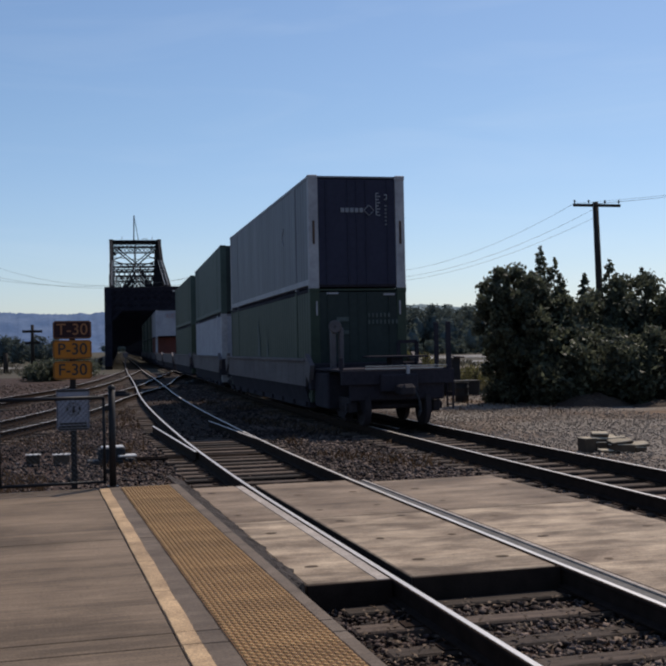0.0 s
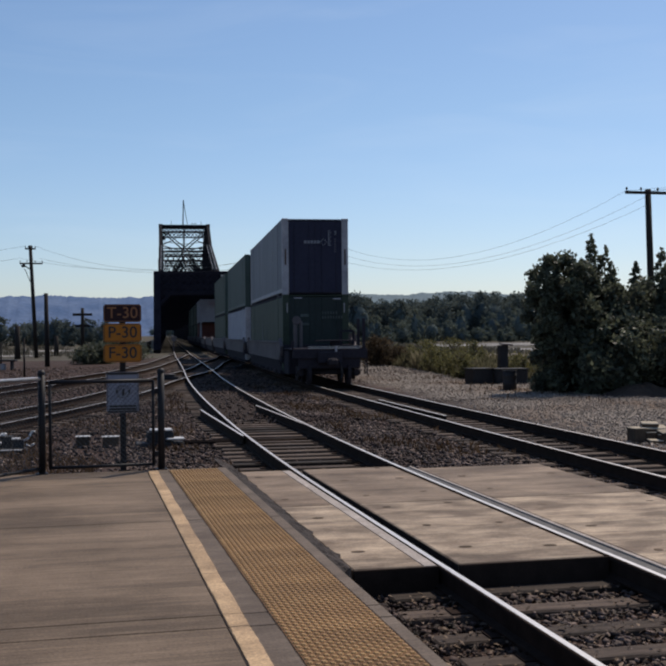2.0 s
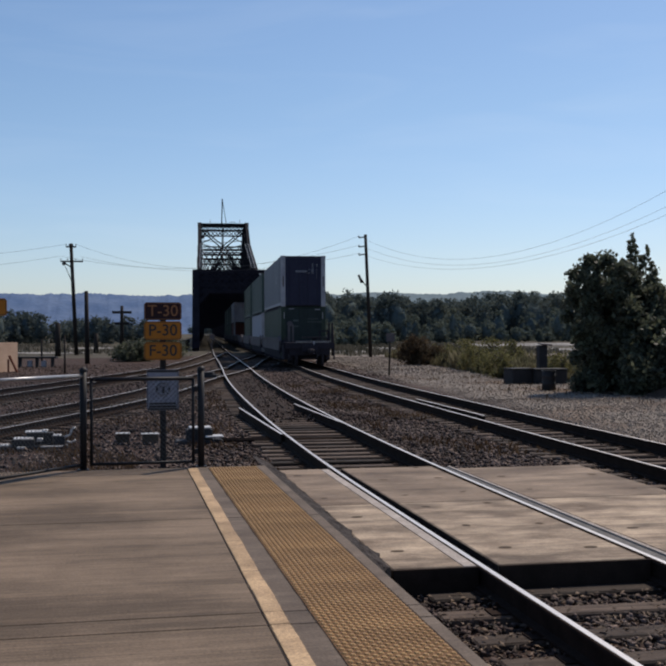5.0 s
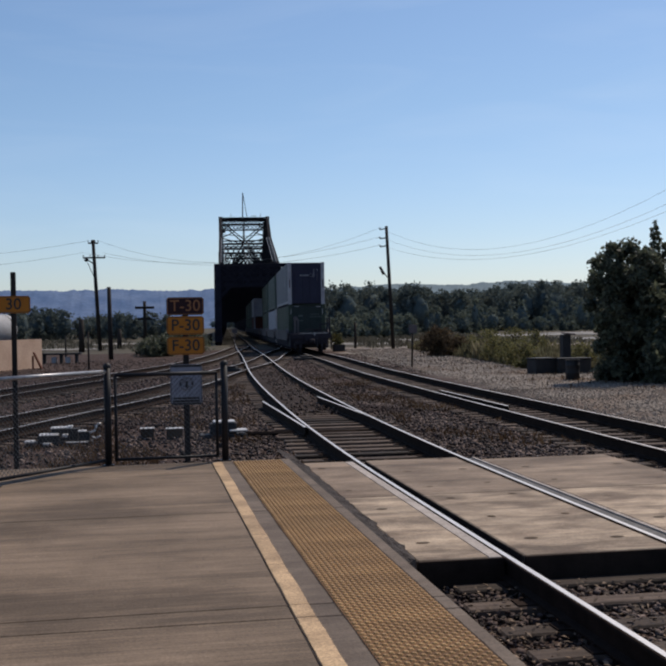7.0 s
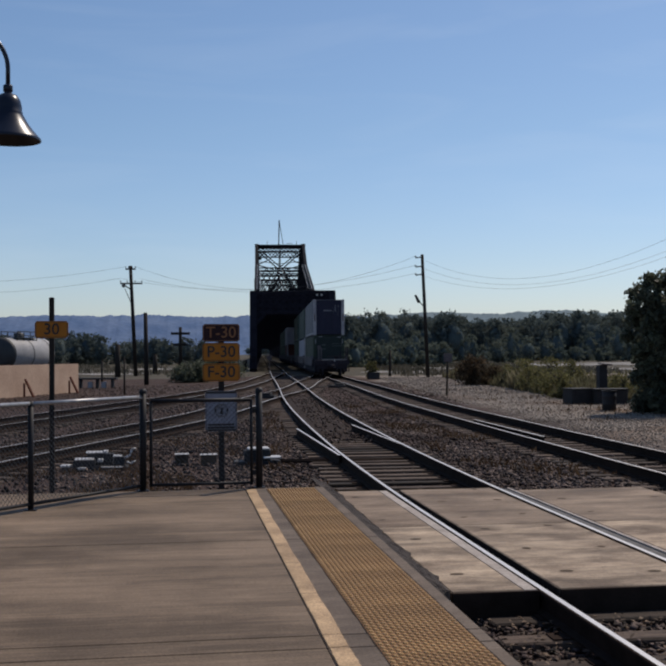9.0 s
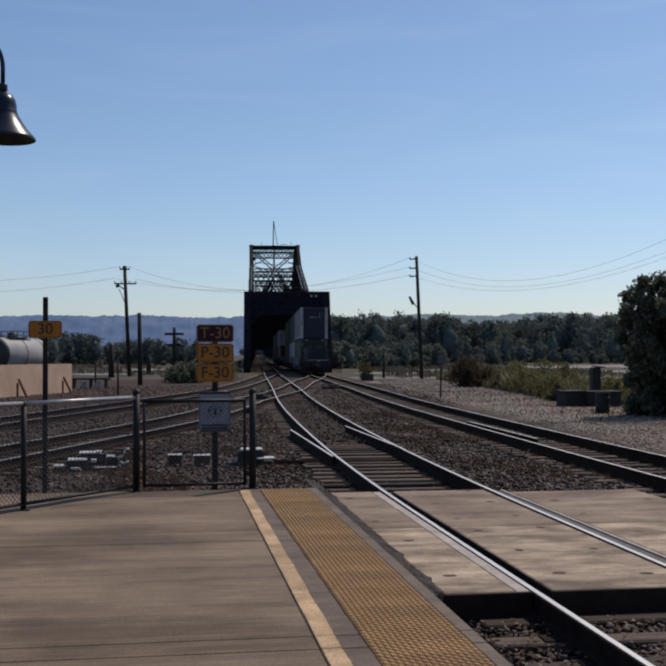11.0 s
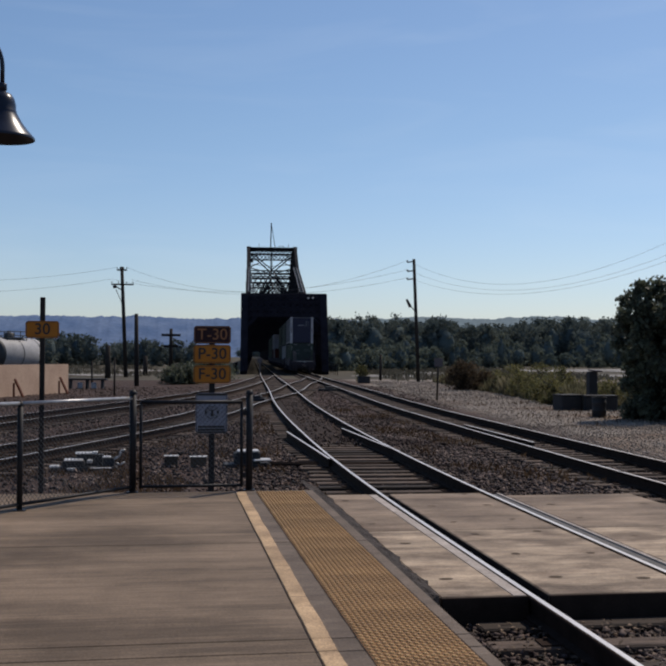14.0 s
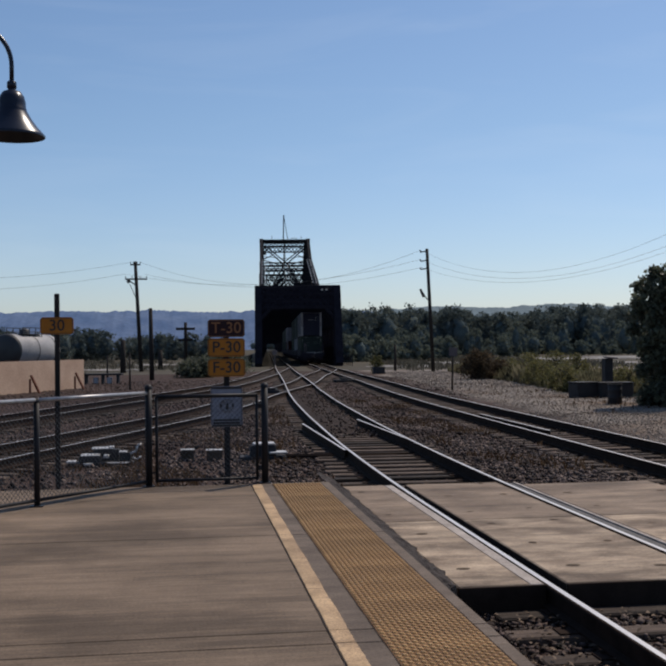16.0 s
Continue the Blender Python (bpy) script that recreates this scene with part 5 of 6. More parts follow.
            part("lateral_bracing", bm, "steel_dark", th)
        else:
            bm.free()
    bm = bmesh.new()
    beam(bm, P(-1, 0, -0.75), P(1180, 0, -0.75), 11.2, 0.5)
    part("deck", bm, "steel_dark", th)
    for sd in (-1, 1):
        bm = bmesh.new()
        for k in range(12):
            beam(bm, P(k * 3 - 4, sd * 6.0, -0.4), P(k * 3 - 4, sd * 6.0, 0.9), 0.07)
        for z in (0.3, 0.6, 0.9):
            beam(bm, P(-4, sd * 6.0, z), P(29, sd * 6.0, z), 0.05)
        part("walkway_rail", bm, "steel_dark", th)
    # swing-span tower
    T0, TW = 95.0, 4.78
    leg = [(T0 - 48, TOP), (T0 - 41, 12.3), (T0 - 12, 18.6), (T0, 24.0)]
    for sd in (-TW, TW):
        bm = bmesh.new()
        for a, b in zip(leg, leg[1:]):
            beam(bm, P(a[0], sd, a[1]), P(b[0], sd, b[1]), 0.55, 0.6)
            beam(bm, P(2 * T0 + 14 - a[0], sd, a[1]), P(2 * T0 + 14 - b[0], sd, b[1]), 0.8, 0.7)
        beam(bm, P(T0, sd, 24.0), P(T0 + 14, sd, 24.0), 0.8, 0.6)
        part("inclined_chord", bm, "steel_tower", th)
        for s, z in ((T0 - 41, 12.3), (T0 - 27, 15.3), (T0 - 12, 18.6), (T0, 24.2), (T0 + 14, 24.2), (T0 + 26, 18.6), (T0 + 40, 15.3)):
            bm = bmesh.new()
            beam(bm, P(s, sd, TOP), P(s, sd, z), 0.7, 0.7)
            part("tower_post", bm, "steel_tower", th)
        bm = bmesh.new()
        for (s0, z0), (s1, z1) in (((T0 - 41, TOP), (T0 - 27, 15.3)), ((T0 - 27, TOP), (T0 - 12, 18.6)), ((T0 - 12, TOP), (T0, 24.0)), ((T0 - 12, 18.6), (T0, 14.0)), ((T0, 18.6), (T0 + 14, 24)), ((T0, 24), (T0 + 14, 18.6))):
            beam(bm, P(s0, sd, z0), P(s1, sd, z1), 0.4)
        part("web_bracing", bm, "steel_tower", th)
        # collar with a short outrigger near the head of each leg
        bm = bmesh.new()
        beam(bm, P(T0, sd * 0.80, 21.2), P(T0, sd * 1.07, 21.2), 0.9, 0.35)
        part("leg_collar", bm, "steel_tower", th)
        # ladder up the face of the inclined chord
        bm = bmesh.new()
        for d in (-0.30, 0.30):
            for a, b in zip(leg[1:2], leg[2:3]):
                beam(bm, P(a[0] - 0.5, sd * 0.9 + d, a[1] + 0.4), P(b[0] - 0.5, sd * 0.9 + d, b[1] + 0.4), 0.05)
        for k in range(15):
            u = k / 14
            beam(bm, P(T0 - 41.5 + 29 * u, sd * 0.9 - 0.3, 12.7 + 6.3 * u), P(T0 - 41.5 + 29 * u, sd * 0.9 + 0.3, 12.7 + 6.3 * u), 0.06)
        part("leg_ladder", bm, "galv", th, "pale steel ladder on the tower leg")
    for s in (T0, T0 + 14):
        bm = bmesh.new()
        for z, w in ((23.95, 0.35), (22.75, 0.22), (18.7, 0.42), (14.0, 0.2)):
            beam(bm, P(s, -TW, z), P(s, TW, z), 0.4, w)
        for j in range(12):
            x0, x1 = -TW + TW * j / 6, -TW + TW * (j + 1) / 6
            beam(bm, P(s, x0, 23.8), P(s, x1, 22.85), 0.15)
            beam(bm, P(s, x0, 22.85), P(s, x1, 23.8), 0.15)
        for sd in (-1, 1) if s == T0 else ():
            beam(bm, P(s, sd * (TW - 0.3), 22.7), P(s, sd * 0.25, 19.0), 0.24)
            beam(bm, P(s, sd * (TW - 0.9), 22.7), P(s, sd * -0.05, 19.5), 0.2)
            beam(bm, P(s, sd * TW, 20.0), P(s, sd * 2.7, 20.8), 0.2)
            beam(bm, P(s, sd * TW, 20.0), P(s, sd * 1.3, 19.0), 0.2)
            beam(bm, P(s, sd * TW, 21.4), P(s, sd * 2.6, 22.7), 0.16)
            beam(bm, P(s, sd * 2.7, 20.8), P(s, 0, 22.6), 0.09)
            beam(bm, P(s, sd * TW, 20.7), P(s, 0, 20.2), 0.09)
        beam(bm, P(s, 0, 24.2), P(s, 0, 19.0), 0.16)
        part("tower_frame", bm, "steel_tower", th)
    # cross frames under the inclined chords
    for s, z0, z1 in ((T0 - 12, TOP + 0.3, 18.4), (T0 - 20, TOP + 0.3, 16.7), (T0 - 27, TOP + 0.3, 15.1), (T0 - 34, TOP + 0.2, 13.7), (T0 - 41, TOP + 0.2, 12.1), (T0 + 26, TOP + 0.6, 18.4)):
        bm = bmesh.new()
        beam(bm, P(s, -TW, z1), P(s, TW, z1), 0.25, 0.22)
        rows = max(1, int((z1 - z0) / 2.6))
        n = 5
        for r in range(rows):
            za, zb = z0 + (z1 - z0) * r / rows, z0 + (z1 - z0) * (r + 1) / rows
            beam(bm, P(s, -TW, za), P(s, TW, za), 0.16)
            for j in range(n):
                x0, x1 = -TW + 2 * TW * j / n, -TW + 2 * TW * (j + 1) / n
                beam(bm, P(s, x0, za), P(s, x1, zb), 0.15)
                beam(bm, P(s, x0, zb), P(s, x1, za), 0.15)
        for sd in (-1, 1):
            beam(bm, P(s, sd * TW, z0), P(s, sd * 0.2, z1), 0.26)
        part("tower_lattice", bm, "steel_tower", th)
    bm = bmesh.new()
    for sd in (-0.35, 0.35):
        beam(bm, P(T0 - 45, sd + 0.6, 9.4), P(T0 - 6, sd - 0.1, 19.0), 0.08)
    for k in range(24):
        s, z = T0 - 45 + 39 * k / 24, 9.4 + 9.6 * k / 24
        beam(bm, P(s, 0.22, z), P(s, 0.92, z), 0.06)
    part("ladder", bm, "galv", th, "pale steel ladder up the tower")
    bm = bmesh.new()
    beam(bm, P(T0 + 7, -0.2, 24), P(T0 + 7, -0.05, 30.0), 0.22)
    beam(bm, P(T0 + 7, 0.9, 24), P(T0 + 7, 0.0, 29.6), 0.12)
    for x, h in ((-2.6, 1.6), (-4.6, 0.9), (1.6, 1.1), (2.6, 1.1), (3.6, 1.6)):
        beam(bm, P(T0 + 7, x, 24), P(T0 + 7, x, 24 + h), 0.08)
    beam(bm, P(T0 + 7, 1.6, 25.1), P(T0 + 7, 2.6, 25.1), 0.08)
    beam(bm, P(T0 + 7, -HW, 24.3), P(T0 + 7, HW, 24.3), 6, 0.2)
    part("mast", bm, "steel_tower", th, "tall derrick mast on the tower top")
    for x in (2.95, 3.5):
        bm = bmesh.new()
        box(bm, P(3.2, x, TOP - 0.62), (0.24, 0.1, 0.2), bevel=0.02)
        part("portal_lamp", bm, "galv", th, "small pale lamp on the portal")
    for x, z, w, h in ((-2.95, 1.3, 0.55, 0.55), (-2.95, 0.4, 0.1, 1.3)):
        bm = bmesh.new()
        box(bm, P(-2.0, x, z), (w, 0.4, h), bevel=0.02)
        part("signal_box", bm, "well_grey", th, "small pale signal case by the portal")


bridge()


# ---- poles, wires ----
def utility_pole(base, top, label, arms=(), thick=0.12, r=0.16):
    th = thing("utility_pole", label=label, category="utility pole", group="wooden poles")
    bm = bmesh.new()
    rod(bm, base, top, r * 1.1, r * 0.85, 12)
    part("pole", bm, "pole_wood", th)
    tops = []
    d = Vector(top) - Vector(base)
    for f, half in arms:
        c = Vector(base) + d * f
        bm = bmesh.new()
        beam(bm, c + Vector((-half, -0.15, 0)), c + Vector((half, -0.15, 0)), thick, thick * 1.2)
        arm = part("crossarm", bm, "pole_wood", th)
        for k in (-0.95, -0.35, 0.35, 0.95):
            bm = bmesh.new()
            p = c + Vector((half * k, -0.15, 0.06))
            lathe(bm, [(0.02, 0), (0.02, 0.08), (0.06, 0.1), (0.045, 0.2), (0.01, 0.23)], 10, Matrix.Translation(p))
            part("insulator", bm, "box_dark", arm)
    return th


utility_pole((-4.25, 113, -0.5), (-4.75, 113, 10.7), "tall dark wooden utility pole with short crossarms", ((0.84, 1.1), (0.97, 0.5)), r=0.19)
utility_pole((-2.27, 80.4, -0.5), (-2.33, 80.4, 4.75), "dark wooden pole stub with a brace beside it", r=0.16)
utility_pole((0.33, 190, -1.5), (0.36, 190, 6.4), "distant dark telegraph pole with two crossarms", ((0.86, 1.6), (0.62, 1.2)), 0.34, r=0.3)
utility_pole((-5.76, 107.5, -0.5), (-5.75, 107.5, 2.75), "short dark timber bollard pole", r=0.26)
utility_pole((-2.93, 61.5, -0.5), (-2.93, 61.5, 1.6), "thin dark marker post", r=0.05)
utility_pole((-10.28, 75.0, -0.5), (-10.28, 75.0, 1.67), "thin dark marker post", r=0.05)
utility_pole((-5.92, 88, -0.5), (-5.92, 88, 1.3), "thin dark marker post", r=0.07)
utility_pole((-2.58, 124.5, -0.5), (-2.57, 124.5, 1.75), "short dark timber bollard pole", r=0.26)
utility_pole((21.54, 94.2, -0.6), (21.1, 94.2, 10.3), "leaning dark wooden utility pole with side insulators", r=0.155)
utility_pole((19.47, 101, -0.6), (19.49, 101, 2.0), "short dark timber post", r=0.13)
utility_pole((29.2, 52.5, -0.5), (28.95, 52.5, 9.1), "dark wooden utility pole with one crossarm", ((0.98, 1.36),), r=0.18)


def pole_fittings():
    for z in (10.1, 9.3, 8.6):
        bm = bmesh.new()
        beam(bm, (21.1 + (10.3 - z) * 0.04, 94.1, z), (20.5, 94.0, z - 0.12), 0.1)
        rod(bm, (20.5, 94.0, z - 0.12), (20.45, 94.0, z + 0.06), 0.06)
        tagged(part("insulator_bracket", bm, "pole_wood"), "small bracket with insulator on the pole", "bracket", "insulator brackets")
    bm = bmesh.new()
    beam(bm, (21.25, 94.1, 5.7), (20.75, 94.0, 6.2), 0.07)
    rod(bm, (20.75, 94.0, 6.1), (20.4, 93.9, 6.75), 0.15, 0.10)
    tagged(part("flood_lamp", bm, "box_dark"), "dark floodlight on a bracket on the pole", "lamp")
    bm = bmesh.new()
    beam(bm, (-4.55, 112.9, 8.2), (-5.3, 112.8, 8.7), 0.1)
    rod(bm, (-5.3, 112.8, 8.75), (-5.55, 112.7, 8.6), 0.2, 0.14)
    beam(bm, (-5.3, 112.8, 8.4), (-4.5, 112.9, 6.5), 0.06)
    tagged(part("street_light", bm, "box_dark"), "old street light on the wooden pole", "lamp")


pole_fittings()


def cable(a, b, sag, r):
    bm = bmesh.new()
    pts = []
    for k in range(25):
        u = k / 24
        p = Vector(a).lerp(Vector(b), u)
        p.z -= sag * 4 * u * (1 - u)
        pts.append(p)
    r *= 0.45
    sweep(bm, pts, [(r, 0), (0, r), (-r, 0), (0, -r)])
    tagged(part("overhead_cable", bm, "wire"), "thin dark overhead cable", "cable", "overhead cables")


for i, (xa, za) in enumerate(((27.65, 9.0), (28.85, 8.75), (29.0, 8.35))):
    cable((xa, 52.4, za), (20.5, 94.0, (10.15, 9.35, 8.65)[i]), (2.75, 2.6, 2.3)[i], 0.017)
    cable((xa, 52.4, 9.0 if i else za), (48, 20, 10.5 + 0.12 * i), 0.7, 0.014)
for i, z in enumerate((10.15, 9.35, 8.65)):
    cable((20.5, 94, z), (-4.7 + (0.5, -0.9, 0.9)[i], 112.9, (10.6, 9.4, 9.4)[i]), (2.6, 1.6, 1.5)[i], 0.022)
for xa, za in ((-5.3, 10.6), (-5.7, 9.45)):
    cable((xa, 112.9, za), (-42, 120, za + 0.6), 1.7, 0.024)


# ---- right side: sign, boxes, stack ----
def far_sign():
    th = thing("trackside_sign", pose(13.2, 53.6, -0.42), "small pale square sign on a thin post", "sign")
    bm = bmesh.new()
    rod(bm, (0, 0, 0), (0.06, 0, 2.1), 0.045)
    part("post", bm, "pole_wood", th)
    bm = bmesh.new()
    box(bm, (0.06, -0.05, 1.9), (0.42, 0.02, 0.42), bevel=0.005)
    part("plate", bm, "well_grey", th)


far_sign()


def utility_boxes():
    for x, y, sx, sy, sz, a in ((16.35, 43.9, 0.95, 0.8, 0.62, 10), (17.6, 43.6, 1.35, 0.8, 0.60, -6)):
        bm = bmesh.new()
        box(bm, (0, 0, sz / 2), (sx, sy, sz), bevel=0.04)
        box(bm, (0, 0, sz + 0.02), (sx + 0.05, sy + 0.05, 0.05), bevel=0.01)
        tagged(part("utility_box", bm, "box_dark", m=pose(x, y, -0.44, 0, 0, a)), "low dark utility box on the gravel", "utility box", "utility boxes")
    th = thing("litter_barrel", pose(15.5, 38.4, -0.44) @ Matrix.Diagonal((0.82, 0.82, 0.9, 1)), "dark open-topped barrel on the gravel", "barrel")
    bm = bmesh.new()
    lathe(bm, [(0.001, 0.0), (0.31, 0.0), (0.31, 0.28), (0.325, 0.30), (0.31, 0.32), (0.31, 0.58), (0.325, 0.60), (0.31, 0.62), (0.31, 0.80), (0.29, 0.80), (0.29, 0.1), (0.001, 0.1)], 24)
    part("drum", bm, "box_dark", th)
    bm = bmesh.new()
    lathe(bm, [(0.31, 0.80), (0.335, 0.81), (0.335, 0.84), (0.28, 0.84), (0.28, 0.80)], 24)
    part("rim", bm, "box_dark", th)
    th = thing("utility_cabinet", pose(17.85, 45.0, -0.44), "tall narrow dark utility cabinet with a slanted lid", "cabinet")
    bm = bmesh.new()
    box(bm, (0, 0, 0.8), (0.36, 0.4, 1.6), bevel=0.02)
    part("body", bm, "box_dark", th)
    bm = bmesh.new()
    box(bm, (0, 0, 1.64), (0.46, 0.5, 0.06), pose(0, 0, 0, 3, 4, 0), bevel=0.01)
    part("lid", bm, "well_grey", th)


utility_boxes()


def timber_stack():
    th = thing("timber_stack", pose(10.92, 19.4, -0.42, 0, 0, -8), "heap of short tie offcuts on the gravel, sunlit tops coloured pale", "timber stack")
    rnd = random.Random(11)
    for x, y, z, l, w, h, a in ((-0.44, 0.02, 0.14, 0.26, 0.34, 0.28, 6), (-0.1, 0.08, 0.1, 0.42, 0.5, 0.2, -4), (-0.1, 0.02, 0.25, 0.50, 0.24, 0.08, 5), (-0.18, 0.05, 0.335, 0.32, 0.2, 0.07, -9), (-0.02, 0.2, 0.25, 0.3, 0.2, 0.07, 20),
                               (0.14, -0.2, 0.08, 0.5, 0.3, 0.16, -7), (0.13, -0.2, 0.2, 0.46, 0.24, 0.07, 9), (0.16, -0.02, 0.24, 0.3, 0.16, 0.08, -14), (0.52, -0.1, 0.045, 0.26, 0.3, 0.09, 12), (0.53, -0.12, 0.125, 0.38, 0.24, 0.06, 3), (-0.22, -0.34, 0.04, 0.34, 0.12, 0.07, 22)):
        bm = bmesh.new()
        box(bm, (0, 0, 0), (l, w, h), bevel=0.012)
        bm.normal_update()
        # faces that look up take the pale sunlit colour, the rest stay dark
        for f in bm.faces:
            f.material_index = 1 if f.normal.z > 0.5 else 0
        part("timber", bm, ["brown_block", "timber_lit_top"], th, m=pose(x, y, z, rnd.uniform(6, 13) if h < 0.09 else 0, rnd.uniform(-5, 5), a))


timber_stack()


# ---- left side: wall, tank car, switch gear ----
def left_side():
    bm = bmesh.new()
    beam(bm, (-5.95, 66.0, 0.38), (-14.6, 42.0, 0.38), 0.35, 1.7)
    tagged(part("retaining_wall", bm, "wall_tan"), "tan concrete barrier wall in front of the tank car", "wall", kind="structure")
    th = thing("tank_car", pose(-9.55, 71.3, 0.1, 0, 0, -20.5), "grey railway tank car with a dark end standing behind the wall", "tank car")
    bm = bmesh.new()
    lathe(bm, [(0.001, 0.0), (0.5, 0.03), (0.9, 0.15), (1.0, 0.3), (1.0, 5.3), (0.9, 5.45), (0.5, 5.57), (0.001, 5.6)], 40, Matrix.Translation((0, -3.2, 1.72)) @ Matrix.Rotation(-math.pi / 2, 4, "X"))
    part("tank", bm, "tank_grey", th, "weathered pale grey cylindrical tank")
    for y in (-0.6, 1.6):
        bm = bmesh.new()
        lathe(bm, [(1.012, -0.05), (1.02, 0.0), (1.012, 0.05)], 40, Matrix.Translation((0, y, 1.72)) @ Matrix.Rotation(-math.pi / 2, 4, "X"))
        part("tank_band", bm, "box_dark", th)
    bm = bmesh.new()
    lathe(bm, [(0.001, -0.01), (0.51, 0.02), (0.91, 0.14), (1.012, 0.3), (1.012, 0.36)], 40, Matrix.Translation((0, -3.21, 1.72)) @ Matrix.Rotation(-math.pi / 2, 4, "X"))
    part("tank_head", bm, "tank_black", th, "black domed tank head")
    bm = bmesh.new()
    for x in (-0.55, 0.55):
        for z in (2.85, 3.1):
            beam(bm, (x, -1.9, z), (x, 0.5, z), 0.05)
        for y in (-1.9, -1.1, -0.3, 0.5):
            beam(bm, (x, y, 2.55), (x, y, 3.1), 0.04)
    box(bm, (0, -0.7, 2.72), (1.2, 2.6, 0.05))
    part("top_walkway", bm, "tank_black", th)
    bm = bmesh.new()
    lathe(bm, [(0.3, 0), (0.3, 0.3), (0.2, 0.36), (0.001, 0.38)], 20, Matrix.Translation((0, -0.7, 2.68)))
    part("manway", bm, "tank_black", th)
    bm = bmesh.new()
    box(bm, (0, -0.4, 0.62), (0.5, 6.6, 0.25))
    for y in (-2.4, 1.6):
        box(bm, (0, y, 0.3), (2.0, 1.9, 0.6), bevel=0.1)
    part("underframe", bm, "well_dark", th)
    for y in (-3.1, -1.7, 0.9, 2.3):
        bm = bmesh.new()
        for x in (-0.75, 0.75):
            rod(bm, (x - 0.07, y, -0.10), (x + 0.07, y, -0.10), 0.44, n=24)
        rod(bm, (-0.9, y, -0.10), (0.9, y, -0.10), 0.08)
        part("wheelset", bm, "wheel_steel", th)
    # rust-red wall braces
    for x, y in ((-5.6, 63.6), (-7.4, 58.6)):
        bm = bmesh.new()
        beam(bm, (x, y, -0.42), (x - 0.45, y + 0.25, 0.5), 0.1)
        beam(bm, (x - 0.5, y + 0.25, -0.42), (x - 0.5, y + 0.25, 0.3), 0.1)
        tagged(part("wall_brace", bm, "rust"), "rust-red steel brace against the wall", "brace", "wall braces")
    # bench-like pipe rack beyond the wall
    th = thing("pipe_rack", pose(-5.75, 74, -0.42, 0, 0, -10), "low dark rack with pale pieces on it", "rack")
    for x in (-1.6, -0.6, 0.5, 1.5):
        bm = bmesh.new()
        box(bm, (x, 0, 0.28), (0.12, 0.5, 0.56))
        part("leg", bm, "box_dark", th)
    bm = bmesh.new()
    box(bm, (0, 0, 0.6), (3.6, 0.6, 0.12), bevel=0.02)
    part("top", bm, "box_dark", th)
    for x in (-1.0, 0.05, 0.95):
        bm = bmesh.new()
        box(bm, (x, -0.1, 0.2), (0.3, 0.3, 0.4), bevel=0.03)
        part("pale_block", bm, "cont_frame", th)


left_side()


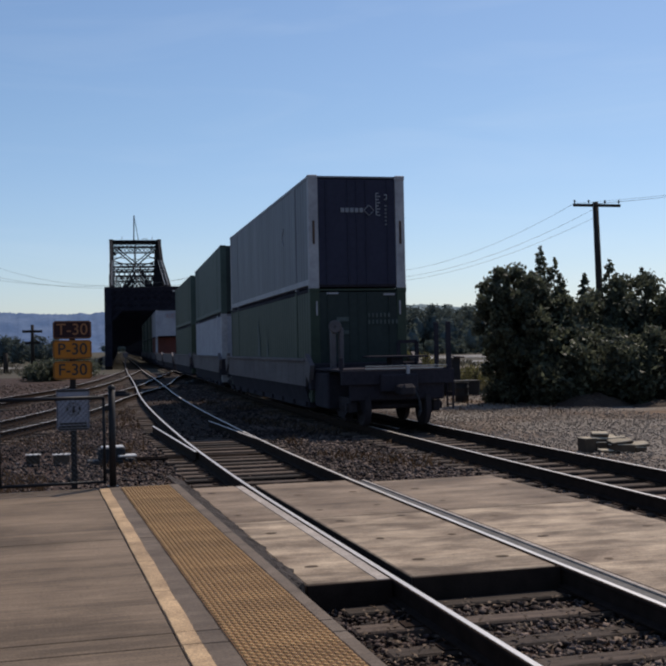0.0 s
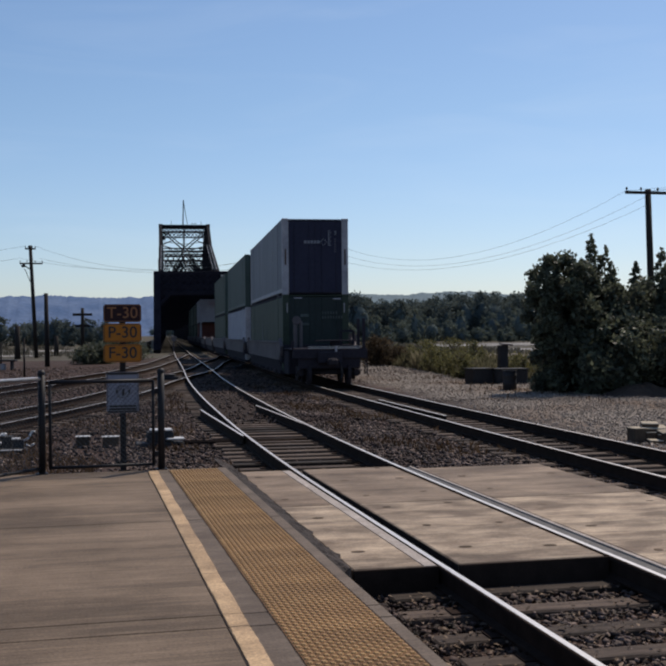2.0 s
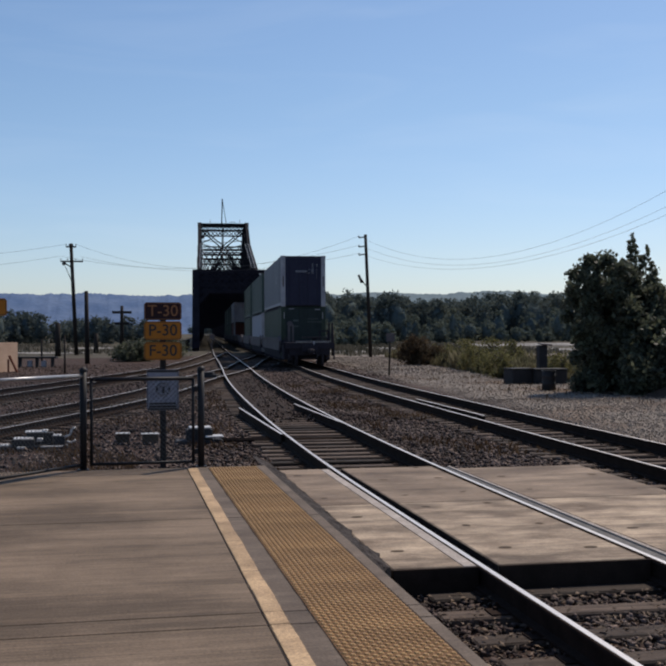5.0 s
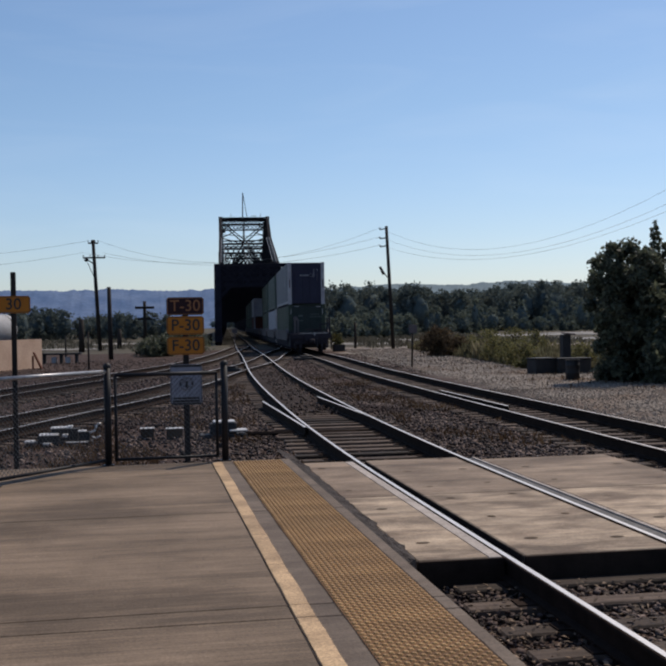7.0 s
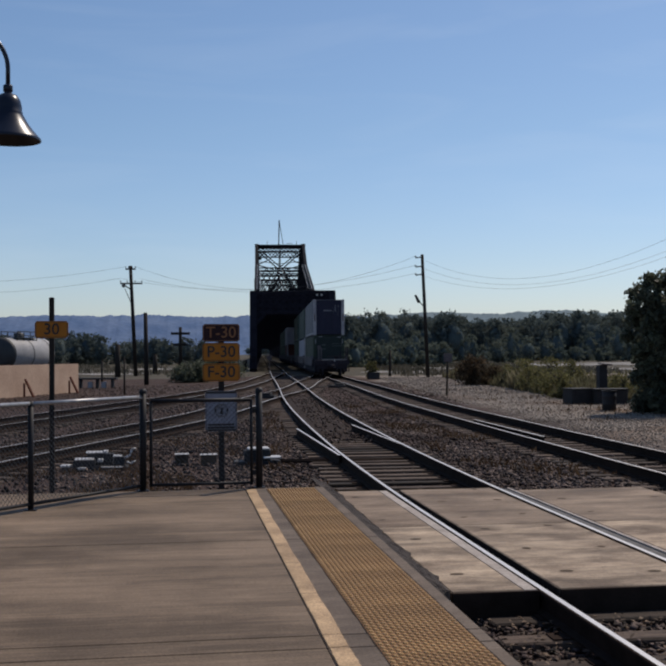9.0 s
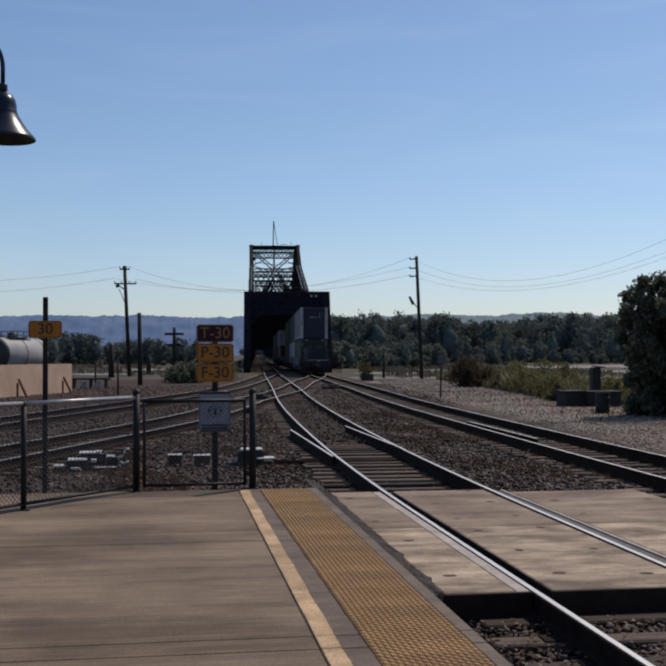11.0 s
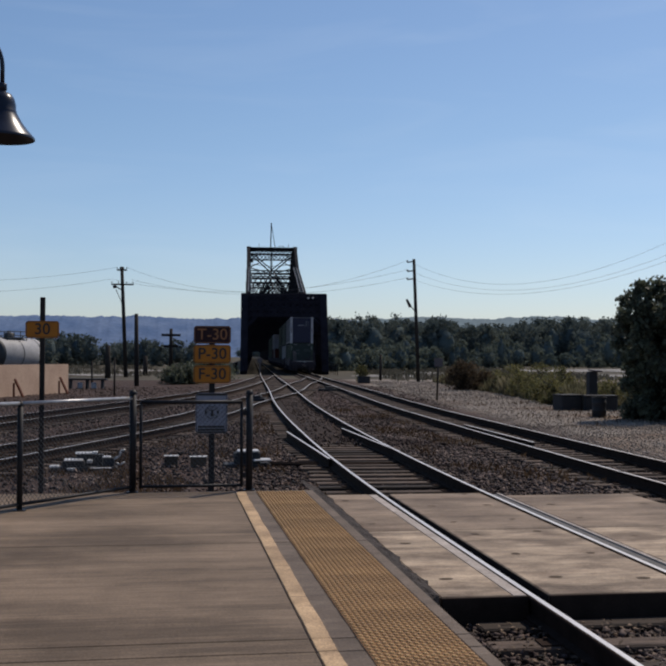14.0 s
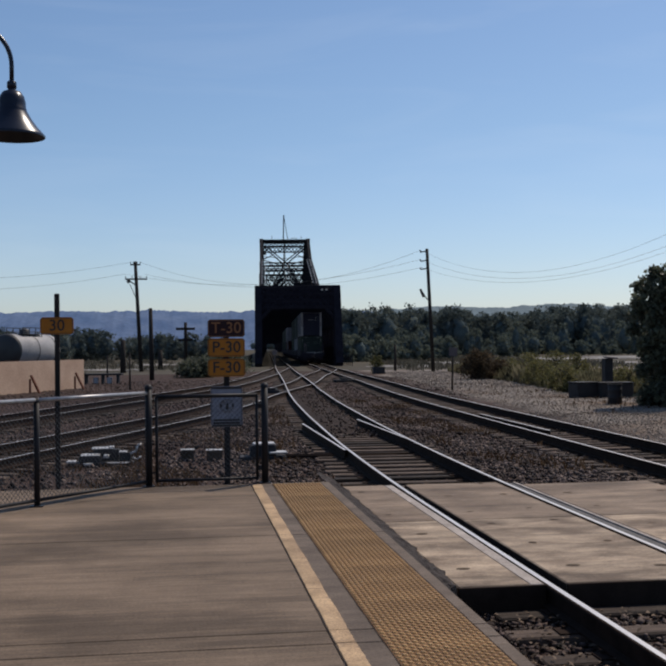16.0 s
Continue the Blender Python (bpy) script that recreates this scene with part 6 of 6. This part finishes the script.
def switch_gear():
    th = thing("switch_machine", pose(-1.55, 21.2, GROUND_Z) @ Matrix.Diagonal((0.8, 0.8, 0.75, 1)), "railway switch machine, its sunlit tops laid on as pale slabs", "switch machine")
    # dark cases with pale slabs and lugs on top: the sunlit tops, as colour
    for name, c, s, mt in (("base", (0, 0, 0.06), (1.5, 0.5, 0.1), "box_dark"), ("motor_case", (-0.25, -0.05, 0.17), (0.5, 0.34, 0.2), "box_dark"), ("motor_lit_top", (-0.25, 0, 0.285), (0.44, 0.3, 0.03), "machine"),
                           ("gear_case", (0.1, 0.3, 0.24), (0.6, 0.3, 0.3), "box_dark"), ("gear_lit_top", (0.02, 0.26, 0.41), (0.5, 0.28, 0.03), "machine"), ("gear_knob", (0.22, 0.24, 0.42), (0.12, 0.2, 0.07), "machine"), ("terminal_case", (0.55, 0.1, 0.2), (0.26, 0.26, 0.24), "box_dark"),
                           ("terminal_lit_top", (0.5, 0.1, 0.335), (0.2, 0.22, 0.03), "machine"), ("junction_box", (-0.68, -0.05, 0.13), (0.24, 0.2, 0.05), "machine"), ("lug", (0.12, -0.1, 0.26), (0.13, 0.14, 0.08), "machine"), ("foot_bar", (0.4, -0.3, 0.12), (0.5, 0.06, 0.03), "machine"), ("side_lug", (-0.28, -0.3, 0.1), (0.2, 0.08, 0.06), "machine")):
        bm = bmesh.new()
        box(bm, c, s, pose(0, 0, 0, 4 if mt == "machine" else 0, 0, 0), bevel=0.014)
        part(name, bm, mt, th)
    bm = bmesh.new()
    pipe(bm, [(0.66, 0, 0.28), (0.8, 0, 0.36), (0.84, 0.02, 0.5), (0.93, 0.02, 0.52)], 0.026)
    pipe(bm, [(0.72, 0, 0.2), (0.82, 0, 0.14), (0.92, 0.02, 0.22)], 0.024)
    part("throw_lever", bm, "machine", th)
    th = thing("switch_stand", pose(1.5, 21.4, GROUND_Z), "low dark switch stand, its sunlit tops laid on as pale caps", "switch stand")
    for name, c, s, mt in (("base", (0, 0, 0.05), (0.9, 0.45, 0.1), "box_dark"), ("body", (0.0, 0, 0.2), (0.5, 0.35, 0.22), "box_dark"), ("cap", (0.02, 0, 0.335), (0.42, 0.34, 0.04), "machine"), ("side_cap", (0.28, -0.1, 0.17), (0.35, 0.3, 0.04), "machine")):
        bm = bmesh.new()
        box(bm, c, s, bevel=0.015)
        part(name, bm, mt, th)
    for k, (x0, x1, y) in enumerate(((0.3, 2.6, -0.1), (0.3, 2.9, 0.15))):
        bm = bmesh.new()
        rod(bm, (x0, y, 0.08), (x1, y, 0.06), 0.025)
        part("switch_rod", bm, "rail_side", th)
    for x, y, w in ((0.06, 21.9, 0.28), (0.58, 21.7, 0.34)):
        th = thing("cable_box", pose(x, y, GROUND_Z), "small grey cable riser with a pale top", "cable box", "cable boxes")
        bm = bmesh.new()
        box(bm, (0, 0, 0.10), (w - 0.03, 0.2, 0.20), bevel=0.012)
        part("body", bm, "brown_block", th)
        bm = bmesh.new()
        box(bm, (0, 0, 0.208), (w, 0.22, 0.014), bevel=0.005)
        part("lid", bm, "machine", th)


switch_gear()


# ---- plants ----
def leaf_cloud(centres, radii, n, size, seed, flat=0.75):
    """Small folded leaves scattered in and on the given clumps; returns verts and faces."""
    rng = np.random.default_rng(seed)
    c = np.array(centres)
    r = np.array(radii)
    w = r ** 2
    k = rng.choice(len(c), n, p=w / w.sum())
    d = rng.normal(size=(n, 3))
    d /= np.linalg.norm(d, axis=1)[:, None]
    rad = r[k] * np.minimum(np.abs(rng.normal(0.62, 0.36, n)), 1.25)
    p = c[k] + d * rad[:, None] * np.array([1, 1, flat])
    u = rng.normal(size=(n, 3))
    u /= np.linalg.norm(u, axis=1)[:, None]
    v = np.cross(u, rng.normal(size=(n, 3)))
    v /= np.linalg.norm(v, axis=1)[:, None] + 1e-9
    s = (size * rng.uniform(0.5, 1.5, n))[:, None]
    fold = np.cross(u, v) * s * 0.25
    quad = np.stack([p - u * s, p + v * s * 0.5 + fold, p + u * s, p - v * s * 0.5 + fold], 1).reshape(-1, 3)
    f = np.arange(4 * n).reshape(-1, 4)
    return quad, f


def fast_mesh(name, v, f, material, parent=None):
    me = bpy.data.meshes.new(name)
    me.vertices.add(len(v))
    me.vertices.foreach_set("co", np.ascontiguousarray(v, dtype=np.float32).ravel())
    k = f.shape[1]
    me.loops.add(f.size)
    me.loops.foreach_set("vertex_index", f.ravel().astype(np.int32))
    me.polygons.add(len(f))
    me.polygons.foreach_set("loop_start", np.arange(0, f.size, k, dtype=np.int32))
    me.update(calc_edges=True)
    me.materials.append(M[material])
    ob = new(name, me)
    if parent is not None:
        ob.parent = parent
    return ob


def tree(x, y, h, r, seed, label, spire=False, leaf=0.088, n=9000, material="leaf", heavy=False):
    rnd = random.Random(seed)
    th = thing("tree", pose(x, y, -0.45), label, "tree", "trees by the track")
    bm = bmesh.new()
    rod(bm, (0, 0, 0), (0.1, 0, h * 0.6), 0.16, 0.05, 9)
    centres, radii = [], []
    lv = 60 if spire or material != "leaf" else 40
    for k in range(lv):
        u = (k + rnd.random()) / lv
        z = h * (0.03 + 0.93 * u)
        rr = r * (1.08 * (1 - u) + 0.02) if spire else r * (0.5 + 0.62 * math.sin(math.pi * min(1, u * 0.82 + 0.16)))
        if heavy:
            rr = r * (0.62 + 0.46 * u) * min(1.0, (1 - u) * 6 + 0.35)
        a = k * 2.4 + rnd.uniform(-0.6, 0.6)
        off = rr * math.sqrt(rnd.uniform(0.05, 1.0)) * 0.85
        q = (off * math.cos(a), off * math.sin(a), z)
        centres.append(q)
        radii.append((0.26 if spire else 0.34) * rr * rnd.uniform(0.45, 1.2) + 0.06)
        if k % 4 == 0:
            rod(bm, (0.05, 0, z * 0.7), q, 0.045, 0.012, 6)
    part("trunk", bm, "bark", th)
    v, f = leaf_cloud(centres, radii, int(n * 1.5) if material == "leaf" else n, leaf, seed, 0.9)
    v[:, 2] = np.maximum(v[:, 2], 0.03)
    ob = fast_mesh("crown", v, f, material, th)
    tagged(ob, {"leaf": "dark green leafy crown with gaps", "leaf_brown": "thin brown-red foliage"}.get(material, "thin yellow-green foliage"))


tree(16.62, 36.5, 4.95, 1.5, 1, "broad dark green leafy tree beside the gravel", n=15000, heavy=True)
tree(17.6, 36.9, 4.7, 1.3, 21, "broad dark green leafy tree beside the gravel", n=9000)
tree(18.17, 37.0, 5.95, 2.2, 2, "pointed dark evergreen tree among bushes", True, n=14000, leaf=0.074)
tree(18.8, 37.2, 5.45, 2.3, 22, "pointed dark evergreen tree among bushes", True, n=12000, leaf=0.074)
tree(19.3, 36.0, 4.0, 1.5, 3, "broad dark green leafy tree beside the gravel", n=10000)
tree(19.9, 37.0, 4.85, 1.5, 23, "pointed dark evergreen tree among bushes", True, n=9000, leaf=0.074)
tree(20.95, 37.0, 5.45, 2.0, 4, "pointed dark evergreen tree among bushes", True, n=12000, leaf=0.074)
tree(21.5, 36.2, 4.7, 1.5, 5, "dense dark green leafy tree with a rounded top", n=11000)
tree(22.2, 36.8, 5.1, 2.0, 6, "pointed dark evergreen tree among bushes", True, n=12000, leaf=0.074)
tree(23.6, 35.0, 5.0, 1.7, 7, "dense dark green leafy tree with a rounded top", n=10000)
tree(17.9, 34.9, 2.6, 1.4, 8, "low dark leafy bush in the shade", n=8000)
tree(20.2, 33.9, 2.6, 1.5, 9, "low dark leafy bush in the shade", n=8000)
tree(22.6, 32.8, 3.0, 1.6, 10, "low dark leafy bush in the shade", n=8000)
tree(25.4, 33.5, 5.2, 1.8, 12, "dense dark green leafy tree with a rounded top", n=8000)
tree(1.0, 86, 1.45, 1.5, 13, "low rounded dark green bush beside the track", n=5000)
tree(3.2, 92, 1.9, 2.0, 14, "low rounded dark green bush beside the track", n=5000)
for k, (tx, ty, tz) in enumerate(((17.6, 49, 1.3), (18.3, 52, 1.9), (19.2, 55, 1.4), (19.0, 58, 2.0), (20.2, 62, 1.6), (20.8, 66, 2.3), (22.0, 60, 2.4), (23.5, 68, 2.6), (21.5, 74, 2.0), (24.5, 76, 2.4), (19.8, 47.5, 1.7))):
    tree(tx, ty, tz * 0.72, 0.8 + 0.2 * (k % 3), 40 + k, "feathery green and yellow shrub among the weeds", k % 4 == 0, n=1500, leaf=0.06, material="leaf_light")
tree(19.0, 70, 1.95, 1.05, 15, "feathery brown shrub at the edge of the gravel", n=3600, leaf=0.08, material="leaf_brown")
tree(20.6, 70.5, 1.3, 0.9, 18, "feathery brown shrub at the edge of the gravel", n=2000, leaf=0.07, material="leaf_brown")
tree(15.87, 90.2, 1.55, 0.62, 16, "small yellowing shrub behind a dark planter near the bridge", n=2000, leaf=0.06, material="leaf_light")
bm = bmesh.new()
box(bm, (0, 0, 0.28), (0.92, 0.7, 0.56), bevel=0.03)
box(bm, (0, 0, 0.56), (0.98, 0.76, 0.06), bevel=0.01)
tagged(part("planter_box", bm, "box_dark", m=pose(15.87, 89.5, -0.45)), "low dark planter box beside the far track", "planter")


def gravel_mound(x, y, rx, ry, h, seed):
    vs, fs = [], []
    n, k = 90, 26
    for j in range(k + 1):
        for i in range(n):
            a, u = 2 * math.pi * i / n, j / k
            r = u * (1 + 0.15 * noise.noise((math.cos(a) * 2, math.sin(a) * 2, seed)))
            px, py = x + rx * r * math.cos(a), y + ry * r * math.sin(a)
            vs.append((px, py, GROUND_Z - 0.04 + h * (1 - u * u) ** 1.4 + (0.09 * noise.noise((px * 3, py * 3, seed)) + 0.06 * noise.noise((px * 9, py * 9, seed))) * (1 - 0.7 * u)))
    for j in range(k):
        for i in range(n):
            fs.append((j * n + i, j * n + (i + 1) % n, (j + 1) * n + (i + 1) % n, (j + 1) * n + i))
    tagged(raw("gravel_mound", vs, fs, "ballast", smooth=True), "low mound of grey gravel at the foot of the trees", "gravel mound", kind="structure")


gravel_mound(18.3, 33.6, 1.6, 1.0, 0.42, 1)
gravel_mound(20.3, 32.2, 1.5, 0.8, 0.24, 2)


def weeds():
    rng = np.random.default_rng(21)
    n = 16000
    t = rng.uniform(0, 1, n)
    y = 45 + 48 * t ** 1.2
    x = 17.2 + (y - 45) * 0.11 + np.abs(rng.normal(0, 3.2, n))
    clump = np.array([noise.noise((a * 0.5, b * 0.4, 2)) for a, b in zip(x, y)])
    h = (0.25 + 0.85 * np.clip(clump + 0.35, 0.02, 1)) * rng.uniform(0.5, 1.25, n)
    a = rng.uniform(0, 6.28, n)
    lean = rng.uniform(0.05, 0.4, n) * h
    w = rng.uniform(0.02, 0.07, n)
    z0 = np.full(n, -0.46)
    ca, sa = np.cos(a), np.sin(a)
    p0 = np.stack([x - ca * w, y - sa * w, z0], 1)
    p1 = np.stack([x + ca * w, y + sa * w, z0], 1)
    p2 = np.stack([x + ca * w * 1.3 + lean * sa * 0.4, y + sa * w * 1.3, z0 + h * 0.6], 1)
    p3 = np.stack([x - ca * w * 0.2 + lean * sa, y + lean * ca, z0 + h], 1)
    v = np.stack([p0, p1, p2, p3], 1).reshape(-1, 3)
    tagged(fast_mesh("weeds", v, np.arange(4 * n).reshape(-1, 4), "weed"), "tall dry green and straw weeds along the gravel", "weeds", kind="stuff")


weeds()
litter()


def blades(name, label, spots, hmin, hmax, wide, material, seed):
    rng = np.random.default_rng(seed)
    n = len(spots)
    x, y = spots[:, 0], spots[:, 1]
    h, a, w = rng.uniform(hmin, hmax, n), rng.uniform(0, 6.28, n), rng.uniform(0.5, 1.3, n) * wide
    lean = rng.uniform(0.1, 0.7, n) * h
    ca, sa = np.cos(a), np.sin(a)
    z0 = np.full(n, GROUND_Z - 0.01)
    v = np.stack([np.stack([x - ca * w, y - sa * w, z0], 1), np.stack([x + ca * w, y + sa * w, z0], 1),
                  np.stack([x + ca * w + lean * sa * 0.4, y + sa * w, z0 + h * 0.6], 1), np.stack([x + lean * sa, y + lean * ca, z0 + h], 1)], 1).reshape(-1, 3)
    tagged(fast_mesh(name, v, np.arange(4 * n).reshape(-1, 4), material), label, "weeds", kind="stuff")


def dry_weeds():
    rng = np.random.default_rng(33)
    pts = []
    for x0, x1, y0, y1, n, slope in ((-4, 2.4, 15.5, 24, 7000, 0), (5.2, 7.4, 18, 46, 6000, 0.055), (-3, 2.4, 24, 40, 5000, 0.08), (12.5, 17.0, 30, 50, 900, 0.05), (13.5, 19, 50, 75, 1200, 0.1)):
        y = rng.uniform(y0, y1, n)
        x = rng.uniform(x0, x1, n) + slope * (y - y0)
        keep = np.array([noise.noise((a * 0.55, b * 0.35, 8)) > 0.08 for a, b in zip(x, y)])
        pts.append(np.stack([x, y], 1)[keep])
    far = []
    for x0, x1, y0, y1, n, slope in ((20, 44, 96, 210, 9000, 0.12), (-42, 3, 92, 215, 8000, -0.06)):
        y = y0 + (y1 - y0) * rng.uniform(0, 1, n) ** 0.8
        x = rng.uniform(x0, x1, n) + slope * (y - y0)
        keep = np.array([noise.noise((a * 0.16, b * 0.05, 4)) > -0.02 for a, b in zip(x, y)])
        far.append(np.stack([x, y], 1)[keep])
    blades("field_weeds", "tall pale straw and green weeds on the far flats", np.concatenate(far), 0.2, 0.75, 0.06, "far_weed", 35)
    blades("dry_weeds", "low red-brown dry weeds in the ballast", np.concatenate(pts), 0.05, 0.17, 0.012, "dry_grass", 34)


dry_weeds()


def woodland(name, label, spots, seed, leaf, per, material="leaf_far_haze"):
    """Far trees: each a shaded core under many leafy boughs, oval or pointed, with gaps between the boughs."""
    rng = np.random.default_rng(seed)
    bm = bmesh.new()
    bmesh.ops.create_icosphere(bm, subdivisions=2, radius=1.0)
    ball = np.array([v.co[:] for v in bm.verts])
    tri = np.array([[v.index for v in f.verts] for f in bm.faces])
    bm.free()
    vs, fs, lv, lf, base, lbase = [], [], [], [], 0, 0
    for x, y, z, h, r in spots:
        k = rng.uniform(0, 99)
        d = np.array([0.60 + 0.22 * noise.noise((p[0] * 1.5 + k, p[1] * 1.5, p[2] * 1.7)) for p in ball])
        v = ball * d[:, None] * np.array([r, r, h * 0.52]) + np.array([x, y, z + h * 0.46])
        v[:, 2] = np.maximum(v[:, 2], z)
        vs.append(v), fs.append(tri + base)
        base += len(v)
        n = 26
        u = (np.arange(n) + rng.uniform(0, 1, n)) / n
        a = np.arange(n) * 2.4 + rng.uniform(-0.5, 0.5, n)
        wide = r * (np.sin(np.pi * np.clip(0.16 + 0.80 * u, 0, 1)) ** 0.7 if rng.uniform() < 0.93 else 1.05 - 0.95 * u)
        off = wide * rng.uniform(0.45, 1.0, n)
        boughs = np.stack([x + off * np.cos(a), y + off * np.sin(a), z + h * (0.06 + 0.90 * u)], 1)
        q, f = leaf_cloud(boughs, r * rng.uniform(0.20, 0.46, n), per, leaf, int(rng.integers(1e9)), 0.8)
        q[:, 2] = np.maximum(q[:, 2], z)
        lv.append(q), lf.append(f + lbase)
        lbase += len(q)
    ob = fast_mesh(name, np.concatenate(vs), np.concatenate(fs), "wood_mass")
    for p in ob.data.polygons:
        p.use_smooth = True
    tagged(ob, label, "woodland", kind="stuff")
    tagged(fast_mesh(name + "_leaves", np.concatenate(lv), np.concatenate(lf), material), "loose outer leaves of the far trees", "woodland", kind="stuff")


def forests():
    rng = np.random.default_rng(5)
    spots = []
    for k in range(430):
        x = rng.uniform(39, 200)
        y = rng.uniform(266, 314)
        lift = 1 + 0.10 * noise.noise((x * 0.06, 0, 4)) + (0.03 if x > 85 else 0) - (0.16 if 74 < x < 84 else 0)
        spots.append((x, y, -0.5, rng.uniform(9.4, 12.8) * lift, rng.uniform(2.6, 4.8)))
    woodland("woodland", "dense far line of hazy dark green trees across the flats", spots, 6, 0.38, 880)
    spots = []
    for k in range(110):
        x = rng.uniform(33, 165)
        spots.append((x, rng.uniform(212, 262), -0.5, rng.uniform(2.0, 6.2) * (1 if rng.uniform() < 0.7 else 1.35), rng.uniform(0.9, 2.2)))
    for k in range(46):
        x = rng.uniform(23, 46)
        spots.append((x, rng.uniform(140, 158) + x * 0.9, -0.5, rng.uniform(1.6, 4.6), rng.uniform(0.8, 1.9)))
    woodland("willow_scrub", "paler green young willows in front of the far wood", spots, 16, 0.26, 420, "leaf_willow_haze")
    xs = np.arange(38, 260, 1.6)
    ds = np.arange(0, 14)
    vs, fs = [], []
    for x in xs:
        for d in ds:
            u = d / 13
            top = 10.0 + 0.8 * noise.noise((x * 0.05, 0, 4)) + 1.2 * noise.noise((x * 0.22, d * 0.3, 2)) - (1.6 if 73 < x < 85 else 0)
            vs.append((x + 1.2 * noise.noise((x * 0.3, d * 0.7, 5)), 304 + 14 * u + 4 * noise.noise((x * 0.25, d * 0.5, 8)), -0.5 + top * math.sin(min(1.0, u * 1.3) * math.pi / 2)))
    for i in range(len(xs) - 1):
        for d in range(13):
            a = i * 14 + d
            fs.append((a, a + 14, a + 15, a + 1))
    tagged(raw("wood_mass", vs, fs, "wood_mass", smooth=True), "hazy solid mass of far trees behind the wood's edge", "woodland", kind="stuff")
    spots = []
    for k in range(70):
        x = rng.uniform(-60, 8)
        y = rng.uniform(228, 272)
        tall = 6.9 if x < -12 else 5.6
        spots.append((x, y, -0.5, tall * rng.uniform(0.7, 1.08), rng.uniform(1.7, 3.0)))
    # trees added past the bridge to block the bright opening at its far end
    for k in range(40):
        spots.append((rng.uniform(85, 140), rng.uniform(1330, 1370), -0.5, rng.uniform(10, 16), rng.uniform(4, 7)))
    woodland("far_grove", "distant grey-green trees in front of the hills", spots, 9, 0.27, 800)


forests()


def hills():
    for name, label, mt, y, x0, x1, f in (
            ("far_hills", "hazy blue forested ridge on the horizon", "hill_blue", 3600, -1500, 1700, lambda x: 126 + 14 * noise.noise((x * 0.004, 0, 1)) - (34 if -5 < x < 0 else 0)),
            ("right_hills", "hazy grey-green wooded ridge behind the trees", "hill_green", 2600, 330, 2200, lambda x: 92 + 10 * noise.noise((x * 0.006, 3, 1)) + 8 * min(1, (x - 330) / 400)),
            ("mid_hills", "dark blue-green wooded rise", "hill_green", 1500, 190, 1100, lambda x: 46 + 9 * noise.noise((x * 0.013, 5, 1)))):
        vs, fs = [], []
        xs = np.arange(x0, x1, 6.0 if y > 2000 else 4.0)
        for x in xs:
            h = f(x) + (4.0 * noise.noise((x * 0.03, 7, 0)) + 2.6 * noise.noise((x * 0.11, 7, 0)) + 2.2 * noise.noise((x * 0.33, 9, 0))) * y / 3000
            edge = min(1, (x - x0) / 150, (x1 - x) / 150)
            h *= max(0.05, edge) ** 0.5
            vs += [(x, y - 500, -5), (x, y - 200, h * 0.5), (x, y, h), (x, y + 600, -5)]
        for i in range(len(xs) - 1):
            for k in range(3):
                a = 4 * i + k
                fs.append((a, a + 4, a + 5, a + 1))
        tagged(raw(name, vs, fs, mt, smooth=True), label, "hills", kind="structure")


hills()


def pale_flats():
    """Bare pale ground and a road beyond the gravel."""
    rnd = random.Random(4)
    for k, (x, y, sx, sy) in enumerate(((25, 122, 4.5, 9), (38, 150, 9, 14), (62, 175, 16, 16), (95, 190, 22, 18), (33, 112, 3.5, 5), (50, 128, 7, 8), (-8, 125, 5, 7), (-24, 142, 13, 8), (-3, 160, 7, 9), (-45, 130, 14, 7))):
        vs = [(x, y, 0)]
        n = 28
        for j in range(n):
            a = 2 * math.pi * j / n
            q = 1 + 0.35 * noise.noise((math.cos(a) * 1.5 + k * 9, math.sin(a) * 1.5, 1))
            vs.append((x + sx * q * math.cos(a), y + sy * q * math.sin(a), 0))
        vs = [(a, b, GROUND_Z + 0.045 + 0.004 * k) for a, b, _ in vs]
        fs = [(0, 1 + j, 1 + (j + 1) % n) for j in range(n)]
        tagged(raw("bare_ground", vs, fs, "pale_road"), "patch of bare pale ground", "ground", kind="structure")


pale_flats()


# ---- what moves ----
def motions():
    line = smooth_line(FAR, 0.25)
    xs, ys = np.array(line).T
    s = np.concatenate([[0], np.cumsum(np.hypot(np.diff(xs), np.diff(ys)))])
    tail = [(0.0, 28.4), (2.0, 43.2), (4.0, 57.8), (6.5, 75.8), (8.0, 86.4), (11.5, 110.6), (13.0, 121.3), (16.0, 141.0)]
    fine = np.interp(np.arange(0, 16.01, 0.25), [a for a, _ in tail], [b for _, b in tail])
    pad = np.concatenate([np.full(4, fine[0]) - (fine[1] - fine[0]) * np.arange(4, 0, -1), fine, fine[-1] + (fine[-1] - fine[-2]) * np.arange(1, 5)])
    soft = np.convolve(pad, np.ones(9) / 9, "valid")
    for ob, ahead, up in TRAIN:
        rows = []
        for k, t in enumerate(np.arange(0, 16.01, 1.0)):
            s0 = np.interp(soft[4 * k], ys, s) + 8.27 + ahead
            p = [np.array([np.interp(q, s, xs), np.interp(q, s, ys)]) for q in (s0 - 8, s0 + 8)]
            c, d = (p[0] + p[1]) / 2, p[1] - p[0]
            side = np.array([d[1], -d[0]]) / np.hypot(*d) * -np.interp(c[1] - 8.3, [28, 58], [0.08, 0.20])
            c = c + side
            rows.append((float(t), pose(c[0], c[1], RAIL_Z + up, 0, 0, -math.degrees(math.atan2(d[0], d[1])))))
        walk(ob, rows)


motions()
